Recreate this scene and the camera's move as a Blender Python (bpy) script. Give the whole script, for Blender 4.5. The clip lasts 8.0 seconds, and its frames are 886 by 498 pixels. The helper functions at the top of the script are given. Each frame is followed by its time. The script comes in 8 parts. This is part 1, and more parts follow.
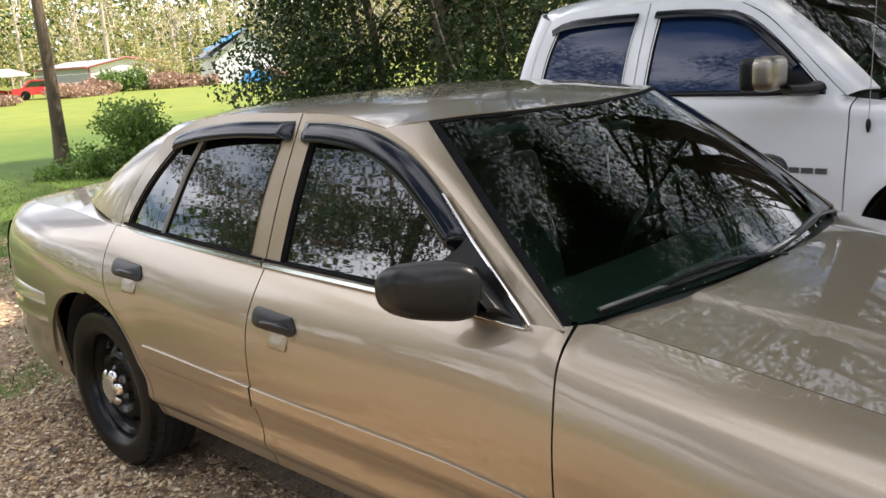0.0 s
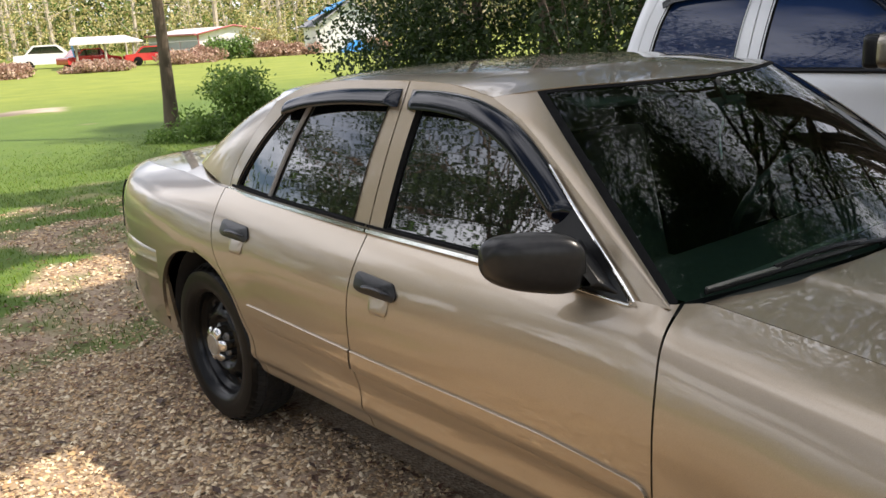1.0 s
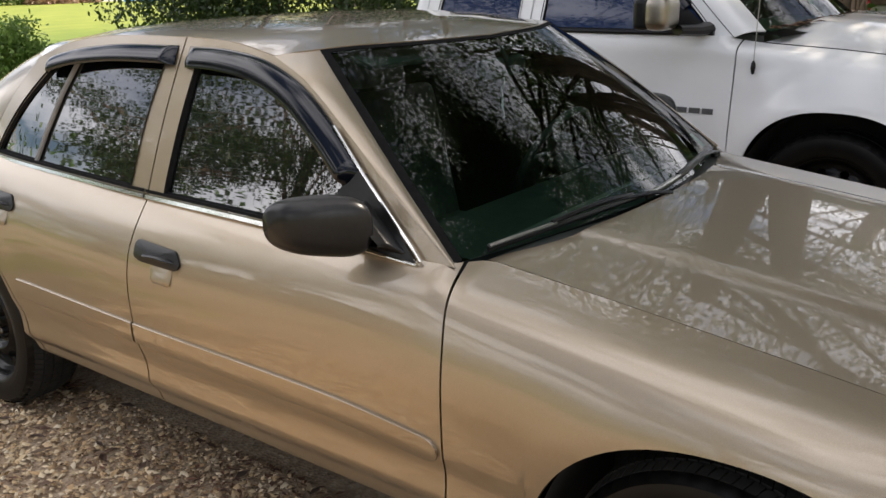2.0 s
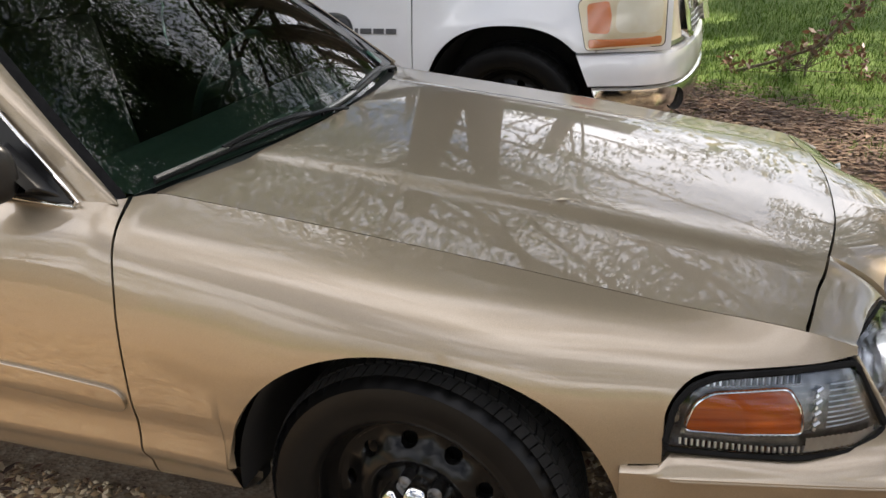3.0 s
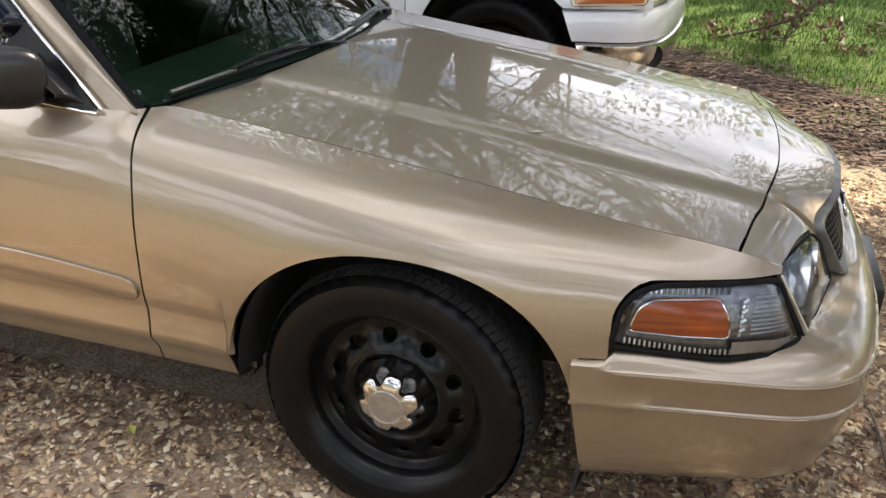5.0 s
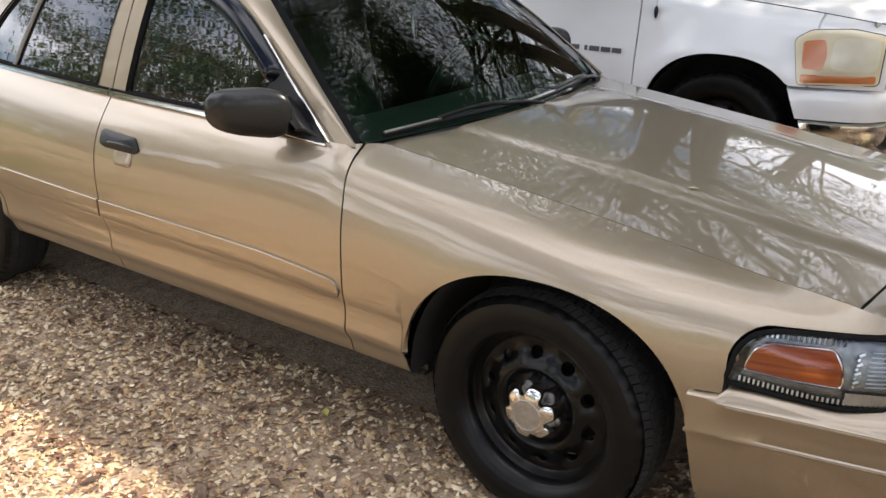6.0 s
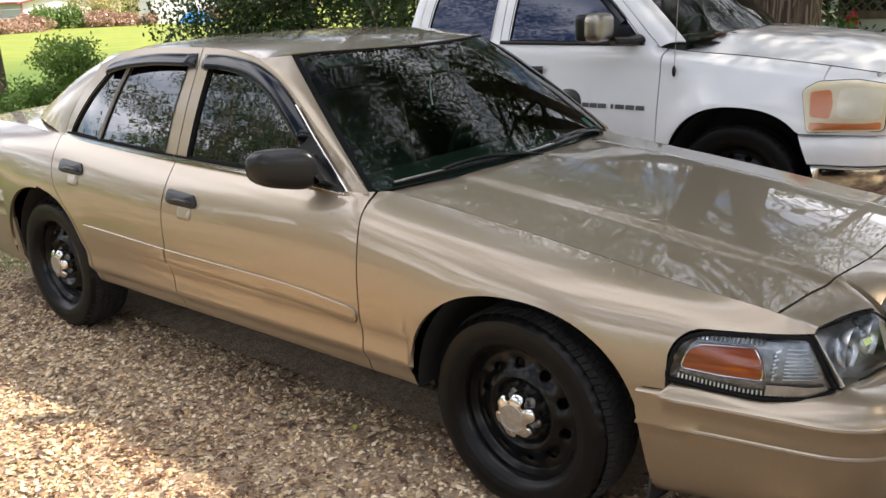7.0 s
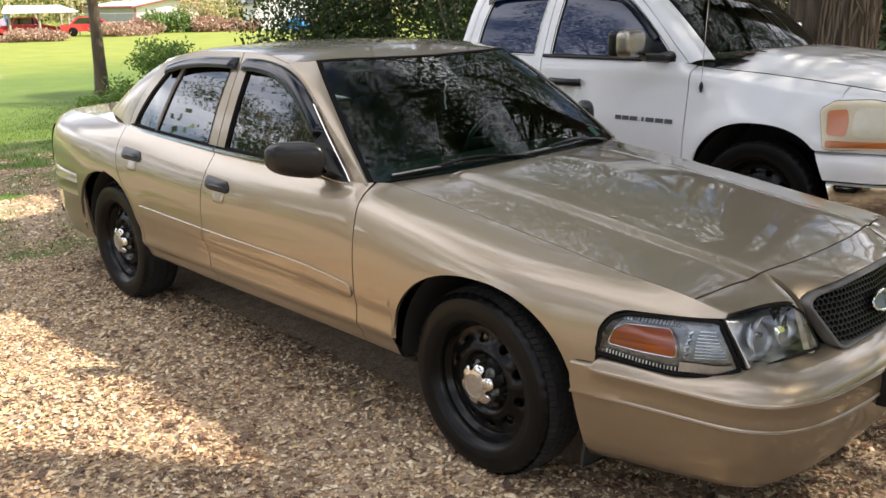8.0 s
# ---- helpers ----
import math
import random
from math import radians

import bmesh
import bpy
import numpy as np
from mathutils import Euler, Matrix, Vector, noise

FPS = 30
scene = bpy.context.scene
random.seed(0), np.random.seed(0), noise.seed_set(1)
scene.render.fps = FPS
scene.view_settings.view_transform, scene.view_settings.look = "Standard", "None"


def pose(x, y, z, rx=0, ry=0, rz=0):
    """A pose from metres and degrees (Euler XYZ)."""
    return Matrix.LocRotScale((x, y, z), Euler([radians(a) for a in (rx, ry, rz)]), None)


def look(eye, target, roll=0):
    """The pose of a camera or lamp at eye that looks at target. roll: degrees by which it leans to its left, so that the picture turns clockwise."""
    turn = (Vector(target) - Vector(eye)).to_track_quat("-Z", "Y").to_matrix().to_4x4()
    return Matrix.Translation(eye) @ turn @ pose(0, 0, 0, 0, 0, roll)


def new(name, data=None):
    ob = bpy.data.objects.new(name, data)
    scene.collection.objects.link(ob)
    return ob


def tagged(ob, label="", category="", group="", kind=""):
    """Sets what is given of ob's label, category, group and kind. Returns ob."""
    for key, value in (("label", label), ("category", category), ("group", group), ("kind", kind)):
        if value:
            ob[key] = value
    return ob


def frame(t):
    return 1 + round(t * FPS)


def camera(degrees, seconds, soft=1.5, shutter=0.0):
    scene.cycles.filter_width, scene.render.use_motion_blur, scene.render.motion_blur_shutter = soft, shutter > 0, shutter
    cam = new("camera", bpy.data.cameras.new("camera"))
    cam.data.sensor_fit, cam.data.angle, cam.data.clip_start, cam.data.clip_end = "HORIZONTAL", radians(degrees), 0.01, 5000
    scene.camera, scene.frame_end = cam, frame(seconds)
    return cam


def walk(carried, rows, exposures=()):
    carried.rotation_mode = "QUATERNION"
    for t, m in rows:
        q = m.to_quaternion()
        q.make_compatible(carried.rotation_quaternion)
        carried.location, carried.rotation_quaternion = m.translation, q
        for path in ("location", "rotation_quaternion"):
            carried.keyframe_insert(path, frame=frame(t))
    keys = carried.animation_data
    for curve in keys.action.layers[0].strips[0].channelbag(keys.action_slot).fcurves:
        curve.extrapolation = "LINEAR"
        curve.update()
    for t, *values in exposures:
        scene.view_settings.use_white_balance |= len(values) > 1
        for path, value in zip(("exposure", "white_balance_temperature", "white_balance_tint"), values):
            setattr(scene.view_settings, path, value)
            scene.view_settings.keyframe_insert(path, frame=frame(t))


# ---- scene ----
cam = camera(53.0, 8.0)
PATH = [
    (0, (0.495, -2.428, 1.626), (-0.857, -1.024, 1.176), -3.81),
    (0.5, (0.480, -2.442, 1.621), (-0.986, -1.161, 1.162), -3.45),
    (1, (0.471, -2.444, 1.618), (-1.016, -1.203, 1.122), -3.08),
    (1.2, (0.472, -2.444, 1.615), (-1.002, -1.189, 1.112), -2.93),
    (2.3, (0.489, -2.356, 1.629), (-0.492, -0.737, 0.983), -0.96),
    (2.5, (0.476, -2.331, 1.607), (-0.399, -0.660, 0.941), -0.98),
    (3, (0.580, -2.330, 1.574), (-0.019, -0.579, 0.818), -1.99),
    (3.5, (0.625, -2.319, 1.543), (0.293, -0.546, 0.679), -1.11),
    (4, (0.645, -2.322, 1.531), (0.401, -0.568, 0.601), 0.26),
    (4.2, (0.642, -2.336, 1.532), (0.373, -0.592, 0.590), 0.59),
    (5.3, (0.678, -2.675, 1.601), (0.007, -0.968, 0.805), 1.67),
    (5.5, (0.716, -2.723, 1.609), (-0.045, -1.044, 0.834), 1.81),
    (6, (1.014, -2.791, 1.617), (-0.053, -1.256, 0.907), 0.87),
    (6.5, (1.269, -2.868, 1.648), (0.073, -1.396, 1.015), -1.59),
    (7, (1.506, -2.996, 1.655), (0.263, -1.536, 1.088), -2.18),
    (7.5, (1.737, -3.037, 1.671), (0.407, -1.635, 1.154), -1.61),
    (8, (2.055, -3.027, 1.663), (0.662, -1.696, 1.125), -1.01),
]
walk(cam, [(t, look(eye, target, roll)) for t, eye, target, roll in PATH], [(0.0, 0.88, 6220, 14), (1.2, 0.64, 6250, 14), (2.5, 0.98, 6500, 14), (4.0, 1.20, 6150, 14), (5.5, 1.18, 6250, 14), (7.0, 1.04, 6280, 14), (8.0, 0.96, 6300, 14)])

# ---- light ----
SUN_AZ, SUN_EL = radians(30.0), radians(44.0)  # azimuth counted from +x towards +y
sun_dir = Vector((math.cos(SUN_EL) * math.cos(SUN_AZ), math.cos(SUN_EL) * math.sin(SUN_AZ), math.sin(SUN_EL)))
sun = new("sun", bpy.data.lights.new("sun", "SUN"))
sun.data.energy, sun.data.angle, sun.data.color = 5.0, radians(0.55), (1.0, 0.89, 0.72)
sun.matrix_world = look(sun_dir * 60, (0, 0, 0))
world = bpy.data.worlds.new("sky")
scene.world = world
world.use_nodes = True
wn, wl = world.node_tree.nodes, world.node_tree.links
sky = wn.new("ShaderNodeTexSky")
sky.sky_type, sky.sun_disc = "NISHITA", False
sky.sun_elevation, sky.sun_rotation = SUN_EL, radians(90) - SUN_AZ
sky.air_density, sky.dust_density = 1.0, 1.5
wc, wm, wno, wr, wmix = (wn.new("ShaderNodeTexCoord"), wn.new("ShaderNodeMapping"), wn.new("ShaderNodeTexNoise"),
                         wn.new("ShaderNodeValToRGB"), wn.new("ShaderNodeMixRGB"))
wm.inputs["Scale"].default_value = (1.0, 1.0, 2.6)
wno.inputs["Scale"].default_value, wno.inputs["Detail"].default_value = 2.2, 8
wr.color_ramp.elements[0].position, wr.color_ramp.elements[1].position = 0.42, 0.65
wmix.inputs["Color2"].default_value = (26.0, 25.8, 25.8, 1)
wl.new(wc.outputs["Generated"], wm.inputs["Vector"])
wl.new(wm.outputs["Vector"], wno.inputs["Vector"])
wl.new(wno.outputs["Fac"], wr.inputs["Fac"])
wl.new(wr.outputs["Color"], wmix.inputs["Fac"])
wl.new(sky.outputs["Color"], wmix.inputs["Color1"])
wl.new(wmix.outputs["Color"], wn["Background"].inputs["Color"])
wn["Background"].inputs["Strength"].default_value = 0.068


# ---- materials ----
def material(name, colour, rough=0.5, metal=0.0, **more):
    """A Principled material; more sets further inputs by name, with _ for a space."""
    m = bpy.data.materials.new(name)
    m.use_nodes = True
    b = m.node_tree.nodes["Principled BSDF"]
    b.inputs["Base Color"].default_value = (*colour, 1)
    b.inputs["Roughness"].default_value, b.inputs["Metallic"].default_value = rough, metal
    for key, value in more.items():
        b.inputs[key.replace("_", " ")].default_value = value
    return m


def noise_node(m, scale, detail=4, rough=0.6, coord="Object", stretch=(1, 1, 1)):
    n, l = m.node_tree.nodes, m.node_tree.links
    c, mp, t = n.new("ShaderNodeTexCoord"), n.new("ShaderNodeMapping"), n.new("ShaderNodeTexNoise")
    mp.inputs["Scale"].default_value = stretch
    t.inputs["Scale"].default_value, t.inputs["Detail"].default_value, t.inputs["Roughness"].default_value = scale, detail, rough
    l.new(c.outputs[coord], mp.inputs["Vector"])
    l.new(mp.outputs["Vector"], t.inputs["Vector"])
    return t.outputs["Fac"]


def ramp(m, fac, stops):
    r = m.node_tree.nodes.new("ShaderNodeValToRGB")
    while len(r.color_ramp.elements) < len(stops):
        r.color_ramp.elements.new(0.5)
    for e, (p, c) in zip(r.color_ramp.elements, stops):
        e.position, e.color = p, (*c, 1)
    m.node_tree.links.new(fac, r.inputs["Fac"])
    return r.outputs["Color"]


def blend(m, fac, a, b, kind="MIX"):
    x = m.node_tree.nodes.new("ShaderNodeMixRGB")
    x.blend_type = kind
    for key, v in (("Fac", fac), ("Color1", a), ("Color2", b)):
        if isinstance(v, (int, float)):
            x.inputs[key].default_value = v
        elif isinstance(v, tuple):
            x.inputs[key].default_value = (*v, 1)
        else:
            m.node_tree.links.new(v, x.inputs[key])
    return x.outputs["Color"]


def feed(m, key, out):
    m.node_tree.links.new(out, m.node_tree.nodes["Principled BSDF"].inputs[key])


def bump(m, fac, strength=0.3, distance=0.01):
    b = m.node_tree.nodes.new("ShaderNodeBump")
    b.inputs["Strength"].default_value, b.inputs["Distance"].default_value = strength, distance
    m.node_tree.links.new(fac, b.inputs["Height"])
    feed(m, "Normal", b.outputs["Normal"])


def varied(name, a, b, scale, rough=0.8, detail=5, bump_s=0.0, bump_d=0.01, stretch=(1, 1, 1), metal=0.0, **more):
    """Two tones of one surface in patches, with the same grain as relief."""
    m = material(name, a, rough, metal, **more)
    f = noise_node(m, scale, detail, stretch=stretch)
    feed(m, "Base Color", ramp(m, f, [(0.3, a), (0.7, b)]))
    if bump_s:
        bump(m, noise_node(m, scale * 4, 4, stretch=stretch), bump_s, bump_d)
    return m


def random_tint(m, colours, where="Random Per Island"):
    """One of several colours for each loose piece of a mesh."""
    n = m.node_tree.nodes
    g = n.new("ShaderNodeNewGeometry")
    k = len(colours)
    feed(m, "Base Color", ramp(m, g.outputs[where], [(i / max(1, k - 1), c) for i, c in enumerate(colours)]))


def paint(name, colour, flake, metal, rough):
    """Car paint under clear coat, with a faint flake and a film of dust."""
    m = material(name, colour, rough, metal, Coat_Weight=1.0, Coat_Roughness=0.02, Coat_IOR=1.58)
    f = noise_node(m, 900, 2)
    d = noise_node(m, 3.5, 6)
    c = ramp(m, f, [(0.3, colour), (0.7, flake)])
    feed(m, "Base Color", blend(m, ramp(m, d, [(0.35, (0, 0, 0)), (0.8, (0.10, 0.10, 0.10))]), c, (0.36, 0.30, 0.23)))
    bump(m, noise_node(m, 5.0, 2), 0.05, 0.004)
    feed(m, "Coat Roughness", ramp(m, d, [(0.35, (0.016, 0.016, 0.016)), (0.85, (0.052, 0.052, 0.052))]))
    return m


PAINT = paint("beige_paint", (0.290, 0.233, 0.160), (0.400, 0.328, 0.234), 0.86, 0.43)
WHITE_PAINT = paint("white_paint", (0.74, 0.75, 0.76), (0.80, 0.80, 0.80), 0.0, 0.35)
BLACK_PLASTIC = varied("black_plastic", (0.006, 0.006, 0.0065), (0.011, 0.011, 0.011), 60, rough=0.30, Specular_IOR_Level=0.35, bump_s=0.08, bump_d=0.0005)
GLOSS_BLACK = material("smoked_acrylic", (0.004, 0.005, 0.008), 0.07, Specular_IOR_Level=0.4)
RUBBER = varied("rubber_seal", (0.005, 0.005, 0.005), (0.010, 0.010, 0.010), 40, rough=0.85, Specular_IOR_Level=0.12)
TYRE = varied("tyre_rubber", (0.0028, 0.0028, 0.0028), (0.007, 0.0068, 0.0066), 9, rough=0.36, Specular_IOR_Level=0.20, bump_s=0.15, bump_d=0.001)
BLACK_STEEL = varied("black_wheel_paint", (0.003, 0.003, 0.003), (0.007, 0.0065, 0.006), 12, rough=0.24, Specular_IOR_Level=0.25)
CHROME = varied("chrome", (0.80, 0.80, 0.79), (0.62, 0.61, 0.58), 18, rough=0.10, metal=1.0)
DULL_METAL = varied("brushed_metal", (0.50, 0.49, 0.46), (0.36, 0.35, 0.33), 30, rough=0.32, metal=1.0)
DARK = varied("under_body", (0.010, 0.010, 0.010), (0.025, 0.022, 0.018), 8, rough=0.9)
TINT = material("tinted_glass", (0.004, 0.005, 0.005), 0.02, Specular_IOR_Level=1.0, IOR=1.6, Coat_Weight=1.0, Coat_Roughness=0.0)
bump(TINT, noise_node(TINT, 6.0, 2, 0.4, stretch=(0.35, 0.35, 6.0)), 0.022, 0.01)
TINT.node_tree.links.new(TINT.node_tree.nodes["Bump"].outputs["Normal"], TINT.node_tree.nodes["Principled BSDF"].inputs["Coat Normal"])
TREAD = varied("dusty_tread", (0.007, 0.0069, 0.0066), (0.022, 0.021, 0.020), 14, rough=0.85)


def clear(name, tint, ior=1.5, rough=0.0):
    """A thin pane: clear through, with gloss on top by Fresnel."""
    m = bpy.data.materials.new(name)
    m.use_nodes = True
    n, l = m.node_tree.nodes, m.node_tree.links
    n.remove(n["Principled BSDF"])
    t, g, f, x = n.new("ShaderNodeBsdfTransparent"), n.new("ShaderNodeBsdfGlossy"), n.new("ShaderNodeFresnel"), n.new("ShaderNodeMixShader")
    t.inputs["Color"].default_value, g.inputs["Roughness"].default_value, f.inputs["IOR"].default_value = (*tint, 1), rough, ior
    l.new(f.outputs["Fac"], x.inputs["Fac"])
    l.new(t.outputs["BSDF"], x.inputs[1])
    l.new(g.outputs["BSDF"], x.inputs[2])
    l.new(x.outputs["Shader"], n["Material Output"].inputs["Surface"])
    return m


GLASS = clear("windscreen_glass", (0.54, 0.76, 0.66), 1.60)
LENS = clear("clear_lens", (0.90, 0.92, 0.93), 1.5, 0.02)
OLD_LENS = varied("yellowed_lens", (0.80, 0.70, 0.48), (0.86, 0.80, 0.64), 9, rough=0.22, Coat_Weight=0.5, Coat_Roughness=0.2)
AMBER = varied("amber_lens", (0.24, 0.030, 0.002), (0.62, 0.125, 0.003), 9, rough=0.16, stretch=(0.3, 0.3, 9), bump_s=0.25, bump_d=0.002, Coat_Weight=0.15, Coat_Roughness=0.05, Specular_IOR_Level=0.2)
REFLECTOR = varied("lamp_reflector", (0.84, 0.85, 0.86), (0.62, 0.62, 0.64), 40, rough=0.30, metal=1.0)
SMOKE_LAMP = varied("smoked_reflector", (0.33, 0.34, 0.35), (0.14, 0.145, 0.15), 55, rough=0.18, metal=0.92, bump_s=0.4, bump_d=0.004)

TRIM_GREY = varied("grey_trim", (0.16, 0.15, 0.14), (0.22, 0.21, 0.19), 25, rough=0.7)


# ---- shape tools ----
def curve(xs, ys):
    """A smooth function through knots that never overshoots them."""
    xs, ys = np.array(xs, float), np.array(ys, float)
    h, d = np.diff(xs), np.diff(ys) / np.diff(xs)
    m = np.zeros(len(xs))
    same = d[:-1] * d[1:] > 0
    w1, w2 = 2 * h[1:] + h[:-1], h[1:] + 2 * h[:-1]
    m[1:-1][same] = ((w1 + w2) / (w1 / np.where(d[:-1] == 0, 1, d[:-1]) + w2 / np.where(d[1:] == 0, 1, d[1:])))[same]
    m[0], m[-1] = d[0], d[-1]

    def f(x):
        x = np.asarray(x, float)
        xc = np.clip(x, xs[0], xs[-1])
        i = np.clip(np.searchsorted(xs, xc) - 1, 0, len(h) - 1)
        t = (xc - xs[i]) / h[i]
        return ((1 + 2 * t) * (1 - t) ** 2 * ys[i] + t * (1 - t) ** 2 * h[i] * m[i]
                + t * t * (3 - 2 * t) * ys[i + 1] + t * t * (t - 1) * h[i] * m[i + 1])

    return f


def path3(points):
    """A smooth way through points in space, by a parameter from 0 to 1."""
    p = np.array(points, float)
    s = np.r_[0, np.cumsum(np.linalg.norm(np.diff(p, axis=0), axis=1))]
    n = len(p)
    tang = np.zeros_like(p)
    tang[1:-1] = (p[2:] - p[:-2]) / (s[2:] - s[:-2])[:, None]
    tang[0], tang[-1] = (p[1] - p[0]) / (s[1] - s[0]), (p[-1] - p[-2]) / (s[-1] - s[-2])

    def f(t):
        d = np.clip(np.asarray(t, float), 0, 1) * s[-1]
        i = np.clip(np.searchsorted(s, d) - 1, 0, n - 2)
        h = s[i + 1] - s[i]
        u = ((d - s[i]) / h)[..., None]
        h = h[..., None]
        return ((1 + 2 * u) * (1 - u) ** 2 * p[i] + u * (1 - u) ** 2 * h * tang[i]
                + u * u * (3 - 2 * u) * p[i + 1] + u * u * (u - 1) * h * tang[i + 1])

    return f


def mesh_object(name, verts, faces, mat, parent=None, label="", sharp=38):
    me = bpy.data.meshes.new(name)
    me.from_pydata([tuple(v) for v in np.asarray(verts, float).tolist()], [], [tuple(f) for f in faces])
    me.materials.append(mat)
    me.update()
    me.shade_smooth()
    me.set_sharp_from_angle(angle=radians(sharp))
    ob = new(name, me)
    if parent is not None:
        ob.parent = parent
    if label:
        tagged(ob, label)
    return ob


def thing(name, label, category, group="", at=(0, 0, 0), turn=0.0):
    ob = new(name)
    ob.empty_display_size = 0.2
    ob.matrix_world = pose(*at, 0, 0, turn)
    return tagged(ob, label, category, group)


def grid_faces(nu, nv, loop_u=False, first=0):
    out = []
    for i in range(nu if loop_u else nu - 1):
        a, b = first + i * nv, first + ((i + 1) % nu) * nv
        out += [(a + j, b + j, b + j + 1, a + j + 1) for j in range(nv - 1)]
    return out


def sheet(p, centre=(0, 0, 0.6), lip=0.016, along_x=True, bare=()):
    """A panel from a grid of points, its edges turned inwards by lip. Faces look away from the centre line."""
    p = np.asarray(p, float)
    nu, nv, _ = p.shape
    n = np.cross(np.gradient(p, axis=0), np.gradient(p, axis=1))
    n /= np.linalg.norm(n, axis=2, keepdims=True) + 1e-9
    c = np.array(centre, float) * np.ones_like(p)
    if along_x:
        c[..., 0] = p[..., 0]
    flip = (n * (p - c)).sum() < 0
    if flip:
        n = -n
    v, f = p.reshape(-1, 3), grid_faces(nu, nv)
    if lip:
        ring = [(i, 0) for i in range(nu)] + [(nu - 1, j) for j in range(1, nv)] + [(i, nv - 1) for i in range(nu - 2, -1, -1)] + [(0, j) for j in range(nv - 2, 0, -1)]
        outer = np.array([p[i, j] for i, j in ring])
        inner = np.array([p[i, j] - lip * n[i, j] for i, j in ring])
        k, m = len(v), len(ring)
        idx = [i * nv + j for i, j in ring]
        v = np.concatenate([v, inner])
        edge = lambda a, b: (ring[a][0] == ring[b][0] == 0 and "u0" in bare) or (ring[a][0] == ring[b][0] == nu - 1 and "u1" in bare)  # noqa: E731
        f = f + [(idx[a], k + a, k + (a + 1) % m, idx[(a + 1) % m]) for a in range(m) if not edge(a, (a + 1) % m)]
    if flip:
        f = [t[::-1] for t in f]
    return v, f


def welded(data):
    """The same mesh with points that coincide made one."""
    v, f = data
    v = np.asarray(v, float)
    _, first, back = np.unique(np.round(v / 2e-5).astype(np.int64), axis=0, return_index=True, return_inverse=True)
    back = np.ravel(back)
    out = []
    for t in f:
        q = [int(back[a]) for a in t]
        q = [a for k, a in enumerate(q) if a != q[k - 1]]
        if len(q) > 2:
            out.append(tuple(q))
    return v[first], out


def mirrored(data):
    v, f = data
    v = np.array(v, float)
    v[:, 1] *= -1
    return v, [t[::-1] for t in f]


def moved(data, m):
    v, f = data
    m = np.array(m)
    return np.asarray(v) @ m[:3, :3].T + m[:3, 3], f


def joined(*some):
    vs, fs, k = [], [], 0
    for v, f in some:
        vs.append(np.asarray(v, float))
        fs += [tuple(a + k for a in t) for t in f]
        k += len(v)
    return np.concatenate(vs), fs


def lathe(profile, n=64, wave=None):
    """A body turned round the y axis from (radius, y) pairs; wave(angle, ring) scales the radius."""
    a = np.arange(n) * 2 * math.pi / n
    pts = []
    for i, t in enumerate(a):
        pts.append([(r * (wave(t, k) if wave else 1) * math.cos(t), y, r * (wave(t, k) if wave else 1) * math.sin(t)) for k, (r, y) in enumerate(profile)])
    p = np.array(pts)
    return p.reshape(-1, 3), grid_faces(n, len(profile), True)


def tube(points, radius, n=8, closed=False, flat=1.0, cap=True):
    """A round bar along points; radius may be a list; flat squashes it along its second normal."""
    p = np.array(points, float)
    m = len(p)
    r = np.ones(m) * np.array(radius)
    tg = np.gradient(p, axis=0) if not closed else np.roll(p, -1, 0) - np.roll(p, 1, 0)
    tg /= np.linalg.norm(tg, axis=1, keepdims=True) + 1e-12
    up = np.array([0, 0, 1.0]) if abs(tg[:, 2]).mean() < 0.8 else np.array([0, 1.0, 0])
    a = np.cross(tg, up)
    a /= np.linalg.norm(a, axis=1, keepdims=True) + 1e-12
    b = np.cross(a, tg)
    t = np.arange(n) * 2 * math.pi / n
    ring = p[:, None] + r[:, None, None] * (np.cos(t)[None, :, None] * a[:, None] + flat * np.sin(t)[None, :, None] * b[:, None])
    v = ring.reshape(-1, 3)
    f = []
    for i in range(m if closed else m - 1):
        c, d = i * n, ((i + 1) % m) * n
        f += [(c + j, c + (j + 1) % n, d + (j + 1) % n, d + j) for j in range(n)]
    if cap and not closed:
        f += [tuple(range(n))[::-1], tuple((m - 1) * n + j for j in range(n))]
    return v, f


def box(cx, cy, cz, sx, sy, sz, bevel=0.0, seg=2):
    """A block with rounded edges."""
    bm = bmesh.new()
    bmesh.ops.create_cube(bm, size=1, matrix=Matrix.Translation((cx, cy, cz)) @ Matrix.Diagonal((sx, sy, sz, 1)))
    if bevel:
        bmesh.ops.bevel(bm, geom=bm.edges[:], offset=bevel, segments=seg, affect="EDGES", profile=0.6)
    bm.verts.ensure_lookup_table()
    v = np.array([q.co[:] for q in bm.verts])
    bm.verts.index_update()
    f = [tuple(q.index for q in t.verts) for t in bm.faces]
    bm.free()
    return v, f


def slab(outline, thick, place):
    """A flat plate from a closed outline of (a, b), thick deep; place(a, b, d) gives the point at depth d."""
    n = len(outline)
    v = [place(a, b, 0) for a, b in outline] + [place(a, b, thick) for a, b in outline]
    f = [tuple(range(n)), tuple(range(2 * n - 1, n - 1, -1))] + [(i, n + i, n + (i + 1) % n, (i + 1) % n) for i in range(n)]
    return np.array(v, float), f


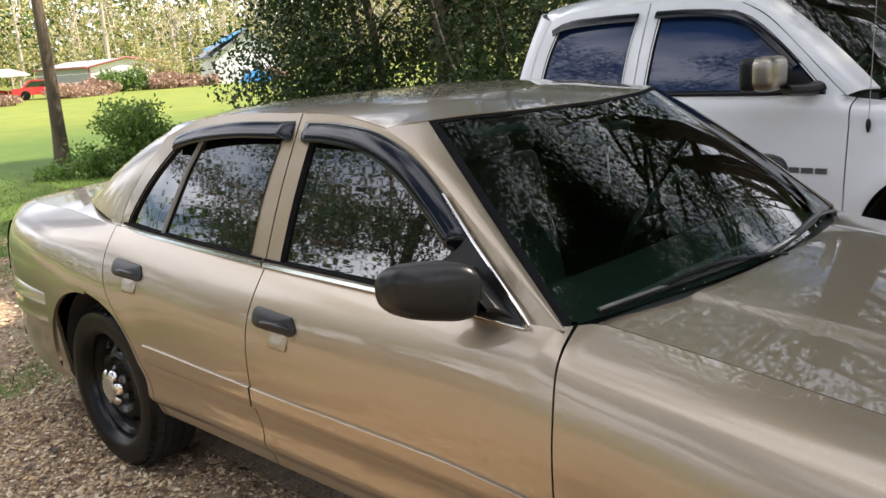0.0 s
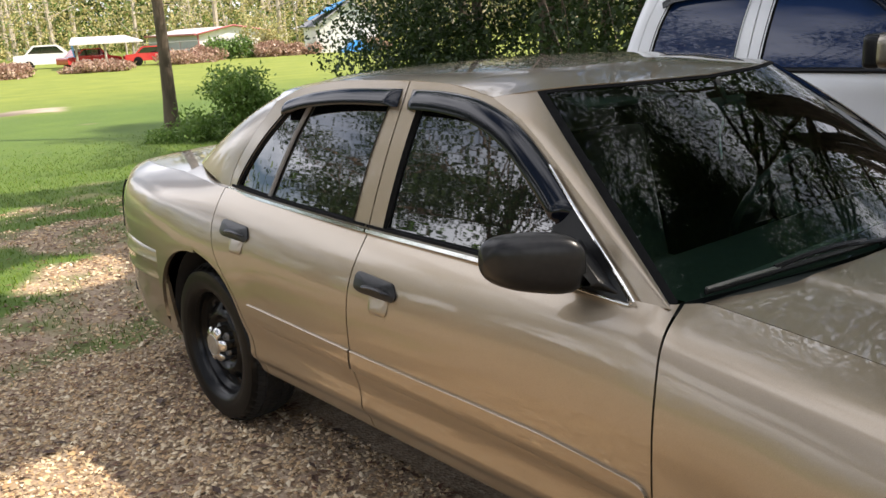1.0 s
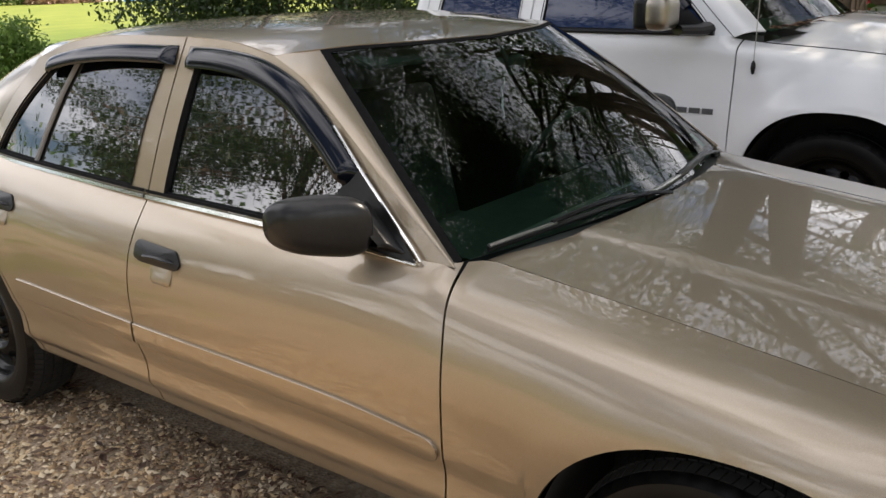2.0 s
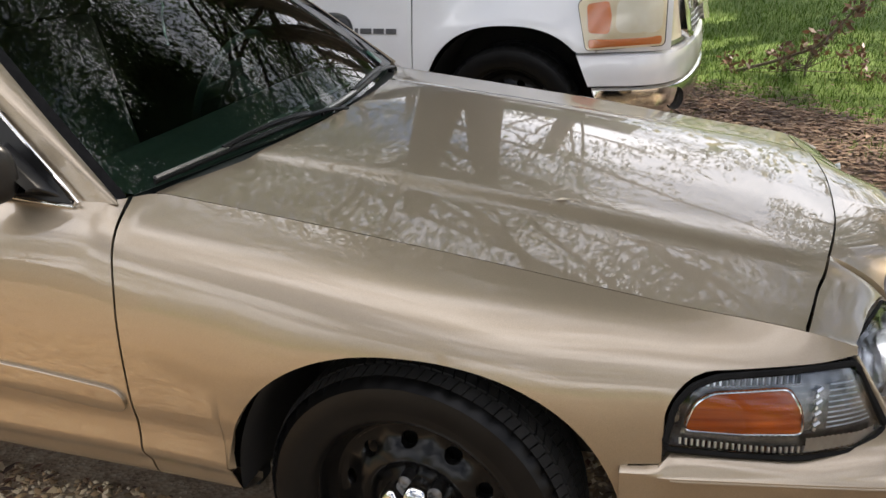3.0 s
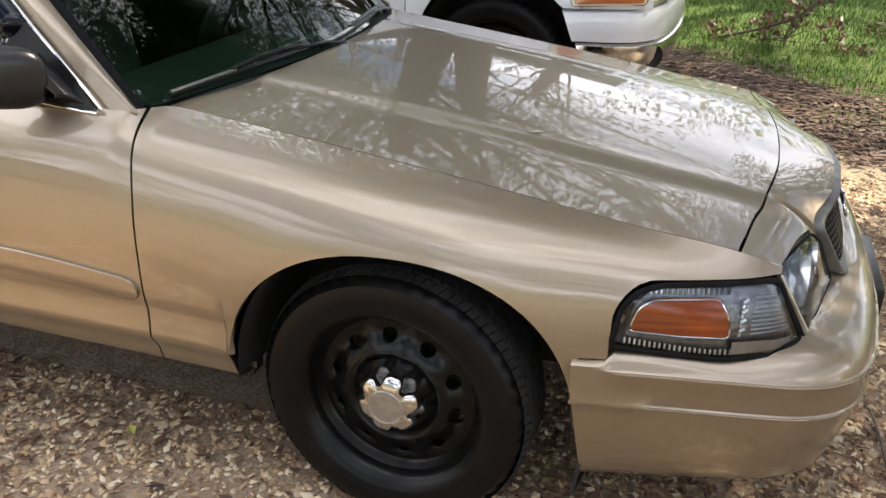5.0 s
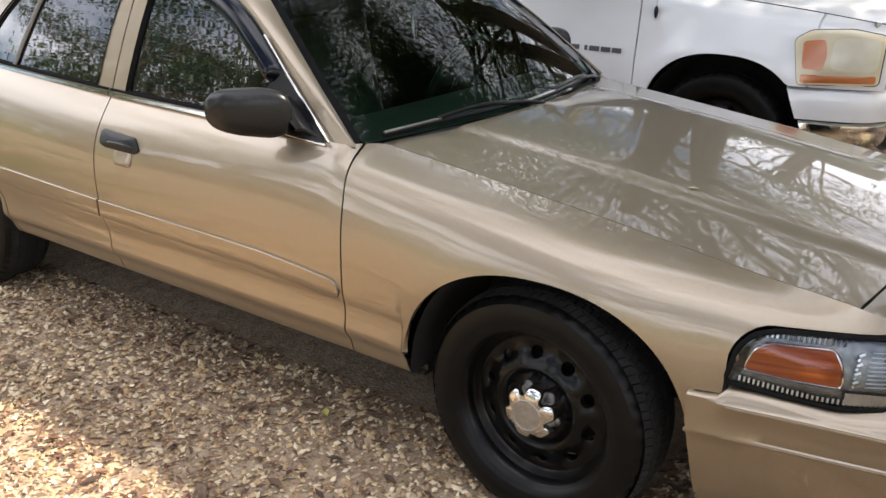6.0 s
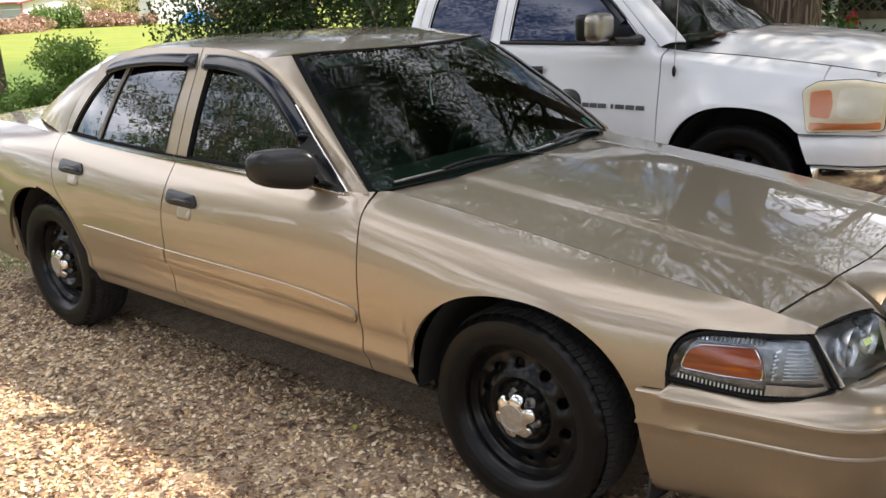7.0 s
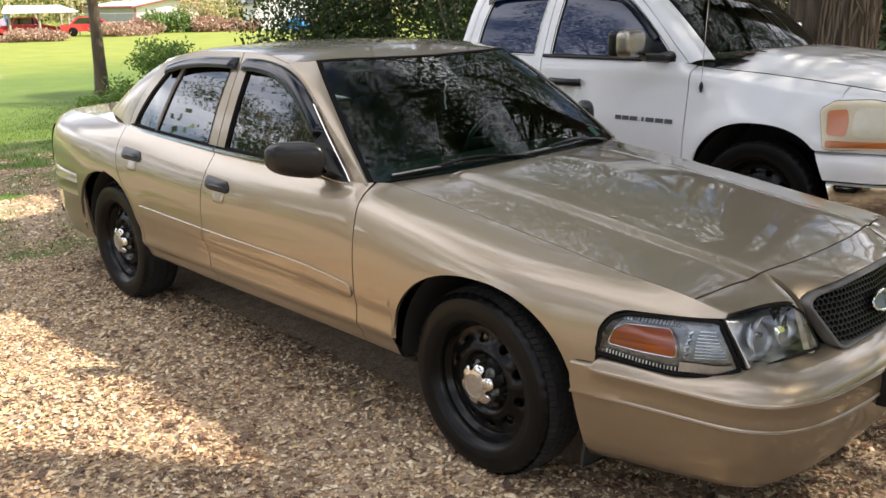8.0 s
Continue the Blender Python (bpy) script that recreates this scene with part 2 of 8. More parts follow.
def rounded(points, r=0.02, n=5):
    """A closed outline with its corners rounded."""
    out, m = [], len(points)
    for i in range(m):
        a, b, c = (np.array(points[(i + k) % m], float) for k in (-1, 0, 1))
        d1, d2 = (a - b) / np.linalg.norm(a - b), (c - b) / np.linalg.norm(c - b)
        rr = min(r, 0.45 * np.linalg.norm(a - b), 0.45 * np.linalg.norm(c - b))
        p, q = b + d1 * rr, b + d2 * rr
        for k in range(n + 1):
            t = k / n
            out.append(tuple((1 - t) ** 2 * p + 2 * t * (1 - t) * b + t * t * q))
    return out


def fill_patch(outline, place, lift=0.0, rings=6):
    """A curved patch inside a closed outline of (a, b), laid on a surface by place(a, b, lift)."""
    o = np.array(outline, float)
    c = o.mean(0)
    n = len(o)
    p = np.array([[place(*(c + (q - c) * k / rings), lift) for q in o] for k in range(1, rings + 1)])
    v = np.concatenate([p.reshape(-1, 3), [place(*c, lift)]])
    f = []
    for k in range(rings - 1):
        f += [(k * n + i, k * n + (i + 1) % n, (k + 1) * n + (i + 1) % n, (k + 1) * n + i) for i in range(n)]
    f += [(len(v) - 1, (i + 1) % n, i)[::-1] for i in range(n)]
    return v, f


def facing(data, way):
    """The same faces, turned over if they look against the given way."""
    v, f = data
    v = np.asarray(v, float)
    s = 0.0
    for t in f[:200]:
        s += np.cross(v[t[1]] - v[t[0]], v[t[2]] - v[t[0]]) @ np.array(way, float)
    return (v, [t[::-1] for t in f]) if s < 0 else (v, f)


def rim_strip(outline, place, width, lift, thick=0.008):
    """A raised bead along a closed outline on a surface."""
    pts = np.array([place(a, b, lift) for a, b in outline])
    return tube(pts, width, 6, closed=True)


def fast_mesh(name, verts, faces, mat, label="", category="", kind="", parent=None, smooth=True):
    """A large mesh from arrays of points and of faces with equal corners."""
    verts, faces = np.asarray(verts, np.float32), np.asarray(faces, np.int32)
    me = bpy.data.meshes.new(name)
    me.vertices.add(len(verts))
    me.vertices.foreach_set("co", verts.ravel())
    k = faces.shape[1]
    me.loops.add(faces.size)
    me.loops.foreach_set("vertex_index", faces.ravel())
    me.polygons.add(len(faces))
    me.polygons.foreach_set("loop_start", np.arange(0, faces.size, k, dtype=np.int32))
    me.materials.append(mat)
    me.update(calc_edges=True)
    if smooth:
        me.shade_smooth()
    ob = new(name, me)
    if parent is not None:
        ob.parent = parent
    return tagged(ob, label, category, "", kind)


# ---- the sedan ----
# Front axle at x 0, nose towards +x, right side towards -y. Section points run from the sill up to the shoulder.
WHEEL_X, ARCH_R, ARCH_H, ARCH_Z = (0.025, -2.875), (0.420, 0.416), (0.40, 0.415), 0.345
XS = [-4.18, -4.06, -3.74, -3.28, -2.70, -1.75, -0.69, -0.62, 0.10, 0.50, 0.74, 0.84, 0.92]
SEC_Y = [curve(XS, v) for v in (
    [0.615, 0.685, 0.792, 0.84, 0.85, 0.85, 0.85, 0.85, 0.84, 0.78, 0.700, 0.660, 0.600],
    [0.675, 0.765, 0.872, 0.92, 0.925, 0.925, 0.925, 0.925, 0.92, 0.85, 0.770, 0.715, 0.650],
    [0.705, 0.795, 0.902, 0.945, 0.952, 0.952, 0.950, 0.950, 0.945, 0.875, 0.800, 0.745, 0.670],
    [0.725, 0.815, 0.912, 0.958, 0.970, 0.972, 0.966, 0.966, 0.960, 0.890, 0.825, 0.768, 0.685],
    [0.700, 0.794, 0.907, 0.963, 0.976, 0.978, 0.970, 0.970, 0.962, 0.893, 0.832, 0.776, 0.690],
    [0.692, 0.787, 0.901, 0.958, 0.970, 0.970, 0.962, 0.962, 0.952, 0.885, 0.826, 0.773, 0.690],
    [0.670, 0.766, 0.880, 0.938, 0.950, 0.948, 0.938, 0.934, 0.920, 0.862, 0.808, 0.762, 0.685],
    [0.630, 0.717, 0.826, 0.885, 0.905, 0.905, 0.895, 0.875, 0.850, 0.810, 0.775, 0.737, 0.675],
    [0.565, 0.632, 0.718, 0.775, 0.850, 0.858, 0.832, 0.744, 0.738, 0.735, 0.725, 0.695, 0.655])]
SEC_Z = [curve(XS, v) for v in (
    [0.30, 0.28, 0.29, 0.306, 0.306, 0.306, 0.306, 0.306, 0.306, 0.285, 0.27, 0.275, 0.28],
    [0.36, 0.33, 0.325, 0.332, 0.332, 0.332, 0.332, 0.332, 0.332, 0.32, 0.32, 0.325, 0.33],
    [0.46, 0.43, 0.41, 0.398, 0.398, 0.398, 0.398, 0.398, 0.398, 0.395, 0.40, 0.405, 0.41],
    [0.58, 0.55, 0.53, 0.51, 0.50, 0.50, 0.50, 0.50, 0.49, 0.49, 0.50, 0.505, 0.51],
    [0.69, 0.67, 0.65, 0.64, 0.63, 0.63, 0.63, 0.63, 0.60, 0.58, 0.58, 0.580, 0.58],
    [0.80, 0.79, 0.78, 0.77, 0.76, 0.75, 0.75, 0.75, 0.71, 0.67, 0.645, 0.637, 0.63],
    [0.90, 0.895, 0.89, 0.885, 0.87, 0.85, 0.85, 0.85, 0.79, 0.735, 0.695, 0.680, 0.665],
    [0.96, 0.965, 0.965, 0.965, 0.955, 0.925, 0.925, 0.920, 0.842, 0.785, 0.738, 0.714, 0.690],
    [0.985, 1.000, 1.010, 1.022, 1.018, 0.980, 0.968, 0.960, 0.872, 0.815, 0.783, 0.748, 0.712])]

SEC_M = np.diag([1.0] + [4 / 6] * 7 + [1.0])
for r in range(1, 8):
    SEC_M[r, r - 1] = SEC_M[r, r + 1] = 1 / 6
SEC_M = np.linalg.inv(SEC_M)  # an evenly bending line through the section points


def side(x, v, sign=-1):
    """A point of the body's side at x; v runs from the sill (0) to the shoulder (1)."""
    x, v = np.broadcast_arrays(np.asarray(x, float), np.asarray(v, float))
    k = len(SEC_Y)
    s = np.clip(v, 0, 1) * (k - 1)
    i = np.clip(np.floor(s).astype(int), 0, k - 2)
    t = s - i
    out = []
    for sec in (SEC_Y, SEC_Z):
        c = np.stack([f(x) for f in sec])
        c = np.tensordot(SEC_M, c, 1)
        c = np.concatenate([2 * c[:1] - c[1:2], c, 2 * c[-1:] - c[-2:-1]])
        a, b, d, e = (np.take_along_axis(c, (i + q)[None], 0)[0] for q in range(4))
        out.append((a * (1 - t) ** 3 + b * (3 * t ** 3 - 6 * t * t + 4) + d * (-3 * t ** 3 + 3 * t * t + 3 * t + 1) + e * t ** 3) / 6)
    y, z = out
    for wx, r, h in zip(WHEEL_X, ARCH_R, ARCH_H):
        q = (np.abs((x - wx) / r) ** 2.3 + np.abs(np.maximum(z - ARCH_Z, 0) / h) ** 2.3) ** (1 / 2.3)
        y = y + 0.007 * np.exp(-(((q - 1.0) * r) / 0.095) ** 2) * np.clip((z - 0.3) / 0.1, 0, 1)
    low = np.clip((x + 2.62) / 0.12, 0, 1) * np.clip((-0.22 - x) / 0.12, 0, 1)
    y = y + low * (0.008 * np.exp(-((z - 0.428) / 0.020) ** 2) - 0.007 * np.exp(-((z - 0.500) / 0.034) ** 2) - 0.012 * np.clip((0.412 - z) / 0.03, 0, 1))
    return np.stack([x, sign * y, z], -1)


VS = np.linspace(0, 1, 161)


def v_at(x, z):
    """The section parameter at which the side has height z."""
    x, z = np.broadcast_arrays(np.asarray(x, float), np.asarray(z, float))
    flat = [np.interp(b, side(a, VS)[:, 2], VS) for a, b in zip(x.ravel(), z.ravel())]
    return np.array(flat).reshape(x.shape)


def on_side(x, z, lift=0.0):
    """A point of the right side by x and height, raised off the metal by lift."""
    p = side(x, v_at(x, z))
    p = np.array(p, float)
    p[..., 1] -= lift
    return p


def arch(x):
    """Height of the wheel openings' edge, or of the sill."""
    x = np.asarray(x, float)
    z = np.full(x.shape, 0.0)
    for wx, r, h in zip(WHEEL_X, ARCH_R, ARCH_H):
        q = np.clip(1 - np.abs((x - wx) / r) ** 2.3, 0, None)
        z = np.where(np.abs(x - wx) <= r + 1e-6, ARCH_Z + h * q ** (1 / 2.3), z)
    return z


def arch_xs(k):
    wx, r = WHEEL_X[k], ARCH_R[k]
    a = np.linspace(0, math.pi, 45)
    return np.r_[wx - r - 0.0008, wx + r * np.cos(a)[::-1], wx + r + 0.0008]


def side_panel(xa, xb, xs, low, nv=40, vhi=1.0, split=0.0, under=0):
    """A body panel between two seams (functions of height), above low(x)."""
    a0, b0 = float(xa(0.6)), float(xb(0.6))
    u = ((np.unique(np.clip(xs, a0, b0)) - a0) / (b0 - a0))[:, None]
    t = np.linspace(0, 1, nv)[None]
    x = (a0 + (b0 - a0) * u) * np.ones_like(t)
    for _ in range(3):
        zl = np.maximum(low(x[:, 0]), 0.0)
        vlo = np.where(zl > 0.05, v_at(x[:, 0], np.maximum(zl, 0.05)), 0.0)[:, None]
        v = vlo + (vhi - vlo) * t
        if under:
            vs = v_at(x[:, -1], split)[:, None]
            v = np.concatenate([vlo + (vs - vlo) * np.linspace(0, 1, under, endpoint=False)[None], vs + (vhi - vs) * t], 1)
            if x.shape[1] != v.shape[1]:
                x = x[:, :1] * np.ones_like(v)
        z = side(x, v)[..., 2]
        x = xa(z) * (1 - u) + xb(z) * u
    return side(x, v)


GAP = 0.0028
seam_fender = curve([0.2, 0.40, 0.60, 0.78, 0.90, 0.985], [-0.612, -0.614, -0.616, -0.622, -0.640, -0.668])
seam_doors = curve([0.2, 0.42, 0.62, 0.77, 0.89, 1.01], [-1.745, -1.748, -1.776, -1.790, -1.786, -1.798])
seam_rear = curve([0.2, 0.40, 0.50, 0.58, 0.66, 0.74, 0.80, 0.88, 0.97, 1.03], [-2.415, -2.425, -2.450, -2.490, -2.555, -2.645, -2.700, -2.735, -2.760, -2.786])


def shifted(f, d):
    return lambda z: f(z) + d


def low_front(x):
    """Lower edge of the wing: the wheel opening, then the step over the lamp."""
    z = arch(x)
    z = np.where(x > WHEEL_X[0] + ARCH_R[0], 0.560, z)
    return np.where(x > 0.5049, 0.640 + 0.098 * np.sqrt(np.clip(1 - (1 - np.clip((x - 0.503) / 0.080, 0, 1)) ** 2, 0, 1)) + 0.002 * np.clip((x - 0.56) / 0.27, 0, 1), z)


sedan = thing("sedan", "metallic beige four-door sedan with black steel wheels", "car")
front_end = lambda z: 0.836 + 0 * np.asarray(z, float)  # noqa: E731
aL, aR = WHEEL_X[0] - ARCH_R[0], WHEEL_X[0] + ARCH_R[0]
at_x = lambda v: (lambda z: v + 0 * np.asarray(z, float))  # noqa: E731
fender = welded(joined(
    sheet(side_panel(shifted(seam_fender, GAP), at_x(aL), np.linspace(-0.7, aL, 16), lambda x: 0 * x, 40, split=ARCH_Z, under=10), bare=("u1",)),
    sheet(side_panel(at_x(aL), at_x(aR), arch_xs(0)[1:-1], arch, 40), bare=("u0", "u1")),
    sheet(side_panel(at_x(aR), at_x(0.505), np.linspace(aR, 0.505, 6), lambda x: 0 * x + 0.560, 30, split=0.70, under=12), bare=("u1",)),
    sheet(side_panel(at_x(0.505), front_end, np.r_[0.505, 0.509, 0.515, 0.524, 0.535, 0.55, np.linspace(0.57, 0.836, 18)], low_front, 30), bare=("u0",))))
door_f = sheet(side_panel(shifted(seam_doors, GAP), shifted(seam_fender, -GAP), np.linspace(-1.9, -0.5, 56), lambda x: 0 * x + 0.310, 46))
door_r = sheet(side_panel(shifted(seam_rear, GAP), shifted(seam_doors, -GAP), np.linspace(-2.60, -1.7, 60), lambda x: 0 * x + 0.310, 46))
aL, aR = WHEEL_X[1] - ARCH_R[1], WHEEL_X[1] + ARCH_R[1]
flange = side_panel(at_x(WHEEL_X[1]), shifted(seam_rear, -GAP), np.linspace(WHEEL_X[1], -2.4, 40), lambda x: 0 * x + 0.311, 46)
arch_edge = WHEEL_X[1] + ARCH_R[1] * np.clip(1 - np.clip((flange[-1, :, 2] - ARCH_Z) / ARCH_H[1], 0, 1) ** 2.3, 0, 1) ** (1 / 2.3)
vv = v_at(flange[-1, :, 0], flange[-1, :, 2])
k = np.linspace(0, 1, 16)[:, None]
low_part = side((arch_edge[None] * (1 - k) + np.maximum(flange[-1, :, 0], arch_edge)[None] * k), vv[None] + 0 * k)
quarter = joined(sheet(side_panel(at_x(-4.13), at_x(aL), np.linspace(-4.13, aL, 40), lambda x: 0 * x + 0.70, 40), bare=("u1",)),
                 sheet(side_panel(at_x(aL), at_x(WHEEL_X[1]), arch_xs(1)[1:-1], arch, 40)),
                 sheet(low_part))
sill = box(-1.425, -0.800, 0.297, 2.03, 0.06, 0.05, 0.01)
right_door = mesh_object("front_door", *door_f, PAINT, sedan, "beige front door with black pull handle")
left_door = mesh_object("front_door", *mirrored(door_f), PAINT, sedan, "beige front door with black pull handle")
right_rear = mesh_object("rear_door", *door_r, PAINT, sedan, "beige rear door with black pull handle")
left_rear = mesh_object("rear_door", *mirrored(door_r), PAINT, sedan, "beige rear door with black pull handle")
for name, data in (("front_fender", fender), ("quarter_panel", quarter), ("sill", sill)):
    mesh_object(name, *data, DARK if name == "sill" else PAINT, sedan)
    mesh_object(name, *mirrored(data), DARK if name == "sill" else PAINT, sedan)

# Hood, with a soft crease on each side.
HOOD_Y = lambda x: -side(x, 1.0)[..., 1] - 0.002  # noqa: E731
hood_back = curve([0.0, 0.20, 0.35, 0.46, 0.60, 0.70, 0.745], [-0.495, -0.503, -0.520, -0.541, -0.584, -0.626, -0.640])
hood_front = curve([0.0, 0.15, 0.28, 0.40, 0.475, 0.56, 0.65, 0.725], [0.828, 0.825, 0.814, 0.797, 0.786, 0.767, 0.753, 0.740])
hood_crown = curve([0.0, 0.15, 0.30, 0.45, 0.54, 0.585, 0.605, 0.640, 0.665, 0.70, 0.80, 0.90, 1.0], [0.0580, 0.0571, 0.0545, 0.0500, 0.0455, 0.0422, 0.0395, 0.0312, 0.0272, 0.0246, 0.0168, 0.0086, 0.0])
fall = curve([-0.7, -0.3, 0.4, 0.9], [0.55, 0.85, 1.0, 0.85])


def hood_z(x, y):
    """Height of the hood."""
    edge = side(np.clip(x, -0.618, 0.70), 1.0)[..., 2] - 0.17 * np.maximum(x - 0.70, 0) - 0.3 * np.maximum(x - 0.70, 0) ** 2
    w = np.clip(np.abs(y) / HOOD_Y(np.maximum(x, -0.618)), 0, 1)
    return edge + hood_crown(w) * fall(x)


u, w = np.linspace(0, 1, 70)[:, None], np.linspace(-1, 1, 81)[None]
ya = w * 0.735
x = hood_back(np.abs(ya)) * (1 - u) + hood_front(np.abs(ya)) * u
hy = w * (HOOD_Y(np.maximum(x, -0.618)) - 0.001)
mesh_object("hood", *sheet(np.stack([x, hy, hood_z(x, hy)], -1), lip=0.02), PAINT, sedan)

# Nose: header panel between the hood, the lamps and the grille.
NOSE = curve([0.0, 0.20, 0.373, 0.50, 0.62, 0.704], [1.050, 1.032, 0.982, 0.960, 0.934, 0.903])


def nose(y, z, lift=0.0):
    """The front face, leaning back towards the hood."""
    x = NOSE(np.abs(y)) - 0.36 * (z - 0.59) - 0.9 * np.maximum(z - 0.70, 0) * np.clip((np.abs(y) - 0.3) / 0.4, 0, 1)
    return np.stack([x + lift, y + 0 * z, z + 0 * y], -1)


GR_TOP = curve([0.0, 0.25, 0.36, 0.39], [0.782, 0.768, 0.750, 0.735])
lamp_top = curve([0.36, 0.405, 0.44, 0.55, 0.72], [0.600, 0.706, 0.738, 0.745, 0.741])


def nose_low(y):
    """Lower edge of the header panel: over the grille, down beside it, over the lamp."""
    a = np.abs(y)
    return np.where(a < 0.392, GR_TOP(a) + 0.004, np.where(a < 0.412, 0.575, lamp_top(a) + 0.005))


ya = np.r_[0, np.linspace(0.02, 0.3915, 22), 0.3925, 0.402, 0.4115, np.linspace(0.4125, 0.715, 26)]
t = np.linspace(0, 1, 24)[:, None]
cols = []
for a in ya:
    lo = nose(np.array(-a), np.array(float(nose_low(a))))
    ht = a * 1.008
    hx = float(hood_front(min(ht, 0.724))) + 0.0035
    top = np.array([hx, -ht, float(hood_z(np.array(min(hx, 0.88)), np.array(-min(ht, 0.722)))) - 0.001])
    flat_ = min(1.0, max(0.0, (0.46 - a) / 0.12))
    mid = np.array([lo[0] * (0.74 - 0.14 * flat_) + top[0] * (0.26 + 0.14 * flat_), -a, lo[2] * (0.42 + 0.05 * flat_) + top[2] * (0.58 - 0.05 * flat_)])
    cols.append((1 - t) ** 2 * lo + 2 * t * (1 - t) * mid + t ** 2 * top)
cols = np.array(cols)
edge = side(np.linspace(0.838, 0.746, 24), 1.0)
k = np.clip((ya - 0.50) / 0.215, 0, 1)[:, None, None] ** 2
cols = cols + k * (edge - cols[-1])[None]
cols = np.concatenate([cols[:0:-1] , cols * (1, -1, 1)])
mesh_object("header_panel", *sheet(cols, centre=(0.6, 0, 0.5), along_x=False, lip=0.02), PAINT, sedan)

# Front bumper, swept along its plan from wheel opening to wheel opening.
plan = path3([(0.432, -0.927, 0), (0.53, -0.908, 0), (0.66, -0.880, 0), (0.80, -0.842, 0), (0.93, -0.795, 0), (1.02, -0.720, 0), (1.07, -0.610, 0), (1.10, -0.45, 0), (1.118, -0.24, 0), (1.124, 0, 0)])
bs = np.linspace(0, 1, 60)


def swept(half, profile, drop, low_end):
    """A bumper skin along a plan curve and its mirror image; drop lowers it towards the middle."""
    full = np.concatenate([half, half[-2::-1] * (1, -1, 1)])
    tang = np.gradient(full, axis=0)
    n = np.stack([tang[:, 1], -tang[:, 0], 0 * tang[:, 0]], -1)
    n /= np.linalg.norm(n, axis=1, keepdims=True)
    s = np.linspace(0, 1, len(half))
    s = np.r_[s, s[-2::-1]]
    return np.array([[q + e * o + np.array([0, 0, z - drop(k) * np.clip((z - 0.3) / 0.15, 0, 1)]) for z, o in profile] for q, e, k in zip(full, n, s)])


BUMP = [(0.20, -0.13), (0.215, -0.075), (0.25, -0.045), (0.30, -0.028), (0.36, -0.014), (0.42, -0.004), (0.448, 0.0), (0.452, 0.0045), (0.460, 0.0055), (0.464, 0.0025),
        (0.49, 0.004), (0.530, 0.003), (0.535, 0.0065), (0.543, 0.0055), (0.547, 0.0), (0.558, -0.003), (0.568, -0.010), (0.576, -0.022), (0.583, -0.05), (0.590, -0.13), (0.590, -0.26)]
nose_drop = curve([0.0, 0.12, 0.45, 0.65, 1.0], [0.0, 0.0, 0.022, 0.036, 0.040])
front_skin = swept(plan(bs), BUMP, nose_drop, 0)
back_ = np.clip(1 - np.r_[bs, bs[-2::-1]] / 0.12, 0, 1)[:, None] * np.clip((0.50 - np.array([z for z, o in BUMP])) / 0.3, 0, 1)[None]
front_skin[..., 0] += 0.055 * back_
for k in (7, 8, 12, 13):
    flat_ = np.clip((np.r_[bs, bs[-2::-1]] - (0.100 if k < 10 else 0.055)) / 0.015, 0, 1)[:, None]
    even = front_skin[:, 10 if k < 10 else 11, :2]
    front_skin[:, k, :2] = even * (1 - flat_) + front_skin[:, k, :2] * flat_
front_skin[:, 15:, 2] += np.array([0.0, 0.003, 0.010, 0.020, 0.028, 0.030])[None] * np.clip(np.r_[bs, bs[-2::-1]] / 0.3, 0, 1)[:, None]
mid_ = np.exp(-((np.r_[bs, bs[-2::-1]] - 0.26) / 0.10) ** 2)[:, None]
front_skin[:, 15:, 2] -= np.array([0.006, 0.012, 0.016, 0.018, 0.018, 0.018])[None] * mid_
end_ = np.clip((0.062 - np.r_[bs, bs[-2::-1]]) / 0.012, 0, 1)
for k, (z_, in_) in zip((14, 15, 16, 17, 18), ((0.545, 0.0), (0.550, 0.0), (0.553, 0.003), (0.556, 0.010), (0.558, 0.06))):
    face_ = front_skin[:, 11].copy()
    face_[:, 2] = z_
    face_[:, 1] -= in_ * np.sign(face_[:, 1])
    front_skin[:, k] = front_skin[:, k] * (1 - end_[:, None]) + face_ * end_[:, None]
bumper = mesh_object("front_bumper", *sheet(front_skin, centre=(0.3, 0, 0.4), along_x=False, lip=0.02), PAINT, sedan)
for k, n0 in ((7, 7), (12, 4)):
    line = front_skin[n0:-n0, k] + np.array([0, 0, 0.004])
    mesh_object("trim_line", *tube(line, 0.0016, 6), PAINT, bumper)


# Cabin: the side glass stands on one plane that leans in towards the roof.
def upper(x, z, lift=0.0):
    """A point of the cabin's right side by x and height."""
    x, z = np.broadcast_arrays(np.asarray(x, float), np.asarray(z, float))
    h = z - 0.985
    y = 0.857 - 0.31 * h - 0.13 * h * h
    y = y - 0.028 * np.clip((x + 1.25) / 0.6, 0, 1) ** 2 - 0.06 * np.clip((-2.45 - x) / 0.6, 0, 1) ** 2
    return np.stack([x, -(y + lift), z + 0.3 * lift], -1)


def outline(sides, n=14):
    """A closed outline from sides, each a smooth line through its (x, z) points."""
    out = []
    for pts in sides:
        f = path3([(a, 0, b) for a, b in pts])
        out += [tuple(q[[0, 2]]) for q in f(np.linspace(0, 1, n, endpoint=False))]
    return out


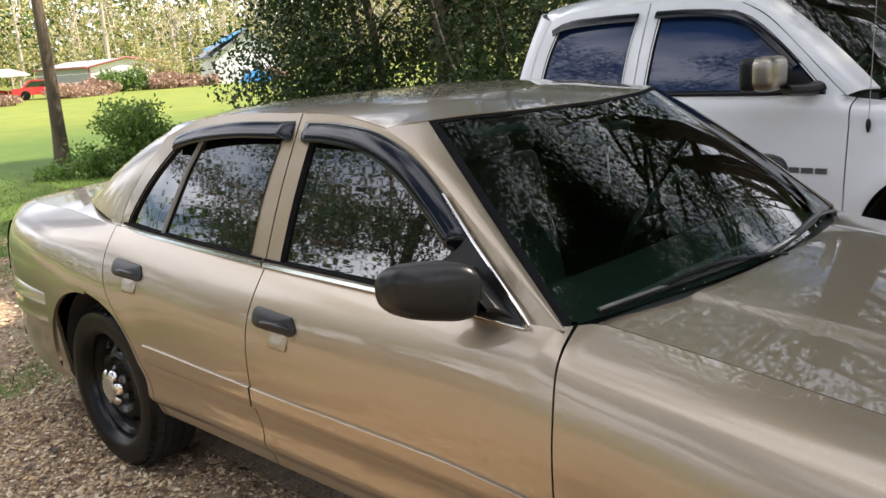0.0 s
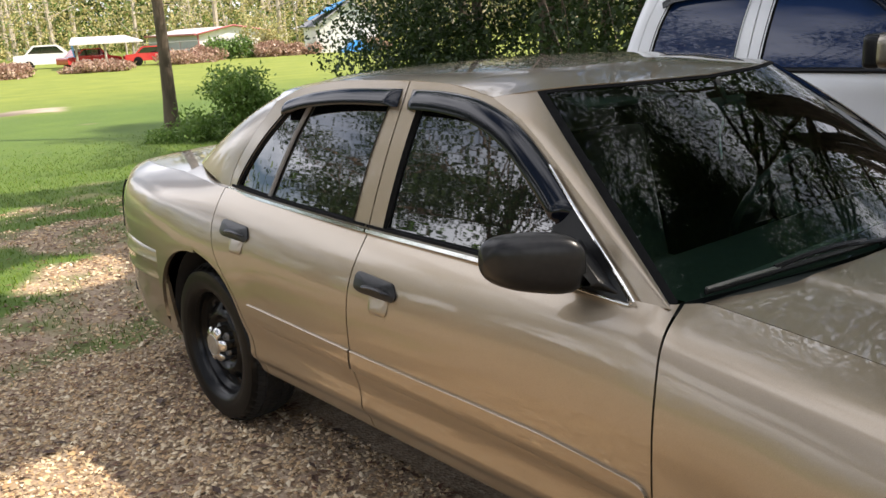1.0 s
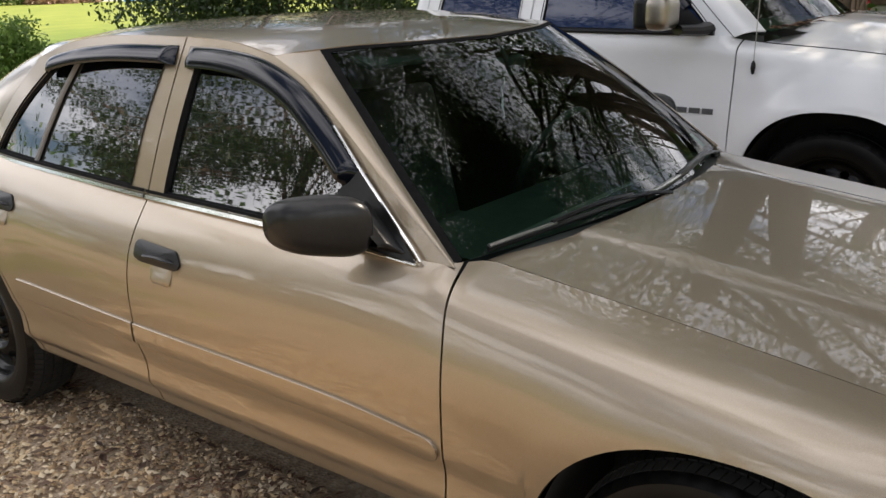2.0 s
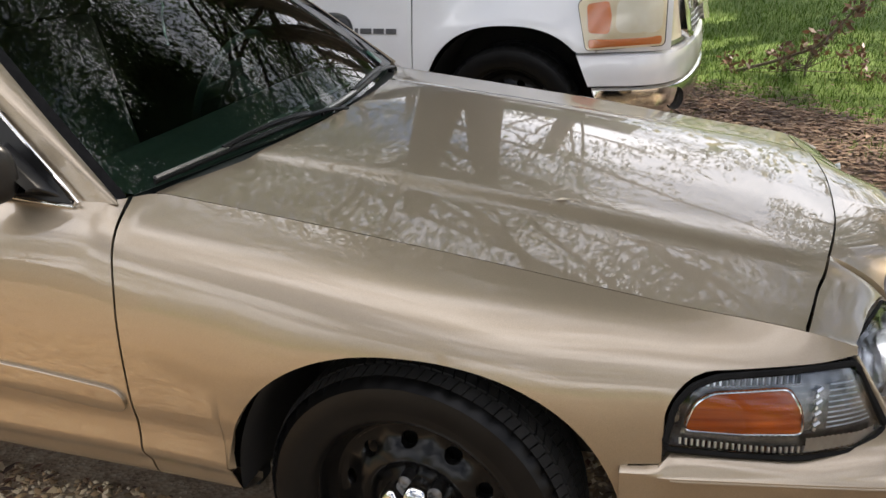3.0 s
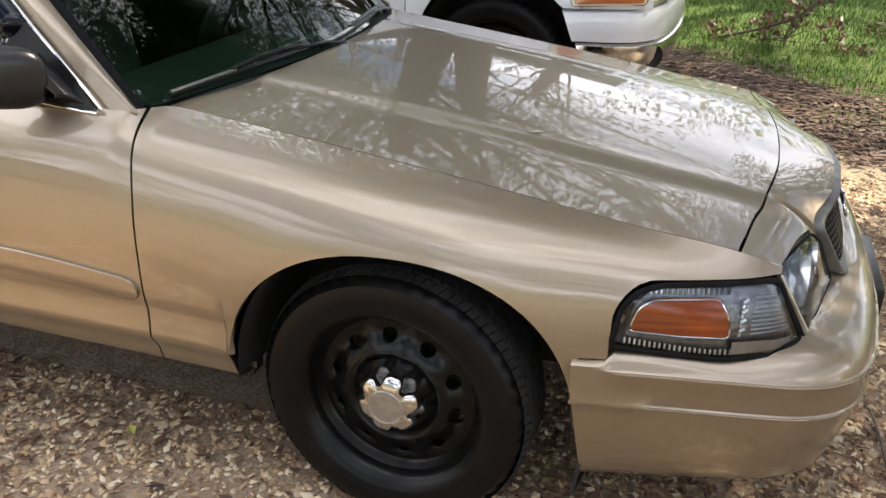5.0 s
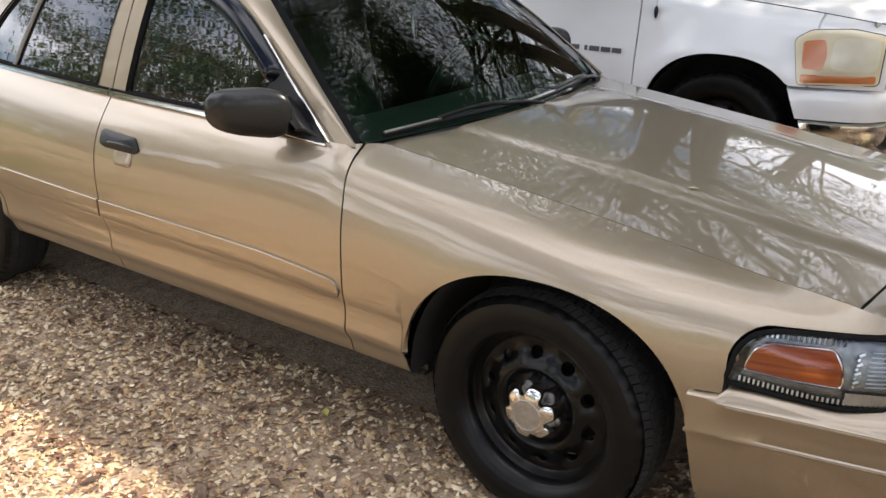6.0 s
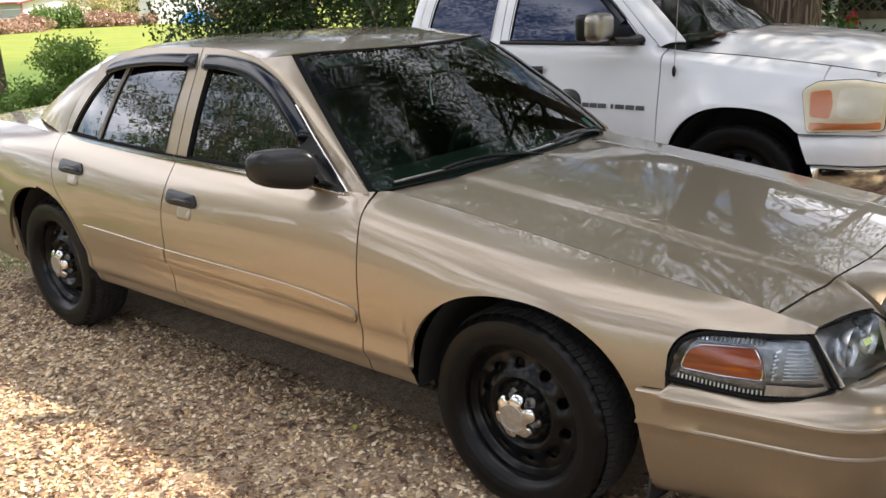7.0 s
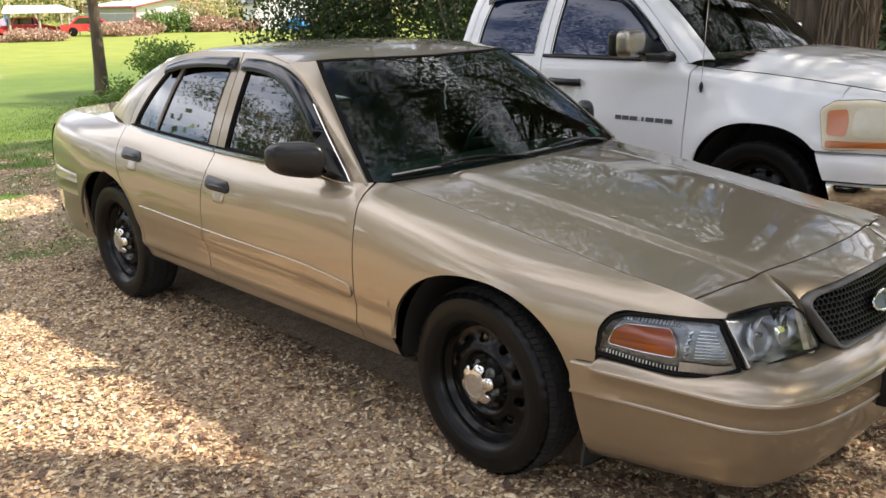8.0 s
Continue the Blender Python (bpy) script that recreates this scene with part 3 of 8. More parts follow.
F_OUT = outline([[(-0.672, 0.962), (-0.86, 1.098), (-1.05, 1.236), (-1.22, 1.345), (-1.36, 1.403)], [(-1.36, 1.403), (-1.55, 1.434), (-1.7455, 1.442)],
                 [(-1.7455, 1.442), (-1.776, 1.2), (-1.797, 0.972)], [(-1.797, 0.972), (-1.25, 0.968), (-0.672, 0.962)]])
F_IN = outline([[(-0.808, 0.990), (-0.98, 1.128), (-1.12, 1.240), (-1.27, 1.332), (-1.40, 1.378)], [(-1.40, 1.378), (-1.55, 1.396), (-1.670, 1.399)],
                [(-1.670, 1.399), (-1.698, 1.2), (-1.718, 1.000)], [(-1.718, 1.000), (-1.25, 0.995), (-0.808, 0.990)]])
R_OUT = outline([[(-1.803, 0.972), (-1.782, 1.2), (-1.7515, 1.442)], [(-1.7515, 1.442), (-2.10, 1.438), (-2.35, 1.410), (-2.52, 1.358)],
                 [(-2.52, 1.358), (-2.66, 1.22), (-2.750, 1.10), (-2.782, 1.012)], [(-2.782, 1.012), (-2.3, 0.990), (-1.803, 0.972)]])
R_IN = outline([[(-1.888, 1.002), (-1.866, 1.2), (-1.820, 1.399)], [(-1.820, 1.399), (-2.10, 1.394), (-2.30, 1.372), (-2.43, 1.328)],
                [(-2.43, 1.328), (-2.57, 1.205), (-2.665, 1.095), (-2.705, 1.032)], [(-2.705, 1.032), (-2.3, 1.014), (-1.888, 1.002)]])


def ring_panel(outer, inner, depth=0.018, steps=4):
    """A frame between two outlines, returning inwards at the opening."""
    o, i = np.array(outer), np.array(inner)
    n = len(o)
    rows = [upper(*(o + (i - o) * k / steps).T, 0.0) for k in range(steps + 1)]
    rows = [upper(*o.T, -0.02)] + rows + [upper(*i.T, -depth)]
    p = np.array(rows)
    return facing((p.reshape(-1, 3), [(r * n + a, r * n + (a + 1) % n, (r + 1) * n + (a + 1) % n, (r + 1) * n + a) for r in range(len(rows) - 1) for a in range(n)]), (0, -1, 0))


def pane(inner, lift):
    return facing(fill_patch(inner, lambda a, b, l: upper(a, b, l), lift, 8), (0, -1, 0))


def shrink(o, d):
    o = np.array(o)
    t = np.roll(o, -1, 0) - np.roll(o, 1, 0)
    n = np.stack([-t[:, 1], t[:, 0]], -1)
    n /= np.linalg.norm(n, axis=1, keepdims=True) + 1e-9
    c = o.mean(0)
    n *= np.sign(((c - o) * n).sum(1))[:, None]
    return o + d * n


def strip_between(a, b, lift_a, lift_b, rows=3):
    a, b = np.array(a), np.array(b)
    n = len(a)
    p = np.array([upper(*(a + (b - a) * k / rows).T, lift_a + (lift_b - lift_a) * k / rows) for k in range(rows + 1)])
    return facing((p.reshape(-1, 3), [(r * n + q, r * n + (q + 1) % n, (r + 1) * n + (q + 1) % n, (r + 1) * n + q) for r in range(rows) for q in range(n)]), (0, -1, 0))


def visor(line, width, bulge=0.034):
    """A smoked rain guard: a strip that stands off the frame and curls over the glass."""
    f = path3([(a, 0, b) for a, b in line])
    q = f(np.linspace(0, 1, 60))
    t = np.gradient(q, axis=0)
    n = np.stack([t[:, 2], -t[:, 0]], -1)
    n /= np.linalg.norm(n, axis=1, keepdims=True)
    if n[30, 1] > 0:
        n = -n
    rows = []
    for k, (d, l) in enumerate([(0.0, 0.004), (0.002, 0.012), (0.010, 0.021), (0.022, 0.028), (0.036, bulge), (0.048, bulge + 0.001), (width, bulge - 0.004), (width, bulge - 0.008), (0.03, 0.024), (0.004, 0.004)]):
        taper = np.clip(np.minimum(np.linspace(0, 1, 60), np.linspace(1, 0, 60)) / 0.04, 0.15, 1)
        rows.append(upper(q[:, 0] + n[:, 0] * d, q[:, 2] + n[:, 1] * d, 0) + np.stack([0 * taper, -l * taper, 0.25 * l * taper], -1))
    p = np.array(rows)
    return p.reshape(-1, 3), grid_faces(len(rows), 60)


def belt(xs, dz, h, lift):
    """A flat strip along the foot of the side glass."""
    f = curve([-2.79, -2.3, -1.8, -1.25, -0.76], [1.016, 0.998, 0.984, 0.977, 0.966])
    z = f(xs) + dz
    p = np.array([upper(xs, z + d * h, l) for d, l in ((0, 0.002), (0.1, lift), (0.9, lift), (1, 0.002))])
    return facing((p.reshape(-1, 3), grid_faces(4, len(xs))), (0, -1, 0))


F_VISOR = visor([(-1.722, 1.417), (-1.55, 1.414), (-1.38, 1.390), (-1.22, 1.330), (-1.08, 1.238), (-0.985, 1.160), (-0.965, 1.135)], 0.062)
R_VISOR = visor([(-2.46, 1.352), (-2.42, 1.366), (-2.36, 1.380), (-2.25, 1.398), (-2.05, 1.414), (-1.775, 1.418)], 0.056)


def door_handle(x0, x1, z):
    """A black pull handle: escutcheon, grip and the scooped metal under it."""
    m = (x0 + x1) / 2
    w = (x1 - x0) / 2
    e = np.array(rounded([(m - w, z - 0.018), (m - 0.7 * w, z - 0.028), (m + 0.86 * w, z - 0.030), (m + w, z - 0.012), (m + 0.74 * w, z + 0.022), (m - 0.9 * w, z + 0.031), (m - w, z + 0.020)], 0.012))
    p = [on_side(*e.T, 0.0), on_side(*e.T, 0.006)] + [on_side(*(e.mean(0) + (e - e.mean(0)) * k).T, 0.006 + 0.008 * (1 - k * k)) for k in (0.95, 0.8, 0.4, 0.05)]
    plate = facing((np.array(p).reshape(-1, 3), grid_faces(6, len(e)) + [(r * len(e) + len(e) - 1, (r + 1) * len(e) + len(e) - 1, (r + 1) * len(e), r * len(e)) for r in range(5)]), (0, -1, 0))
    s = np.linspace(-1, 1, 15)
    grip = [on_side(m + 0.10 * w + k * w * 0.66, z - 0.008 + 0.008 * (1 - k * k), 0.007 + 0.007 * (1 - k ** 4)) for k in s]
    return plate, tube(grip, [0.003 + 0.011 * (1 - k ** 6) for k in s], 10, flat=0.45)


mould_line = curve([-2.46, -1.78, -1.0, -0.62], [0.636, 0.622, 0.612, 0.585])


def moulding(xa, xb, end):
    """A flat body-side moulding, proud of the door by a few millimetres."""
    q = np.linspace(0, 1, 60)
    xs = xa + (xb - xa) * (1 - (1 - q) ** 2.4 if end else q)
    top = mould_line(xs)
    mid = top - 0.034
    k = np.clip((xb - xs) / 0.042, 0, 1) if end else np.ones(60)
    k = np.sqrt(np.clip(1 - (1 - k) ** 2, 0.0004, 1))
    rows = []
    for d, l in ((1.0, 0.0), (0.985, 0.0065), (0.93, 0.0082), (0.0, 0.0078), (-0.85, 0.0072), (-0.96, 0.0055), (-1.0, 0.0)):
        rows.append(on_side(xs, mid + 0.034 * d * k, l))
    return facing((np.array(rows).reshape(-1, 3), grid_faces(7, 60)), (0, -1, 0))


def mirror_case():
    """A rounded wing mirror housing; its inner end swings forwards."""
    c, n = np.array([-0.965, -0.970, 1.050]), 32
    rows = []
    for a in np.linspace(-1, 1, 31):
        w = (1 - abs(a) ** 3.4) ** (1 / 2.5)
        row = []
        for t in np.linspace(0, 2 * math.pi, n, endpoint=False):
            ct, st = math.cos(t), math.sin(t)
            e = (abs(ct) ** 3.0 + abs(st) ** 3.0) ** (-1 / 3.0)
            row.append(c + (0.060 * e * ct * w, a * 0.088, (0.073 + 0.009 * a) * e * st * w))
        rows.append(row)
    p = np.array(rows)
    s = (p[..., 1:2] - (c[1] - 0.088)) / 0.176
    p = p + s * np.array([0.070, 0, -0.010]) + (1 - s) * np.array([-0.075, 0, 0.004])
    return p.reshape(-1, 3), [(r * n + q, (r + 1) * n + q, (r + 1) * n + (q + 1) % n, r * n + (q + 1) % n) for r in range(30) for q in range(n)] + [tuple(range(n))[::-1], tuple(30 * n + q for q in range(n))]


SAIL = rounded([(-0.766, 0.958), (-1.035, 0.974), (-1.045, 1.06), (-1.005, 1.140), (-0.962, 1.146)], 0.012, 4)
sail_rows = [upper(*np.array(SAIL).T, -0.006), upper(*np.array(SAIL).T, 0.008)]
sail_plate = joined(facing(fill_patch(SAIL, upper, 0.010, 4), (0, -1, 0)),
                    facing((np.array(sail_rows).reshape(-1, 3), grid_faces(2, len(SAIL))), (0, -1, 0)))
foot_o = np.array(rounded([(-0.782, 0.966), (-0.955, 0.976), (-0.972, 1.060), (-0.945, 1.088)], 0.022, 5))
foot_b = upper(*foot_o.T, 0.006)
fa = np.arctan2(foot_o[:, 1] - 1.015, foot_o[:, 0] + 0.890)
foot_e = np.stack([-0.898 + 0.062 * np.cos(fa), np.full(len(fa), -0.905), 1.026 + 0.060 * np.sin(fa)], -1)
foot_r = []
for s_ in np.linspace(0, 1, 9):
    wgt = np.array([1 - (1 - s_) ** 2.6, s_ ** 1.1, 1 - (1 - s_) ** 2.6])
    foot_r.append(foot_b * (1 - wgt) + foot_e * wgt)
nf = len(foot_o)
foot = (np.array(foot_r).reshape(-1, 3), [(r * nf + q, r * nf + (q + 1) % nf, (r + 1) * nf + (q + 1) % nf, (r + 1) * nf + q) for r in range(8) for q in range(nf)])
chrome_sail = tube([upper(a, b, 0.013) for a, b in [(-1.04, 0.974), (-0.92, 0.966), (-0.80, 0.955), (-0.762, 0.953), (-0.752, 0.962), (-0.79, 0.998), (-0.87, 1.066), (-0.955, 1.136), (-1.08, 1.242)]], 0.0044, 8)

door_parts = {
    "front": [("window_frame", ring_panel(F_OUT, F_IN), PAINT, ""), ("window_seal", strip_between(shrink(F_IN, -0.003), shrink(F_IN, 0.008), 0.004, -0.0085), RUBBER, ""),
              ("window_glass", pane(shrink(F_IN, 0.006), -0.011), TINT, "dark tinted window glass"), ("rain_guard", F_VISOR, GLOSS_BLACK, "smoked black rain guard"),
              ("belt_seal", belt(np.linspace(-1.796, -0.90, 40), 0.010, 0.010, 0.010), RUBBER, ""), ("belt_trim", belt(np.linspace(-1.796, -0.95, 40), -0.007, 0.014, 0.012), CHROME, "bright belt trim"),
              ("moulding", moulding(-1.7695, -0.628, True), PAINT, ""), ("mirror_foot", joined(sail_plate, foot), BLACK_PLASTIC, "black plastic triangle"),
              ("sail_trim", chrome_sail, CHROME, "bright trim round the corner")],
    "rear": [("window_frame", ring_panel(R_OUT, R_IN), PAINT, ""), ("window_seal", strip_between(shrink(R_IN, -0.006), shrink(R_IN, 0.008), 0.004, -0.0085), RUBBER, ""),
             ("window_glass", pane(shrink(R_IN, 0.006), -0.011), TINT, "dark tinted window glass"), ("rain_guard", R_VISOR, GLOSS_BLACK, "smoked black rain guard"),
             ("belt_seal", belt(np.linspace(-2.735, -1.805, 40), 0.010, 0.010, 0.010), RUBBER, ""), ("belt_trim", belt(np.linspace(-2.765, -1.805, 40), -0.007, 0.014, 0.012), CHROME, "bright belt trim"),
             ("moulding", moulding(-2.435, -1.7790, False), PAINT, ""),
             ("window_divider", tube([upper(a, b, -0.004) for a, b in ((-2.440, 1.016), (-2.40, 1.12), (-2.345, 1.25), (-2.272, 1.382))], 0.010, 8, flat=0.6), TRIM_GREY, "")]}
def scoop(x, z):
    """The finger dish under a handle: a hollow whose floor looks upwards."""
    o = rounded([(x - 0.040, z - 0.082), (x + 0.046, z - 0.082), (x + 0.056, z - 0.024), (x - 0.050, z - 0.024)], 0.018, 4)
    return facing(fill_patch(o, lambda a, b, l: on_side(a, b, 0.0012 + 0.0085 * np.clip((z - 0.024 - b) / 0.050, 0, 1) * np.clip((b - z + 0.0835) / 0.012, 0, 1) * np.clip((a - x + 0.046) / 0.016, 0, 1) * np.clip((x + 0.052 - a) / 0.016, 0, 1)), 0, 6), (0, -1, 0))


pf, gf = door_handle(-1.757, -1.540, 0.849)
pr, gr = door_handle(-2.660, -2.440, 0.893)
door_parts["front"] += [("handle_dish", scoop(-1.630, 0.849), PAINT, ""), ("handle_plate", pf, BLACK_PLASTIC, "black handle plate"), ("handle", gf, BLACK_PLASTIC, "black pull handle")]
door_parts["rear"] += [("handle_dish", scoop(-2.530, 0.893), PAINT, ""), ("handle_plate", pr, BLACK_PLASTIC, "black handle plate"), ("handle", gr, BLACK_PLASTIC, "black pull handle")]
for key, right, left in (("front", right_door, left_door), ("rear", right_rear, left_rear)):
    for name, data, mat, label in door_parts[key]:
        mesh_object(name, *data, mat, right, label)
        mesh_object(name, *mirrored(data), mat, left, label)
for m in (mirror_case(), mirrored(mirror_case())):
    mesh_object("side_mirror", *m, BLACK_PLASTIC, sedan, "rounded black plastic side mirror")

# Roof, pillars and the two big panes.
roof_mid = curve([-2.75, -2.45, -1.95, -1.50, -1.20, -1.05], [1.408, 1.447, 1.470, 1.462, 1.430, 1.40])
rail_z = curve([-2.55, -2.35, -2.10, -1.75, -1.55, -1.36], [1.347, 1.411, 1.439, 1.443, 1.435, 1.404])
front_x = curve([0.0, 0.45, 0.83, 0.93, 1.0], [-1.128, -1.160, -1.252, -1.300, -1.36])
back_x = curve([0.0, 0.50, 0.85, 1.0], [-2.740, -2.715, -2.640, -2.525])


def roof(x, w):
    r = upper(np.clip(x, -2.55, -1.36), rail_z(np.clip(x, -2.55, -1.36)))
    yr, zr = -r[..., 1] - 0.003, r[..., 2]
    a = np.abs(w)
    z = roof_mid(x) - (roof_mid(x) - zr) * (0.55 * a ** 2 + 0.45 * a ** 7)
    return np.stack([x + 0 * w, yr * w, z], -1)


uu, ww = np.linspace(0, 1, 60)[:, None], np.linspace(-1, 1, 71)[None]
xr = front_x(np.abs(ww)) * (1 - uu) + back_x(np.abs(ww)) * uu
mesh_object("roof", *sheet(roof(xr, ww), centre=(0, 0, 0.9), lip=0.012), PAINT, sedan)

ws = np.linspace(-1, 1, 61)
top_edge = np.stack([roof(front_x(np.abs(k * 0.875)), np.array(k * 0.875)) for k in ws])
base_edge = np.stack([-0.676 + 0.163 * (1 - np.abs(ws) ** 1.75), ws * 0.822, 0.968 + 0.018 * (1 - ws ** 2)], -1)
tt = np.linspace(0, 1, 30)[None, :, None]


def big_pane(base, top, inset, bow, flare=0.0):
    p = base[:, None] * (1 - tt) + top[:, None] * tt
    n = np.cross(np.gradient(p, axis=0), np.gradient(p, axis=1))
    n /= np.linalg.norm(n, axis=2, keepdims=True)
    n *= np.sign(n[..., 2:3])
    p = p + n * (bow * (4 * tt * (1 - tt)) - inset)
    p[..., 1] += np.sign(ws)[:, None] * np.abs(ws)[:, None] ** 3 * flare * (4 * tt * (1 - tt))[..., 0]
    return p


def cut(p, a, b, c, d):
    """A part of a grid, by fractions of its two ways."""
    i, j = np.linspace(a, b, 50) * (p.shape[0] - 1), np.linspace(c, d, 30) * (p.shape[1] - 1)
    ii, jj = np.meshgrid(i, j, indexing="ij")
    i0, j0 = np.clip(ii.astype(int), 0, p.shape[0] - 2), np.clip(jj.astype(int), 0, p.shape[1] - 2)
    fi, fj = (ii - i0)[..., None], (jj - j0)[..., None]
    return (p[i0, j0] * (1 - fi) * (1 - fj) + p[i0 + 1, j0] * fi * (1 - fj) + p[i0, j0 + 1] * (1 - fi) * fj + p[i0 + 1, j0 + 1] * fi * fj)


wind = big_pane(base_edge, top_edge, 0.004, 0.012, 0.012)
windscreen = mesh_object("windshield", *sheet(cut(wind, 0.011, 0.989, 0.0, 0.980), centre=(-1.6, 0, 0.5), along_x=False, lip=0), GLASS, sedan, "greenish windshield glass")

for q in (cut(wind, -0.003, 0.013, 0.0, 1.0), cut(wind, 0.987, 1.003, 0.0, 1.0), cut(wind, 0.0, 1.0, 0.978, 1.003)):
    v, f = sheet(q, centre=(-1.6, 0, 0.5), along_x=False, lip=0.01)
    v[:, 2] += 0.002
    mesh_object("windshield_seal", v, f, RUBBER, windscreen)
a_s = np.linspace(0, 1, 40)
d_line = upper(*np.array([q[[0, 2]] for q in path3([(-0.668, 0, 0.960), (-0.86, 0, 1.098), (-1.05, 0, 1.236), (-1.22, 0, 1.345), (-1.36, 0, 1.403)])(a_s)]).T)
w_line = np.stack([np.interp(a_s, np.linspace(0, 1, 30), wind[0, :, c]) for c in range(3)], -1)
q = np.linspace(0, 1, 12)[None, :, None]
pil = d_line[:, None] * (1 - q) + w_line[:, None] * q + np.array([0.25, -0.35, 0.35]) * 0.011 * (4 * q * (1 - q)) * np.linspace(1, 0.75, 40)[:, None, None]
A_PILLAR = sheet(pil, centre=(0, 0, 0.9), lip=0.008)
for m in (A_PILLAR, mirrored(A_PILLAR)):
    mesh_object("front_pillar", *m, PAINT, sedan)

back_top = np.stack([roof(back_x(np.abs(k * 0.86)), np.array(k * 0.86)) for k in ws])
back_base = np.stack([-3.32 - 0.10 * (1 - ws ** 2), ws * 0.685, 1.055 + 0.012 * (1 - ws ** 2)], -1)
rear = big_pane(back_base, back_top, 0.003, 0.02)
mesh_object("rear_window", *sheet(rear, centre=(-2.2, 0, 0.5), along_x=False, lip=0.01), TINT, sedan, "dark tinted rear window")
c_line = upper(*np.array([q2[[0, 2]] for q2 in path3([(-2.527, 0, 1.352), (-2.664, 0, 1.217), (-2.755, 0, 1.10), (-2.787, 0, 1.010)])(a_s)]).T)
b_line = np.stack([np.interp(a_s, np.linspace(0, 1, 30), rear[0, ::-1, c]) for c in range(3)], -1)
q = np.linspace(0, 1, 24)[None, :, None]
pil = c_line[:, None] * (1 - q) + b_line[:, None] * q + np.array([-0.1, -0.5, 0.4]) * 0.085 * (4 * q * (1 - q)) * (np.linspace(0.0, 1.0, 40) ** 0.7)[:, None, None] * np.linspace(1, 0.55, 40)[:, None, None]
C_PILLAR = sheet(pil, centre=(0, 0, 0.9), lip=0.008)
for m in (C_PILLAR, mirrored(C_PILLAR)):
    mesh_object("rear_pillar", *m, PAINT, sedan)

# Deck between the quarter panels, tail panel and rear bumper.
DECK_Z = lambda x, w: side(x, 1.0)[..., 2] + 0.035 * (1 - w ** 2) * curve([-4.18, -4.0, -3.3], [0.4, 0.9, 1.0])(x)  # noqa: E731
uu, ww = np.linspace(0, 1, 40)[:, None], np.linspace(-1, 1, 41)[None]
xd = (-3.30 - 0.12 * (1 - ww ** 2)) * (1 - uu) + (-4.105 - 0.06 * (1 - ww ** 2)) * uu
hy = -side(xd, 1.0)[..., 1] - GAP
mesh_object("trunk_lid", *sheet(np.stack([xd, ww * hy, DECK_Z(xd, ww)], -1), lip=0.02), PAINT, sedan)
shelf_x = np.linspace(-2.78, -3.30, 20)
gore = np.stack([np.stack([side(shelf_x, 1.0)[:, 0], side(shelf_x, 1.0)[:, 1] * (1 - k) - 0.66 * k, side(shelf_x, 1.0)[:, 2] + 0.03 * k], -1) for k in np.linspace(0, 1, 8)], 1)
GORE = sheet(gore, lip=0)
for m in (GORE, mirrored(GORE)):
    mesh_object("rear_shelf_skin", *m, PAINT, sedan)
vt = np.linspace(v_at(-4.13, 0.66), 1.0, 20)
tail_side = side(-4.13, vt)
tail = np.stack([np.stack([np.full(20, -4.13 - 0.06 * (1 - k * k)) - 0.03 * np.sin(np.linspace(0, math.pi, 20)), tail_side[:, 1] * -k, tail_side[:, 2] + 0.02 * (1 - k * k)], -1) for k in np.linspace(-1, 1, 41)])
mesh_object("tail_panel", *sheet(tail, centre=(-3.5, 0, 0.8), along_x=False), PAINT, sedan)

lamp_red = material("red_lens", (0.35, 0.01, 0.012), 0.08, Coat_Weight=1.0)
for sgn in (-1, 1):
    mesh_object("tail_light", *box(-4.155, sgn * 0.51, 0.86, 0.06, 0.28, 0.15, 0.02), lamp_red, sedan, "red tail light")
rear_plan = path3([(-3.295, -0.930, 0), (-3.52, -0.928, 0), (-3.73, -0.905, 0), (-3.92, -0.850, 0), (-4.06, -0.760, 0), (-4.15, -0.635, 0), (-4.21, -0.44, 0), (-4.238, -0.2, 0), (-4.245, 0, 0)])
REAR_BUMP = [(0.26, -0.10), (0.27, -0.05), (0.31, -0.03), (0.38, -0.018), (0.46, -0.008), (0.535, -0.002), (0.541, 0.0032), (0.549, 0.0036), (0.553, 0.001), (0.59, 0.003), (0.615, 0.003), (0.621, 0.0065), (0.629, 0.006),
             (0.634, 0.002), (0.660, 0.0), (0.678, -0.006), (0.690, -0.02), (0.696, -0.05), (0.70, -0.12)]


mesh_object("rear_bumper", *sheet(swept(rear_plan(bs), [(z, -o) for z, o in REAR_BUMP], lambda k: 0.0 * k, 0), centre=(-3.4, 0, 0.5), along_x=False), PAINT, sedan)

# Dark wrap-round tail lamp on each rear corner.
TAIL = varied("dark_tail_lens", (0.020, 0.004, 0.004), (0.045, 0.008, 0.007), 30, rough=0.15, Coat_Weight=1.0)
lx, lz = np.meshgrid(np.linspace(-3.982, -4.165, 14), np.linspace(0.690, 0.925, 14), indexing="ij")
lens = np.array([[on_side(a + 0.02 * ((b - 0.80) / 0.12) ** 2 - 0.02, b, 0.003) for a, b in zip(ra, rb)] for ra, rb in zip(lx, lz)])
tail = facing((lens.reshape(-1, 3), grid_faces(14, 14)), (0, -1, 0))
tail_rim = tube(lens[0], 0.006, 8)
for do_ in ((lambda d: d), mirrored):
    lamp_ = mesh_object("tail_lamp", *do_(tail), TAIL, sedan, "dark red wrap-round tail lamp")
    mesh_object("lamp_rim", *do_(tail_rim), RUBBER, lamp_)


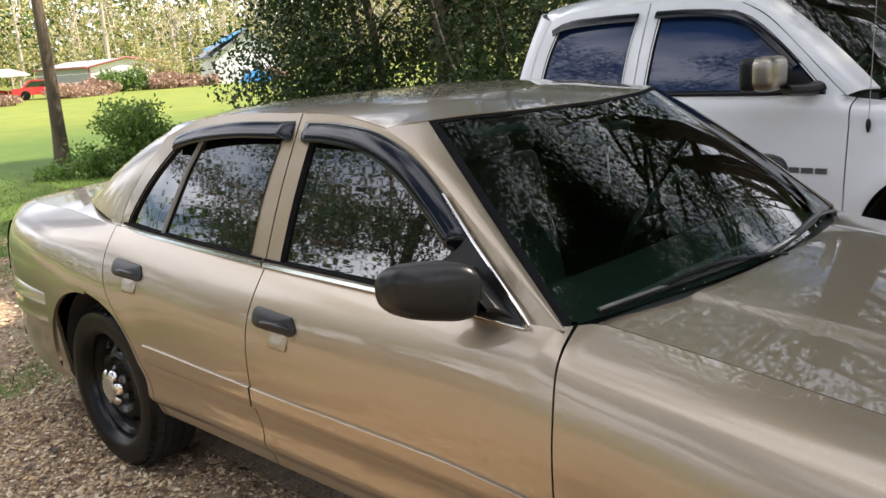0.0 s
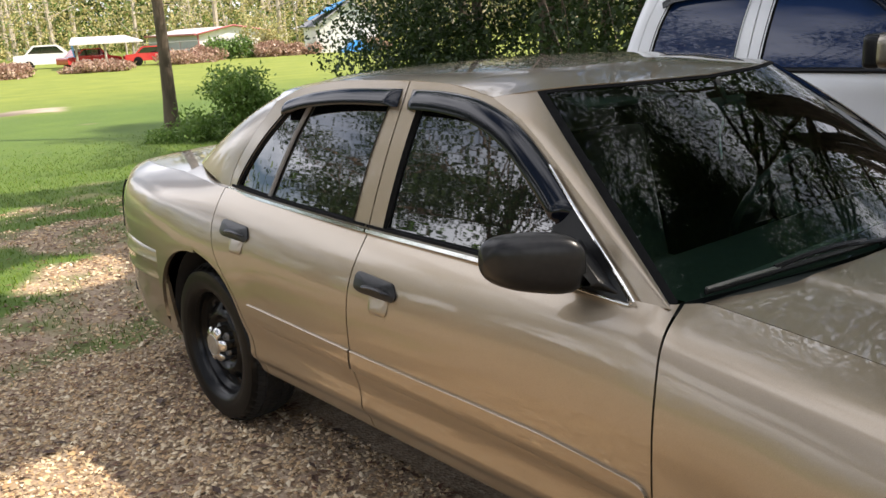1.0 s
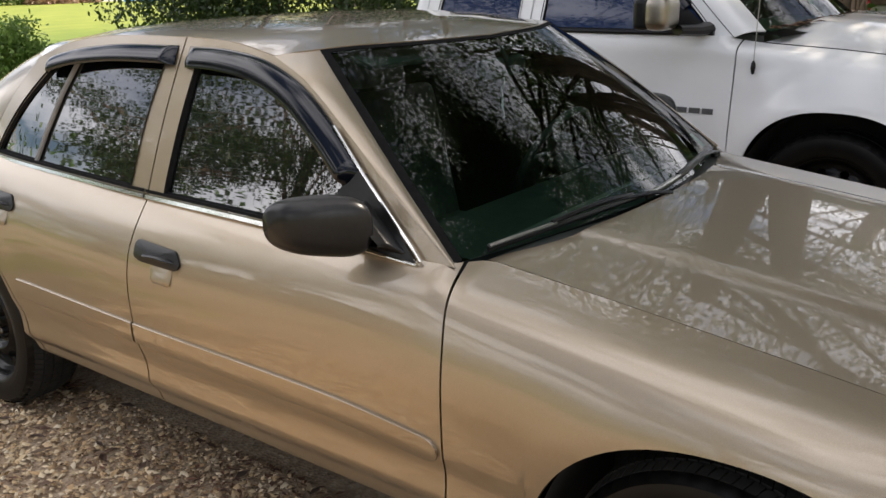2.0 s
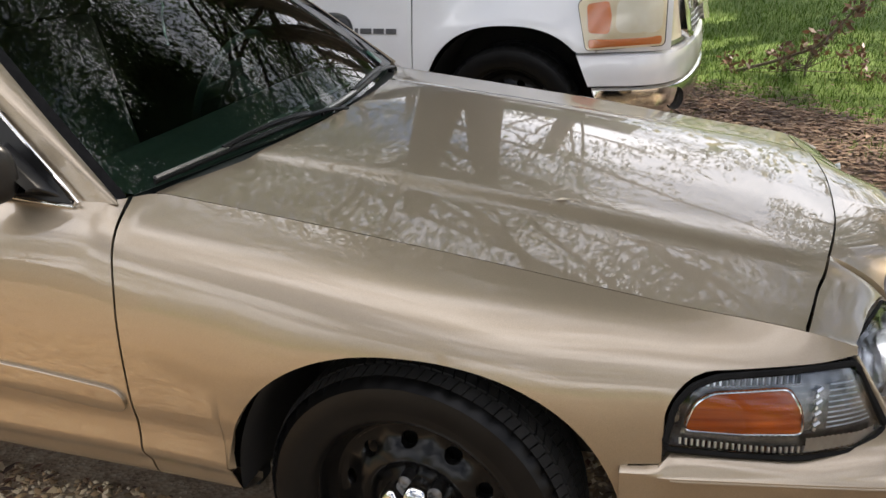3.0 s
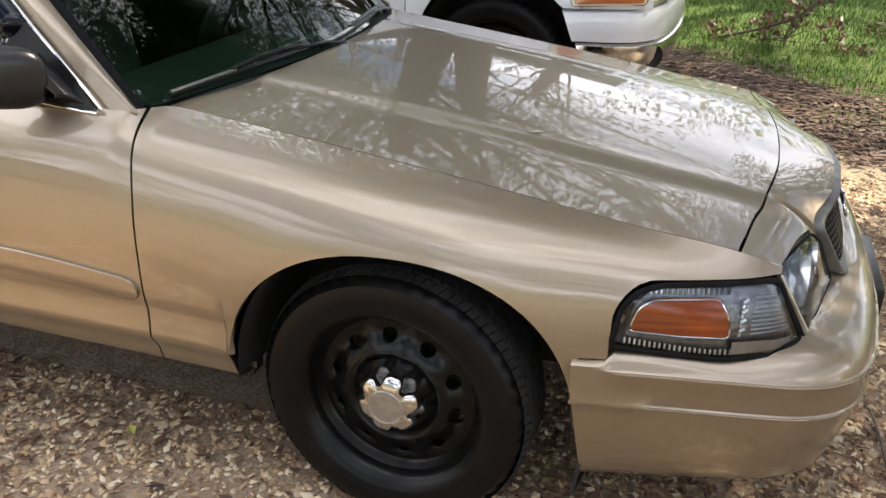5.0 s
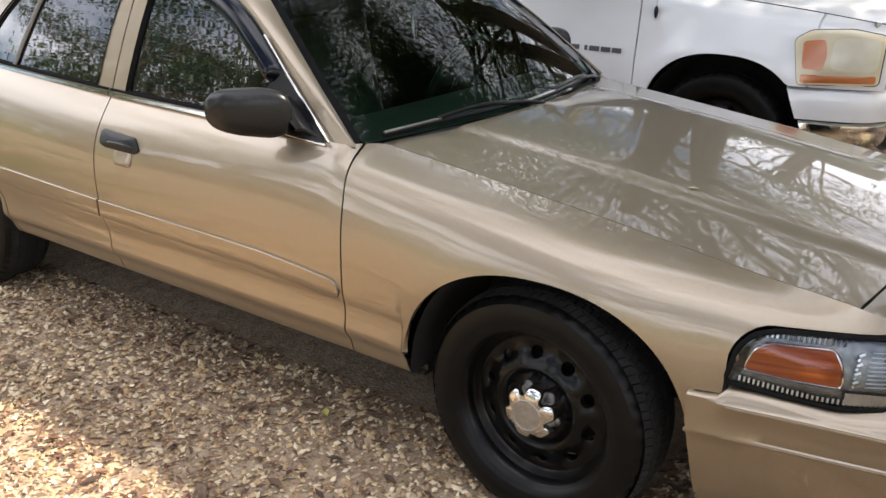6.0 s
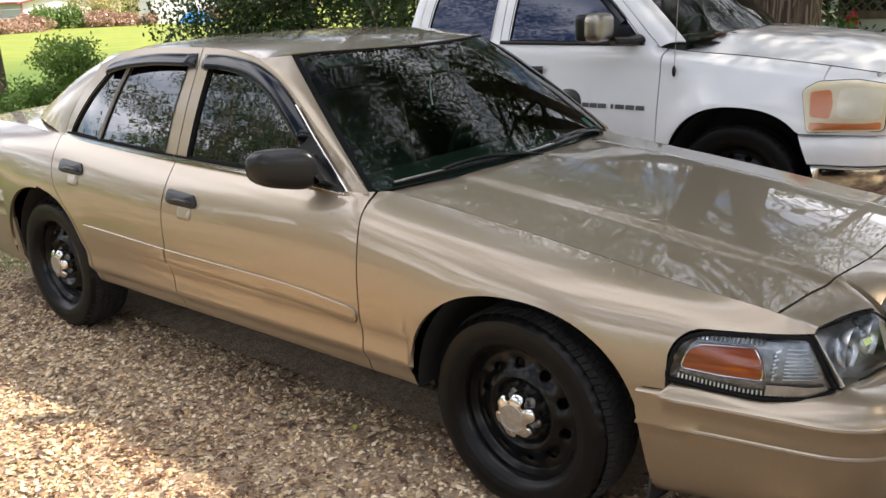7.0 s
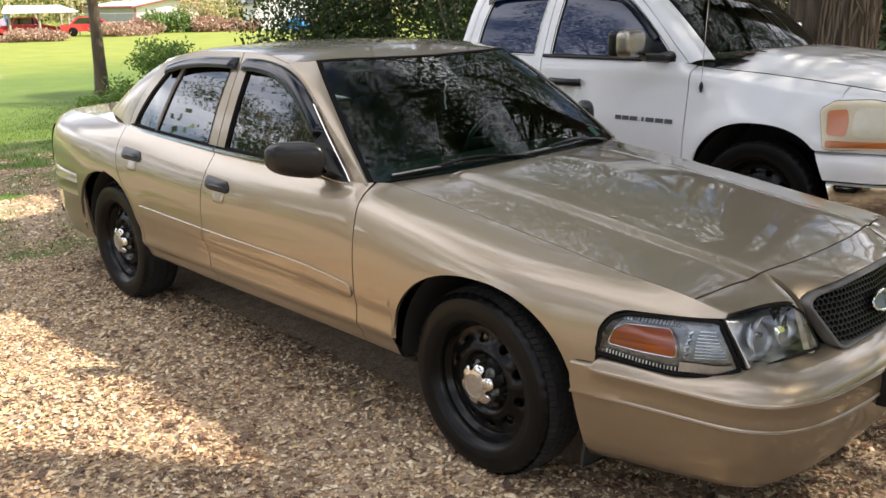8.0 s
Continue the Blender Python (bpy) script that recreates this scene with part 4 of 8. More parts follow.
# ---- lamps, grille, wheels and cabin of the sedan ----
def lamp(name, outline_, place, inset, back, parent, label, mirror, rim=0.0068):
    """A lamp: black seal, reflector bowl and clear lens; returns its top part."""
    do = mirrored if mirror else (lambda d: d)
    o = np.array(outline_)
    c = o.mean(0)
    n = len(o)
    bowl = np.array([[place(*q, 0.0) for q in o], [place(*(c + (q - c) * 0.96), -inset * 0.6) for q in o], [place(*(c + (q - c) * 0.86), -inset) for q in o]])
    walls = (bowl.reshape(-1, 3), [(r * n + a, r * n + (a + 1) % n, (r + 1) * n + (a + 1) % n, (r + 1) * n + a) for r in range(2) for a in range(n)])
    floor_ = fill_patch([tuple(c + (q - c) * 0.86) for q in o], place, -inset, 6)
    top = mesh_object(name, *do(joined(walls, floor_)), back, parent, label)
    mesh_object("seal", *do(rim_strip(outline_, place, rim, 0.0)), RUBBER, top)
    mesh_object("lens", *do(facing(fill_patch(outline_, place, 0.003, 8), place(*c, 1.0) - place(*c, 0.0))), LENS, top, "clear lens")
    return top


def nose_at(y, z, lift=0.0):
    return nose(np.asarray(y, float), np.asarray(z, float), lift)


CORNER = rounded([(0.507, 0.594), (0.62, 0.584), (0.74, 0.575), (0.85, 0.574), (0.902, 0.594), (0.834, 0.731), (0.70, 0.731), (0.590, 0.728), (0.548, 0.714), (0.522, 0.680)], 0.016, 5)
AMBER_O = rounded([(0.540, 0.630), (0.640, 0.624), (0.748, 0.622), (0.742, 0.668), (0.718, 0.704), (0.585, 0.700), (0.556, 0.682)], 0.014, 5)
HEAD = rounded([(-0.694, 0.586), (-0.366, 0.590), (-0.402, 0.700), (-0.438, 0.734), (-0.56, 0.742), (-0.714, 0.738)], 0.016, 4)
for mir in (False, True):
    do = mirrored if mir else (lambda d: d)
    c = lamp("corner_light", CORNER, on_side, 0.022, SMOKE_LAMP, sedan, "smoked corner light with amber inset", mir)
    mesh_object("amber_inset", *do(joined(facing(fill_patch(AMBER_O, on_side, -0.004, 5), (0, -1, 0)), rim_strip(AMBER_O, on_side, 0.003, -0.006))), AMBER, c, "amber plastic lens")
    mesh_object("chrome_edge", *do(rim_strip(AMBER_O, on_side, 0.0025, -0.003)), CHROME, c)
    ribs = []
    for k in range(9):
        zk = 0.626 + 0.0095 * k
        ribs.append(tube([on_side(xk, zk, -0.013) for xk in np.linspace(0.790, 0.868 - 0.5 * (zk - 0.626), 6)], 0.0016, 5))
    for k in range(8):
        ribs.append(tube([on_side(0.766, 0.624 + 0.010 * k, -0.010), on_side(0.768 + 0.008 * (k % 2), 0.630 + 0.010 * k, -0.010)], 0.0040, 5))
    for k in range(34):
        xk = 0.535 + 0.0105 * k
        ribs.append(tube([on_side(xk, 0.600 - 0.11 * min(xk - 0.52, 0.18), -0.010), on_side(xk, 0.611 - 0.11 * min(xk - 0.52, 0.18), -0.012)], 0.0030, 5))
    for k in range(16):
        xk = 0.575 + 0.0105 * k
        ribs.append(tube([on_side(xk, 0.710, -0.010), on_side(xk, 0.722, -0.012)], 0.0036, 5))
    tagged(mesh_object("prism_ribs", *do(joined(*ribs)), REFLECTOR, c), "row of small clear prisms", kind="stuff")
    fx, fz = np.meshgrid(np.linspace(0.756, 0.880, 27), np.linspace(0.0, 1.0, 7), indexing="ij")
    step = (np.add.outer(np.arange(27), np.arange(7)) % 2)
    facets = on_side(fx, 0.582 + 0.10 * np.clip(fx - 0.855, 0, 1) + 0.029 * fz * (1 - np.clip(fx - 0.80, 0, 1) * 3.0), -0.009) + step[..., None] * np.array([0.0, -0.0035, 0.0])
    mesh_object("prism_facets", *do(facing((facets.reshape(-1, 3), grid_faces(27, 7)), (0, -1, 0))), REFLECTOR, c, "bright faceted prisms")
    mesh_object("screw_boss", *do(joined(tube([on_side(0.521, 0.657, -0.010), on_side(0.521, 0.657, 0.0)], 0.010, 12), tube([on_side(0.521, 0.657, 0.0), on_side(0.521, 0.657, 0.002)], 0.005, 8))), DULL_METAL, c)
    h = lamp("headlight", HEAD, nose_at, 0.045, REFLECTOR, sedan, "clear headlight with chrome reflector", mir, 0.0045)
    bowl = lathe([(0.070, 0.0), (0.062, 0.022), (0.045, 0.040), (0.020, 0.050), (0.001, 0.052)], 32)
    for yc, zc, r in ((-0.585, 0.668, 0.92), (-0.475, 0.668, 0.82)):
        m = Matrix.Translation(Vector(nose_at(yc, zc, -0.012))) @ Matrix.Rotation(radians(90), 4, "Z") @ Matrix.Scale(r, 4)
        mesh_object("reflector_bowl", *do(moved(bowl, m)), REFLECTOR, h, "bright reflector bowl")
        mesh_object("bulb", *do(tube([nose_at(yc, zc, -0.055), nose_at(yc, zc, -0.02)], [0.010, 0.007], 10)), CHROME, h)
    mesh_object("turn_divider", *do(tube([nose_at(-0.690, 0.598, 0.004), nose_at(-0.703, 0.730, 0.004)], 0.010, 8, flat=0.5)), DULL_METAL, h)

# Grille: rounded frame, honeycomb, oval badge left plain.
GRILLE_O = rounded([(-0.300, 0.570), (0.300, 0.570), (0.388, 0.728), (0.340, 0.752), (0.20, 0.770), (0.0, 0.779), (-0.20, 0.770), (-0.340, 0.752), (-0.388, 0.728)], 0.03, 5)
GRILLE_GREY = varied("grille_plastic", (0.075, 0.072, 0.068), (0.11, 0.105, 0.10), 25, rough=0.38)
g_o = np.array(GRILLE_O)
g_c = np.array([0.0, 0.668])
g_n = len(g_o)
rows = [(1.0, -0.03), (1.0, 0.010), (0.985, 0.016), (0.94, 0.016), (0.905, 0.010), (0.895, 0.0), (0.89, -0.03)]
ringp = np.array([[nose_at(*(g_c + (q - g_c) * np.array([k + (1 - k) * 0.45, k])), l) for q in g_o] for k, l in rows])
grille = mesh_object("grille", *facing((ringp.reshape(-1, 3), [(r * g_n + a, r * g_n + (a + 1) % g_n, (r + 1) * g_n + (a + 1) % g_n, (r + 1) * g_n + a) for r in range(len(rows) - 1) for a in range(g_n)]), (1, 0, 0)),
                     GRILLE_GREY, sedan, "dark grey grille frame with black honeycomb")
inner = [tuple(g_c + (q - g_c) * np.array([0.94, 0.89])) for q in g_o]
mesh_object("grille_back", *facing(fill_patch(inner, nose_at, -0.045, 4), (1, 0, 0)), DARK, grille)


def inside(pt, poly):
    x, y = pt
    hit = False
    for (x1, y1), (x2, y2) in zip(poly, poly[1:] + poly[:1]):
        if (y1 > y) != (y2 > y) and x < (x2 - x1) * (y - y1) / (y2 - y1) + x1:
            hit = not hit
    return hit


cells = []
R = 0.0118
for r in range(16):
    for q in range(-22, 23):
        c = np.array([(q + 0.5 * (r % 2)) * R * 1.732, 0.575 + r * R * 1.5])
        if inside(c, inner):
            for k in range(3):
                a0, a1 = radians(30 + 60 * k), radians(90 + 60 * k)
                p0, p1 = c + R * np.array([math.cos(a0), math.sin(a0)]), c + R * np.array([math.cos(a1), math.sin(a1)])
                t_ = (p1 - p0) / np.linalg.norm(p1 - p0)
                s_ = np.array([-t_[1], t_[0]]) * 0.0016
                cells.append((np.array([nose_at(*(p0 - s_), -0.008), nose_at(*(p1 - s_), -0.008), nose_at(*(p1 + s_), -0.008), nose_at(*(p0 + s_), -0.008),
                                        nose_at(*(p0 - s_), -0.03), nose_at(*(p1 - s_), -0.03), nose_at(*(p1 + s_), -0.03), nose_at(*(p0 + s_), -0.03)]),
                              [(0, 1, 2, 3), (4, 5, 1, 0), (3, 2, 6, 7)]))
mesh_object("honeycomb", *joined(*cells), BLACK_PLASTIC, grille, "black honeycomb mesh")
oval = [(0.072 * math.cos(a), 0.668 + 0.030 * math.sin(a)) for a in np.linspace(0, 2 * math.pi, 40, endpoint=False)]
badge = mesh_object("badge", *facing(fill_patch(oval, nose_at, 0.012, 5), (1, 0, 0)), material("badge_blue", (0.05, 0.08, 0.16), 0.25, Coat_Weight=1.0), grille, "plain dark blue oval badge")
mesh_object("badge_rim", *tube([nose_at(a, b, 0.010) for a, b in oval], 0.005, 8, closed=True), CHROME, badge)
mesh_object("plate_bracket", *box(1.128, 0, 0.44, 0.05, 0.40, 0.13, 0.012), BLACK_PLASTIC, bumper, "dark plate bracket")

# Wheels.
NUT_STEEL = varied("dull_steel", (0.20, 0.195, 0.19), (0.10, 0.095, 0.09), 60, rough=0.4, metal=1.0)
TYRE_P = [(0.226, 0.080), (0.240, 0.104), (0.272, 0.115), (0.306, 0.111), (0.322, 0.100), (0.3315, 0.084), (0.3345, 0.056), (0.3350, 0.034), (0.327, 0.033), (0.327, 0.026), (0.3355, 0.025),
          (0.3355, -0.025), (0.327, -0.026), (0.327, -0.033), (0.3350, -0.034), (0.3345, -0.056), (0.3315, -0.084), (0.322, -0.100), (0.315, -0.1055), (0.312, -0.1095), (0.300, -0.1125), (0.272, -0.1165),
          (0.268, -0.1150), (0.254, -0.1130), (0.243, -0.109), (0.234, -0.099), (0.226, -0.088)]
tyre_data = lathe([(r + 0.007 * (r > 0.29), y) for r, y in TYRE_P], 168, lambda a, k: 0.984 if k in (4, 5, 15, 16, 17) and int(round(a / (2 * math.pi / 168))) % 4 == 0 else 1.0)
rim_data = lathe([(0.213, 0.085), (0.200, 0.08), (0.198, -0.02), (0.203, -0.070), (0.211, -0.086), (0.217, -0.094), (0.221, -0.096), (0.2225, -0.092), (0.219, -0.088), (0.214, -0.080), (0.204, -0.066), (0.196, -0.048), (0.190, -0.040), (0.184, -0.040)], 96)
SECT = 10
disc_v, disc_f = [], []
disc_y = lambda r: -0.040 - 0.030 * math.exp(-((r - 0.120) / 0.030) ** 2) if r > 0.12 else -0.070 + 0.030 * (1 - math.exp(-((0.12 - r) / 0.018) ** 2))  # noqa: E731
for s_ in range(SECT):
    base = 2 * math.pi * s_ / SECT
    N = 24
    sq = []
    for k in range(N):
        t_ = k / N * 4
        sd, fr = int(t_), t_ - int(t_)
        u_, v_ = [(-1 + 2 * fr, -1), (1, -1 + 2 * fr), (1 - 2 * fr, 1), (-1, 1 - 2 * fr)][sd]
        sq.append((u_, v_))
    k0 = len(disc_v)
    for lvl in range(4):
        for (u_, v_) in sq:
            ang = math.atan2(v_, u_)
            if lvl == 0:
                rr, aa = 0.150 + v_ * 0.034, base + u_ * math.pi / SECT
            else:
                hr = (0.0205, 0.0175, 0.0165)[lvl - 1]
                rr = 0.153 + hr * 0.80 * math.sin(ang)
                aa = base + hr * math.cos(ang) / 0.153
            yy = disc_y(rr) + (0.0, 0.0, 0.003, 0.018)[lvl]
            disc_v.append((rr * math.cos(aa), yy, rr * math.sin(aa)))
    for lvl in range(3):
        disc_f += [(k0 + lvl * N + k, k0 + lvl * N + (k + 1) % N, k0 + (lvl + 1) * N + (k + 1) % N, k0 + (lvl + 1) * N + k) for k in range(N)]
disc = joined(welded((np.array(disc_v), disc_f)), lathe([(0.116, disc_y(0.1161)), (0.108, -0.066), (0.099, -0.050), (0.092, -0.042), (0.080, -0.040), (0.001, -0.040)], 80))
cap_wave = lambda a, k: 1 - (0.0, 0.0, 0.16, 0.29, 0.33, 0.33, 0.30)[k] * (0.5 + 0.5 * math.cos(6 * a)) ** 3.2  # noqa: E731
cap_data = lathe([(0.001, -0.1165), (0.038, -0.1165), (0.066, -0.113), (0.079, -0.104), (0.083, -0.090), (0.083, -0.066), (0.080, -0.040)], 96, cap_wave)
lugs = [moved(lathe([(0.001, -0.080), (0.009, -0.079), (0.0155, -0.073), (0.0155, -0.040)], 14), Matrix.Translation((0.071 * math.cos(2 * math.pi * k / 6), 0, 0.071 * math.sin(2 * math.pi * k / 6)))) for k in range(6)]
cap_ring = tube([(0.044 * math.cos(a), -0.1168, 0.044 * math.sin(a)) for a in np.linspace(0, 2 * math.pi, 40, endpoint=False)], 0.0016, 6, closed=True)
blocks = []
for rib, (ya, yb) in enumerate(((-0.092, -0.062), (-0.056, -0.024), (-0.018, 0.018), (0.024, 0.056), (0.062, 0.092))):
    for k in range(88):
        a0 = 2 * math.pi * (k + 0.3 * (rib % 2)) / 88
        a1, sk = a0 + 2 * math.pi / 88 * 0.86, 0.022 * (1 if rib % 2 else -1)
        r0, r1 = (0.3385, 0.3345) if rib in (0, 4) else (0.3405, 0.3405)
        ri = 0.330
        ra, rb = (r1 - 0.004, r0) if rib == 0 else ((r0, r1 - 0.004) if rib == 4 else (r0, r1))
        P = [(r * math.cos(a), y_, r * math.sin(a)) for r, y_, a in ((ra, ya, a0), (rb, yb, a0 + sk), (rb, yb, a1 + sk), (ra, ya, a1), (ri, ya, a0), (ri, yb, a0 + sk), (ri, yb, a1 + sk), (ri, ya, a1))]
        blocks.append((np.array(P), [(0, 1, 2, 3), (0, 4, 5, 1), (1, 5, 6, 2), (2, 6, 7, 3), (3, 7, 4, 0)]))
tread_data = joined(*blocks)
tread_data = (np.asarray(tread_data[0]) * (1.031, 1.0, 1.031), tread_data[1])
CAP_FACE = varied("worn_cap_face", (0.42, 0.41, 0.38), (0.60, 0.58, 0.54), 60, rough=0.38, metal=0.9)


def put_wheel(x, y, turn, spin):
    flip = y > 0
    m = Matrix.Translation((x, y, 0.330 if x > -1 else 0.336)) @ Matrix.Rotation(radians(turn), 4, "Z") @ Matrix.Rotation(radians(spin), 4, "Y")
    fix = lambda d: moved(mirrored(d) if flip else d, m)  # noqa: E731
    big = lambda d: (np.asarray(d[0]) * (1.068, 1.0, 1.068), d[1])  # noqa: E731
    rim = mesh_object("wheel", *fix(big(rim_data)), BLACK_STEEL, sedan, "black steel wheel with chrome centre cap")
    mesh_object("wheel_disc", *fix(big(disc)), BLACK_STEEL, rim, "black disc with ten holes", sharp=50)
    mesh_object("tyre", *fix(tyre_data), TYRE, rim, "black rubber tyre", sharp=30)
    mesh_object("tread", *fix(tread_data), TREAD, rim, "dusty grey tyre tread", sharp=20)
    mesh_object("centre_cap", *fix(cap_data), CHROME, rim, "scalloped chrome centre cap", sharp=50)
    for one in lugs:
        mesh_object("lug_nut", *fix(one), NUT_STEEL, rim)
    mesh_object("cap_face", *fix(joined(cap_ring, (np.array([(0.042 * math.cos(a), -0.1172, 0.042 * math.sin(a)) for a in np.linspace(0, 2 * math.pi, 30, endpoint=False)]), [tuple(range(30))]))), CAP_FACE, rim)
    mesh_object("brake_disc", *fix(lathe([(0.165, 0.02), (0.165, 0.0), (0.001, 0.0)], 40)), DULL_METAL, rim)


for x_, y_, t_, sp in ((0.003, -0.805, -2.0, 12), (0.003, 0.805, -2.0, 40), (-2.914, -0.805, 0, 25), (-2.914, 0.805, 0, 0)):
    put_wheel(x_, y_, t_, sp)

# Wheel housings, floor pan, firewall: dark and closed.
for wx, r in zip(WHEEL_X, ARCH_R):
    a = np.linspace(-0.06, math.pi + 0.06, 40)
    well = np.array([[(wx + (r + 0.012) * math.cos(t_), -y_, ARCH_Z + (r + 0.012) * math.sin(t_)) for y_ in np.linspace(0.905, 0.50, 6)] for t_ in a])
    cap = joined((well.reshape(-1, 3), grid_faces(40, 6)), (np.array([(wx + (r + 0.012) * math.cos(t_), -0.50, ARCH_Z + (r + 0.012) * math.sin(t_)) for t_ in a]), [tuple(range(40))]))
    for d in (cap, mirrored(cap)):
        mesh_object("wheel_housing", *d, DARK, sedan)
for sgn in (-1, 1):
    shield = np.array([[(0.452 + 0.05 * b_ + 0.02 * math.sin(3 * c_), sgn * (0.885 - 0.42 * c_), 0.17 + 0.42 * b_) for b_ in np.linspace(0, 1, 6)] for c_ in np.linspace(0, 1, 8)])
    mesh_object("splash_shield", *sheet(shield, centre=(0.9, 0, 0.4), along_x=False, lip=0.01), DARK, sedan)
mesh_object("floor_pan", *joined(box(-1.42, 0, 0.300, 1.98, 1.56, 0.05, 0.01), box(-3.75, 0, 0.32, 0.85, 1.50, 0.05), box(0.72, 0, 0.26, 0.50, 1.30, 0.05), box(-1.42, 0, 0.30, 4.2, 0.98, 0.05)), DARK, sedan)
mesh_object("firewall", *box(-0.50, 0, 0.60, 0.04, 1.5, 0.60), DARK, sedan)
mesh_object("engine_block", *box(0.30, 0, 0.62, 1.2, 0.98, 0.20), DARK, sedan)
mesh_object("rear_bulkhead", *box(-3.45, 0, 0.70, 0.04, 1.4, 0.60), DARK, sedan)
mesh_object("radiator_support", *(box(0.78, 0, 0.62, 0.03, 1.3, 0.26)), DARK, sedan)

# Cowl, wipers.
cw = np.linspace(-1, 1, 41)
cow = np.array([[(-0.676 + 0.163 * (1 - abs(k) ** 1.75) + d, k * 0.815, 0.956 + 0.016 * (1 - k * k) - h_) for d, h_ in ((-0.02, 0.000), (0.0, 0.014), (0.03, 0.038), (0.06, 0.050))] for k in cw])
mesh_object("cowl_panel", *sheet(cow, lip=0.0), BLACK_PLASTIC, sedan, "black plastic cowl panel")


def on_wind(k, t_, lift):
    """A point over the windshield: k across (-1 to 1), t_ up from its foot."""
    i = (k + 1) / 2 * 60
    i0 = int(min(59, max(0, math.floor(i))))
    p = wind[i0] * (1 - (i - i0)) + wind[i0 + 1] * (i - i0)
    j = min(28.999, max(0, t_ * 29))
    j0 = int(j)
    return p[j0] * (1 - (j - j0)) + p[j0 + 1] * (j - j0) + np.array([0.55, 0, 0.83]) * lift


def wiper(k0, k1, kp):
    """A wiper parked at the foot of the glass: blade from k0 to k1, arm from the pivot kp."""
    f = lambda s: k0 + (k1 - k0) * s  # noqa: E731
    h_ = lambda s: 0.010 + 0.030 * s * (1 - s) + 0.012 * s  # noqa: E731
    blade = tube([on_wind(f(s), h_(s), 0.007) for s in np.linspace(0, 1, 16)], 0.0050, 6, flat=1.6)
    spine = tube([on_wind(f(s), h_(s) + 0.004, 0.015) for s in np.linspace(0.0, 0.36, 8)], 0.0065, 6, flat=0.7)
    bridge = tube([on_wind(f(s), h_(s) + 0.008, 0.016 + 0.016 * math.sin(math.pi * (s - 0.34) / 0.56)) for s in np.linspace(0.34, 0.9, 12)], 0.0065, 6)
    piv = np.array(on_wind(kp, 0.0, 0.006)) + np.array([0.012, 0, 0.0])
    mid = np.array(on_wind(f(0.52), h_(0.52) + 0.012, 0.024))
    arm = tube([piv, piv * 0.8 + mid * 0.2 + np.array([0, 0, 0.008]), piv * 0.4 + mid * 0.6 + np.array([0, 0, 0.008]), mid], [0.011, 0.010, 0.007, 0.006], 8, flat=0.6)
    hub = moved(lathe([(0.001, 0.0), (0.016, 0.002), (0.018, 0.02)], 16), Matrix.Translation(Vector(piv) + Vector((0, 0, 0.004))) @ Matrix.Rotation(radians(-90), 4, "X"))
    w_ = mesh_object("wiper", *joined(arm, hub), BLACK_PLASTIC, sedan, "black wiper arm with grey blade")
    mesh_object("blade", *joined(blade, bridge), BLACK_PLASTIC, w_, "black wiper blade")
    mesh_object("blade_spine", *spine, DULL_METAL, w_, "grey metal spine")


wiper(-0.885, -0.14, -0.02)
wiper(-0.14, 0.70, 0.80)

# Cabin.
FABRIC = varied("seat_fabric", (0.13, 0.135, 0.12), (0.19, 0.19, 0.165), 35, rough=0.95, bump_s=0.2, bump_d=0.002)
DASH = varied("dash_vinyl", (0.042, 0.046, 0.041), (0.062, 0.067, 0.058), 50, rough=0.55, bump_s=0.15, bump_d=0.001)
LINING = varied("cabin_lining", (0.050, 0.052, 0.047), (0.075, 0.077, 0.070), 20, rough=0.9)
HEADLINER = varied("headliner", (0.055, 0.054, 0.050), (0.07, 0.068, 0.062), 30, rough=0.95)
dashp = np.array([[(x_ - 0.05 * abs(k) ** 3, 0.74 * k, z_ - 0.02 * abs(k) ** 4) for x_, z_ in ((-0.46, 0.955), (-0.58, 0.968), (-0.80, 0.975), (-0.92, 0.965), (-0.97, 0.93), (-0.98, 0.86), (-0.95, 0.70), (-0.88, 0.50))] for k in np.linspace(-1, 1, 31)])
dash = mesh_object("dashboard", *sheet(dashp, lip=0.0), DASH, sedan, "dark green-grey vinyl dashboard")
mesh_object("defroster_grille", *box(-0.66, 0, 0.9735, 0.022, 1.20, 0.006, 0.002), TRIM_GREY, dash)
wheel_ring = [(0.19 * math.cos(a), 0.19 * math.sin(a), 0) for a in np.linspace(0, 2 * math.pi, 48, endpoint=False)]
sw_m = Matrix.Translation((-1.10, 0.36, 0.965)) @ Matrix.Rotation(radians(-62), 4, "Y")
steer = mesh_object("steering_wheel", *moved(joined(tube(wheel_ring, 0.014, 10, closed=True), box(0, 0, 0.0, 0.17, 0.13, 0.04, 0.015), box(0, 0, -0.002, 0.06, 0.36, 0.016, 0.006)), sw_m), LINING, sedan, "dark steering wheel")
mesh_object("steering_column", *tube([(-0.92, 0.36, 0.86), (-1.08, 0.36, 0.95)], 0.045, 12), LINING, steer)


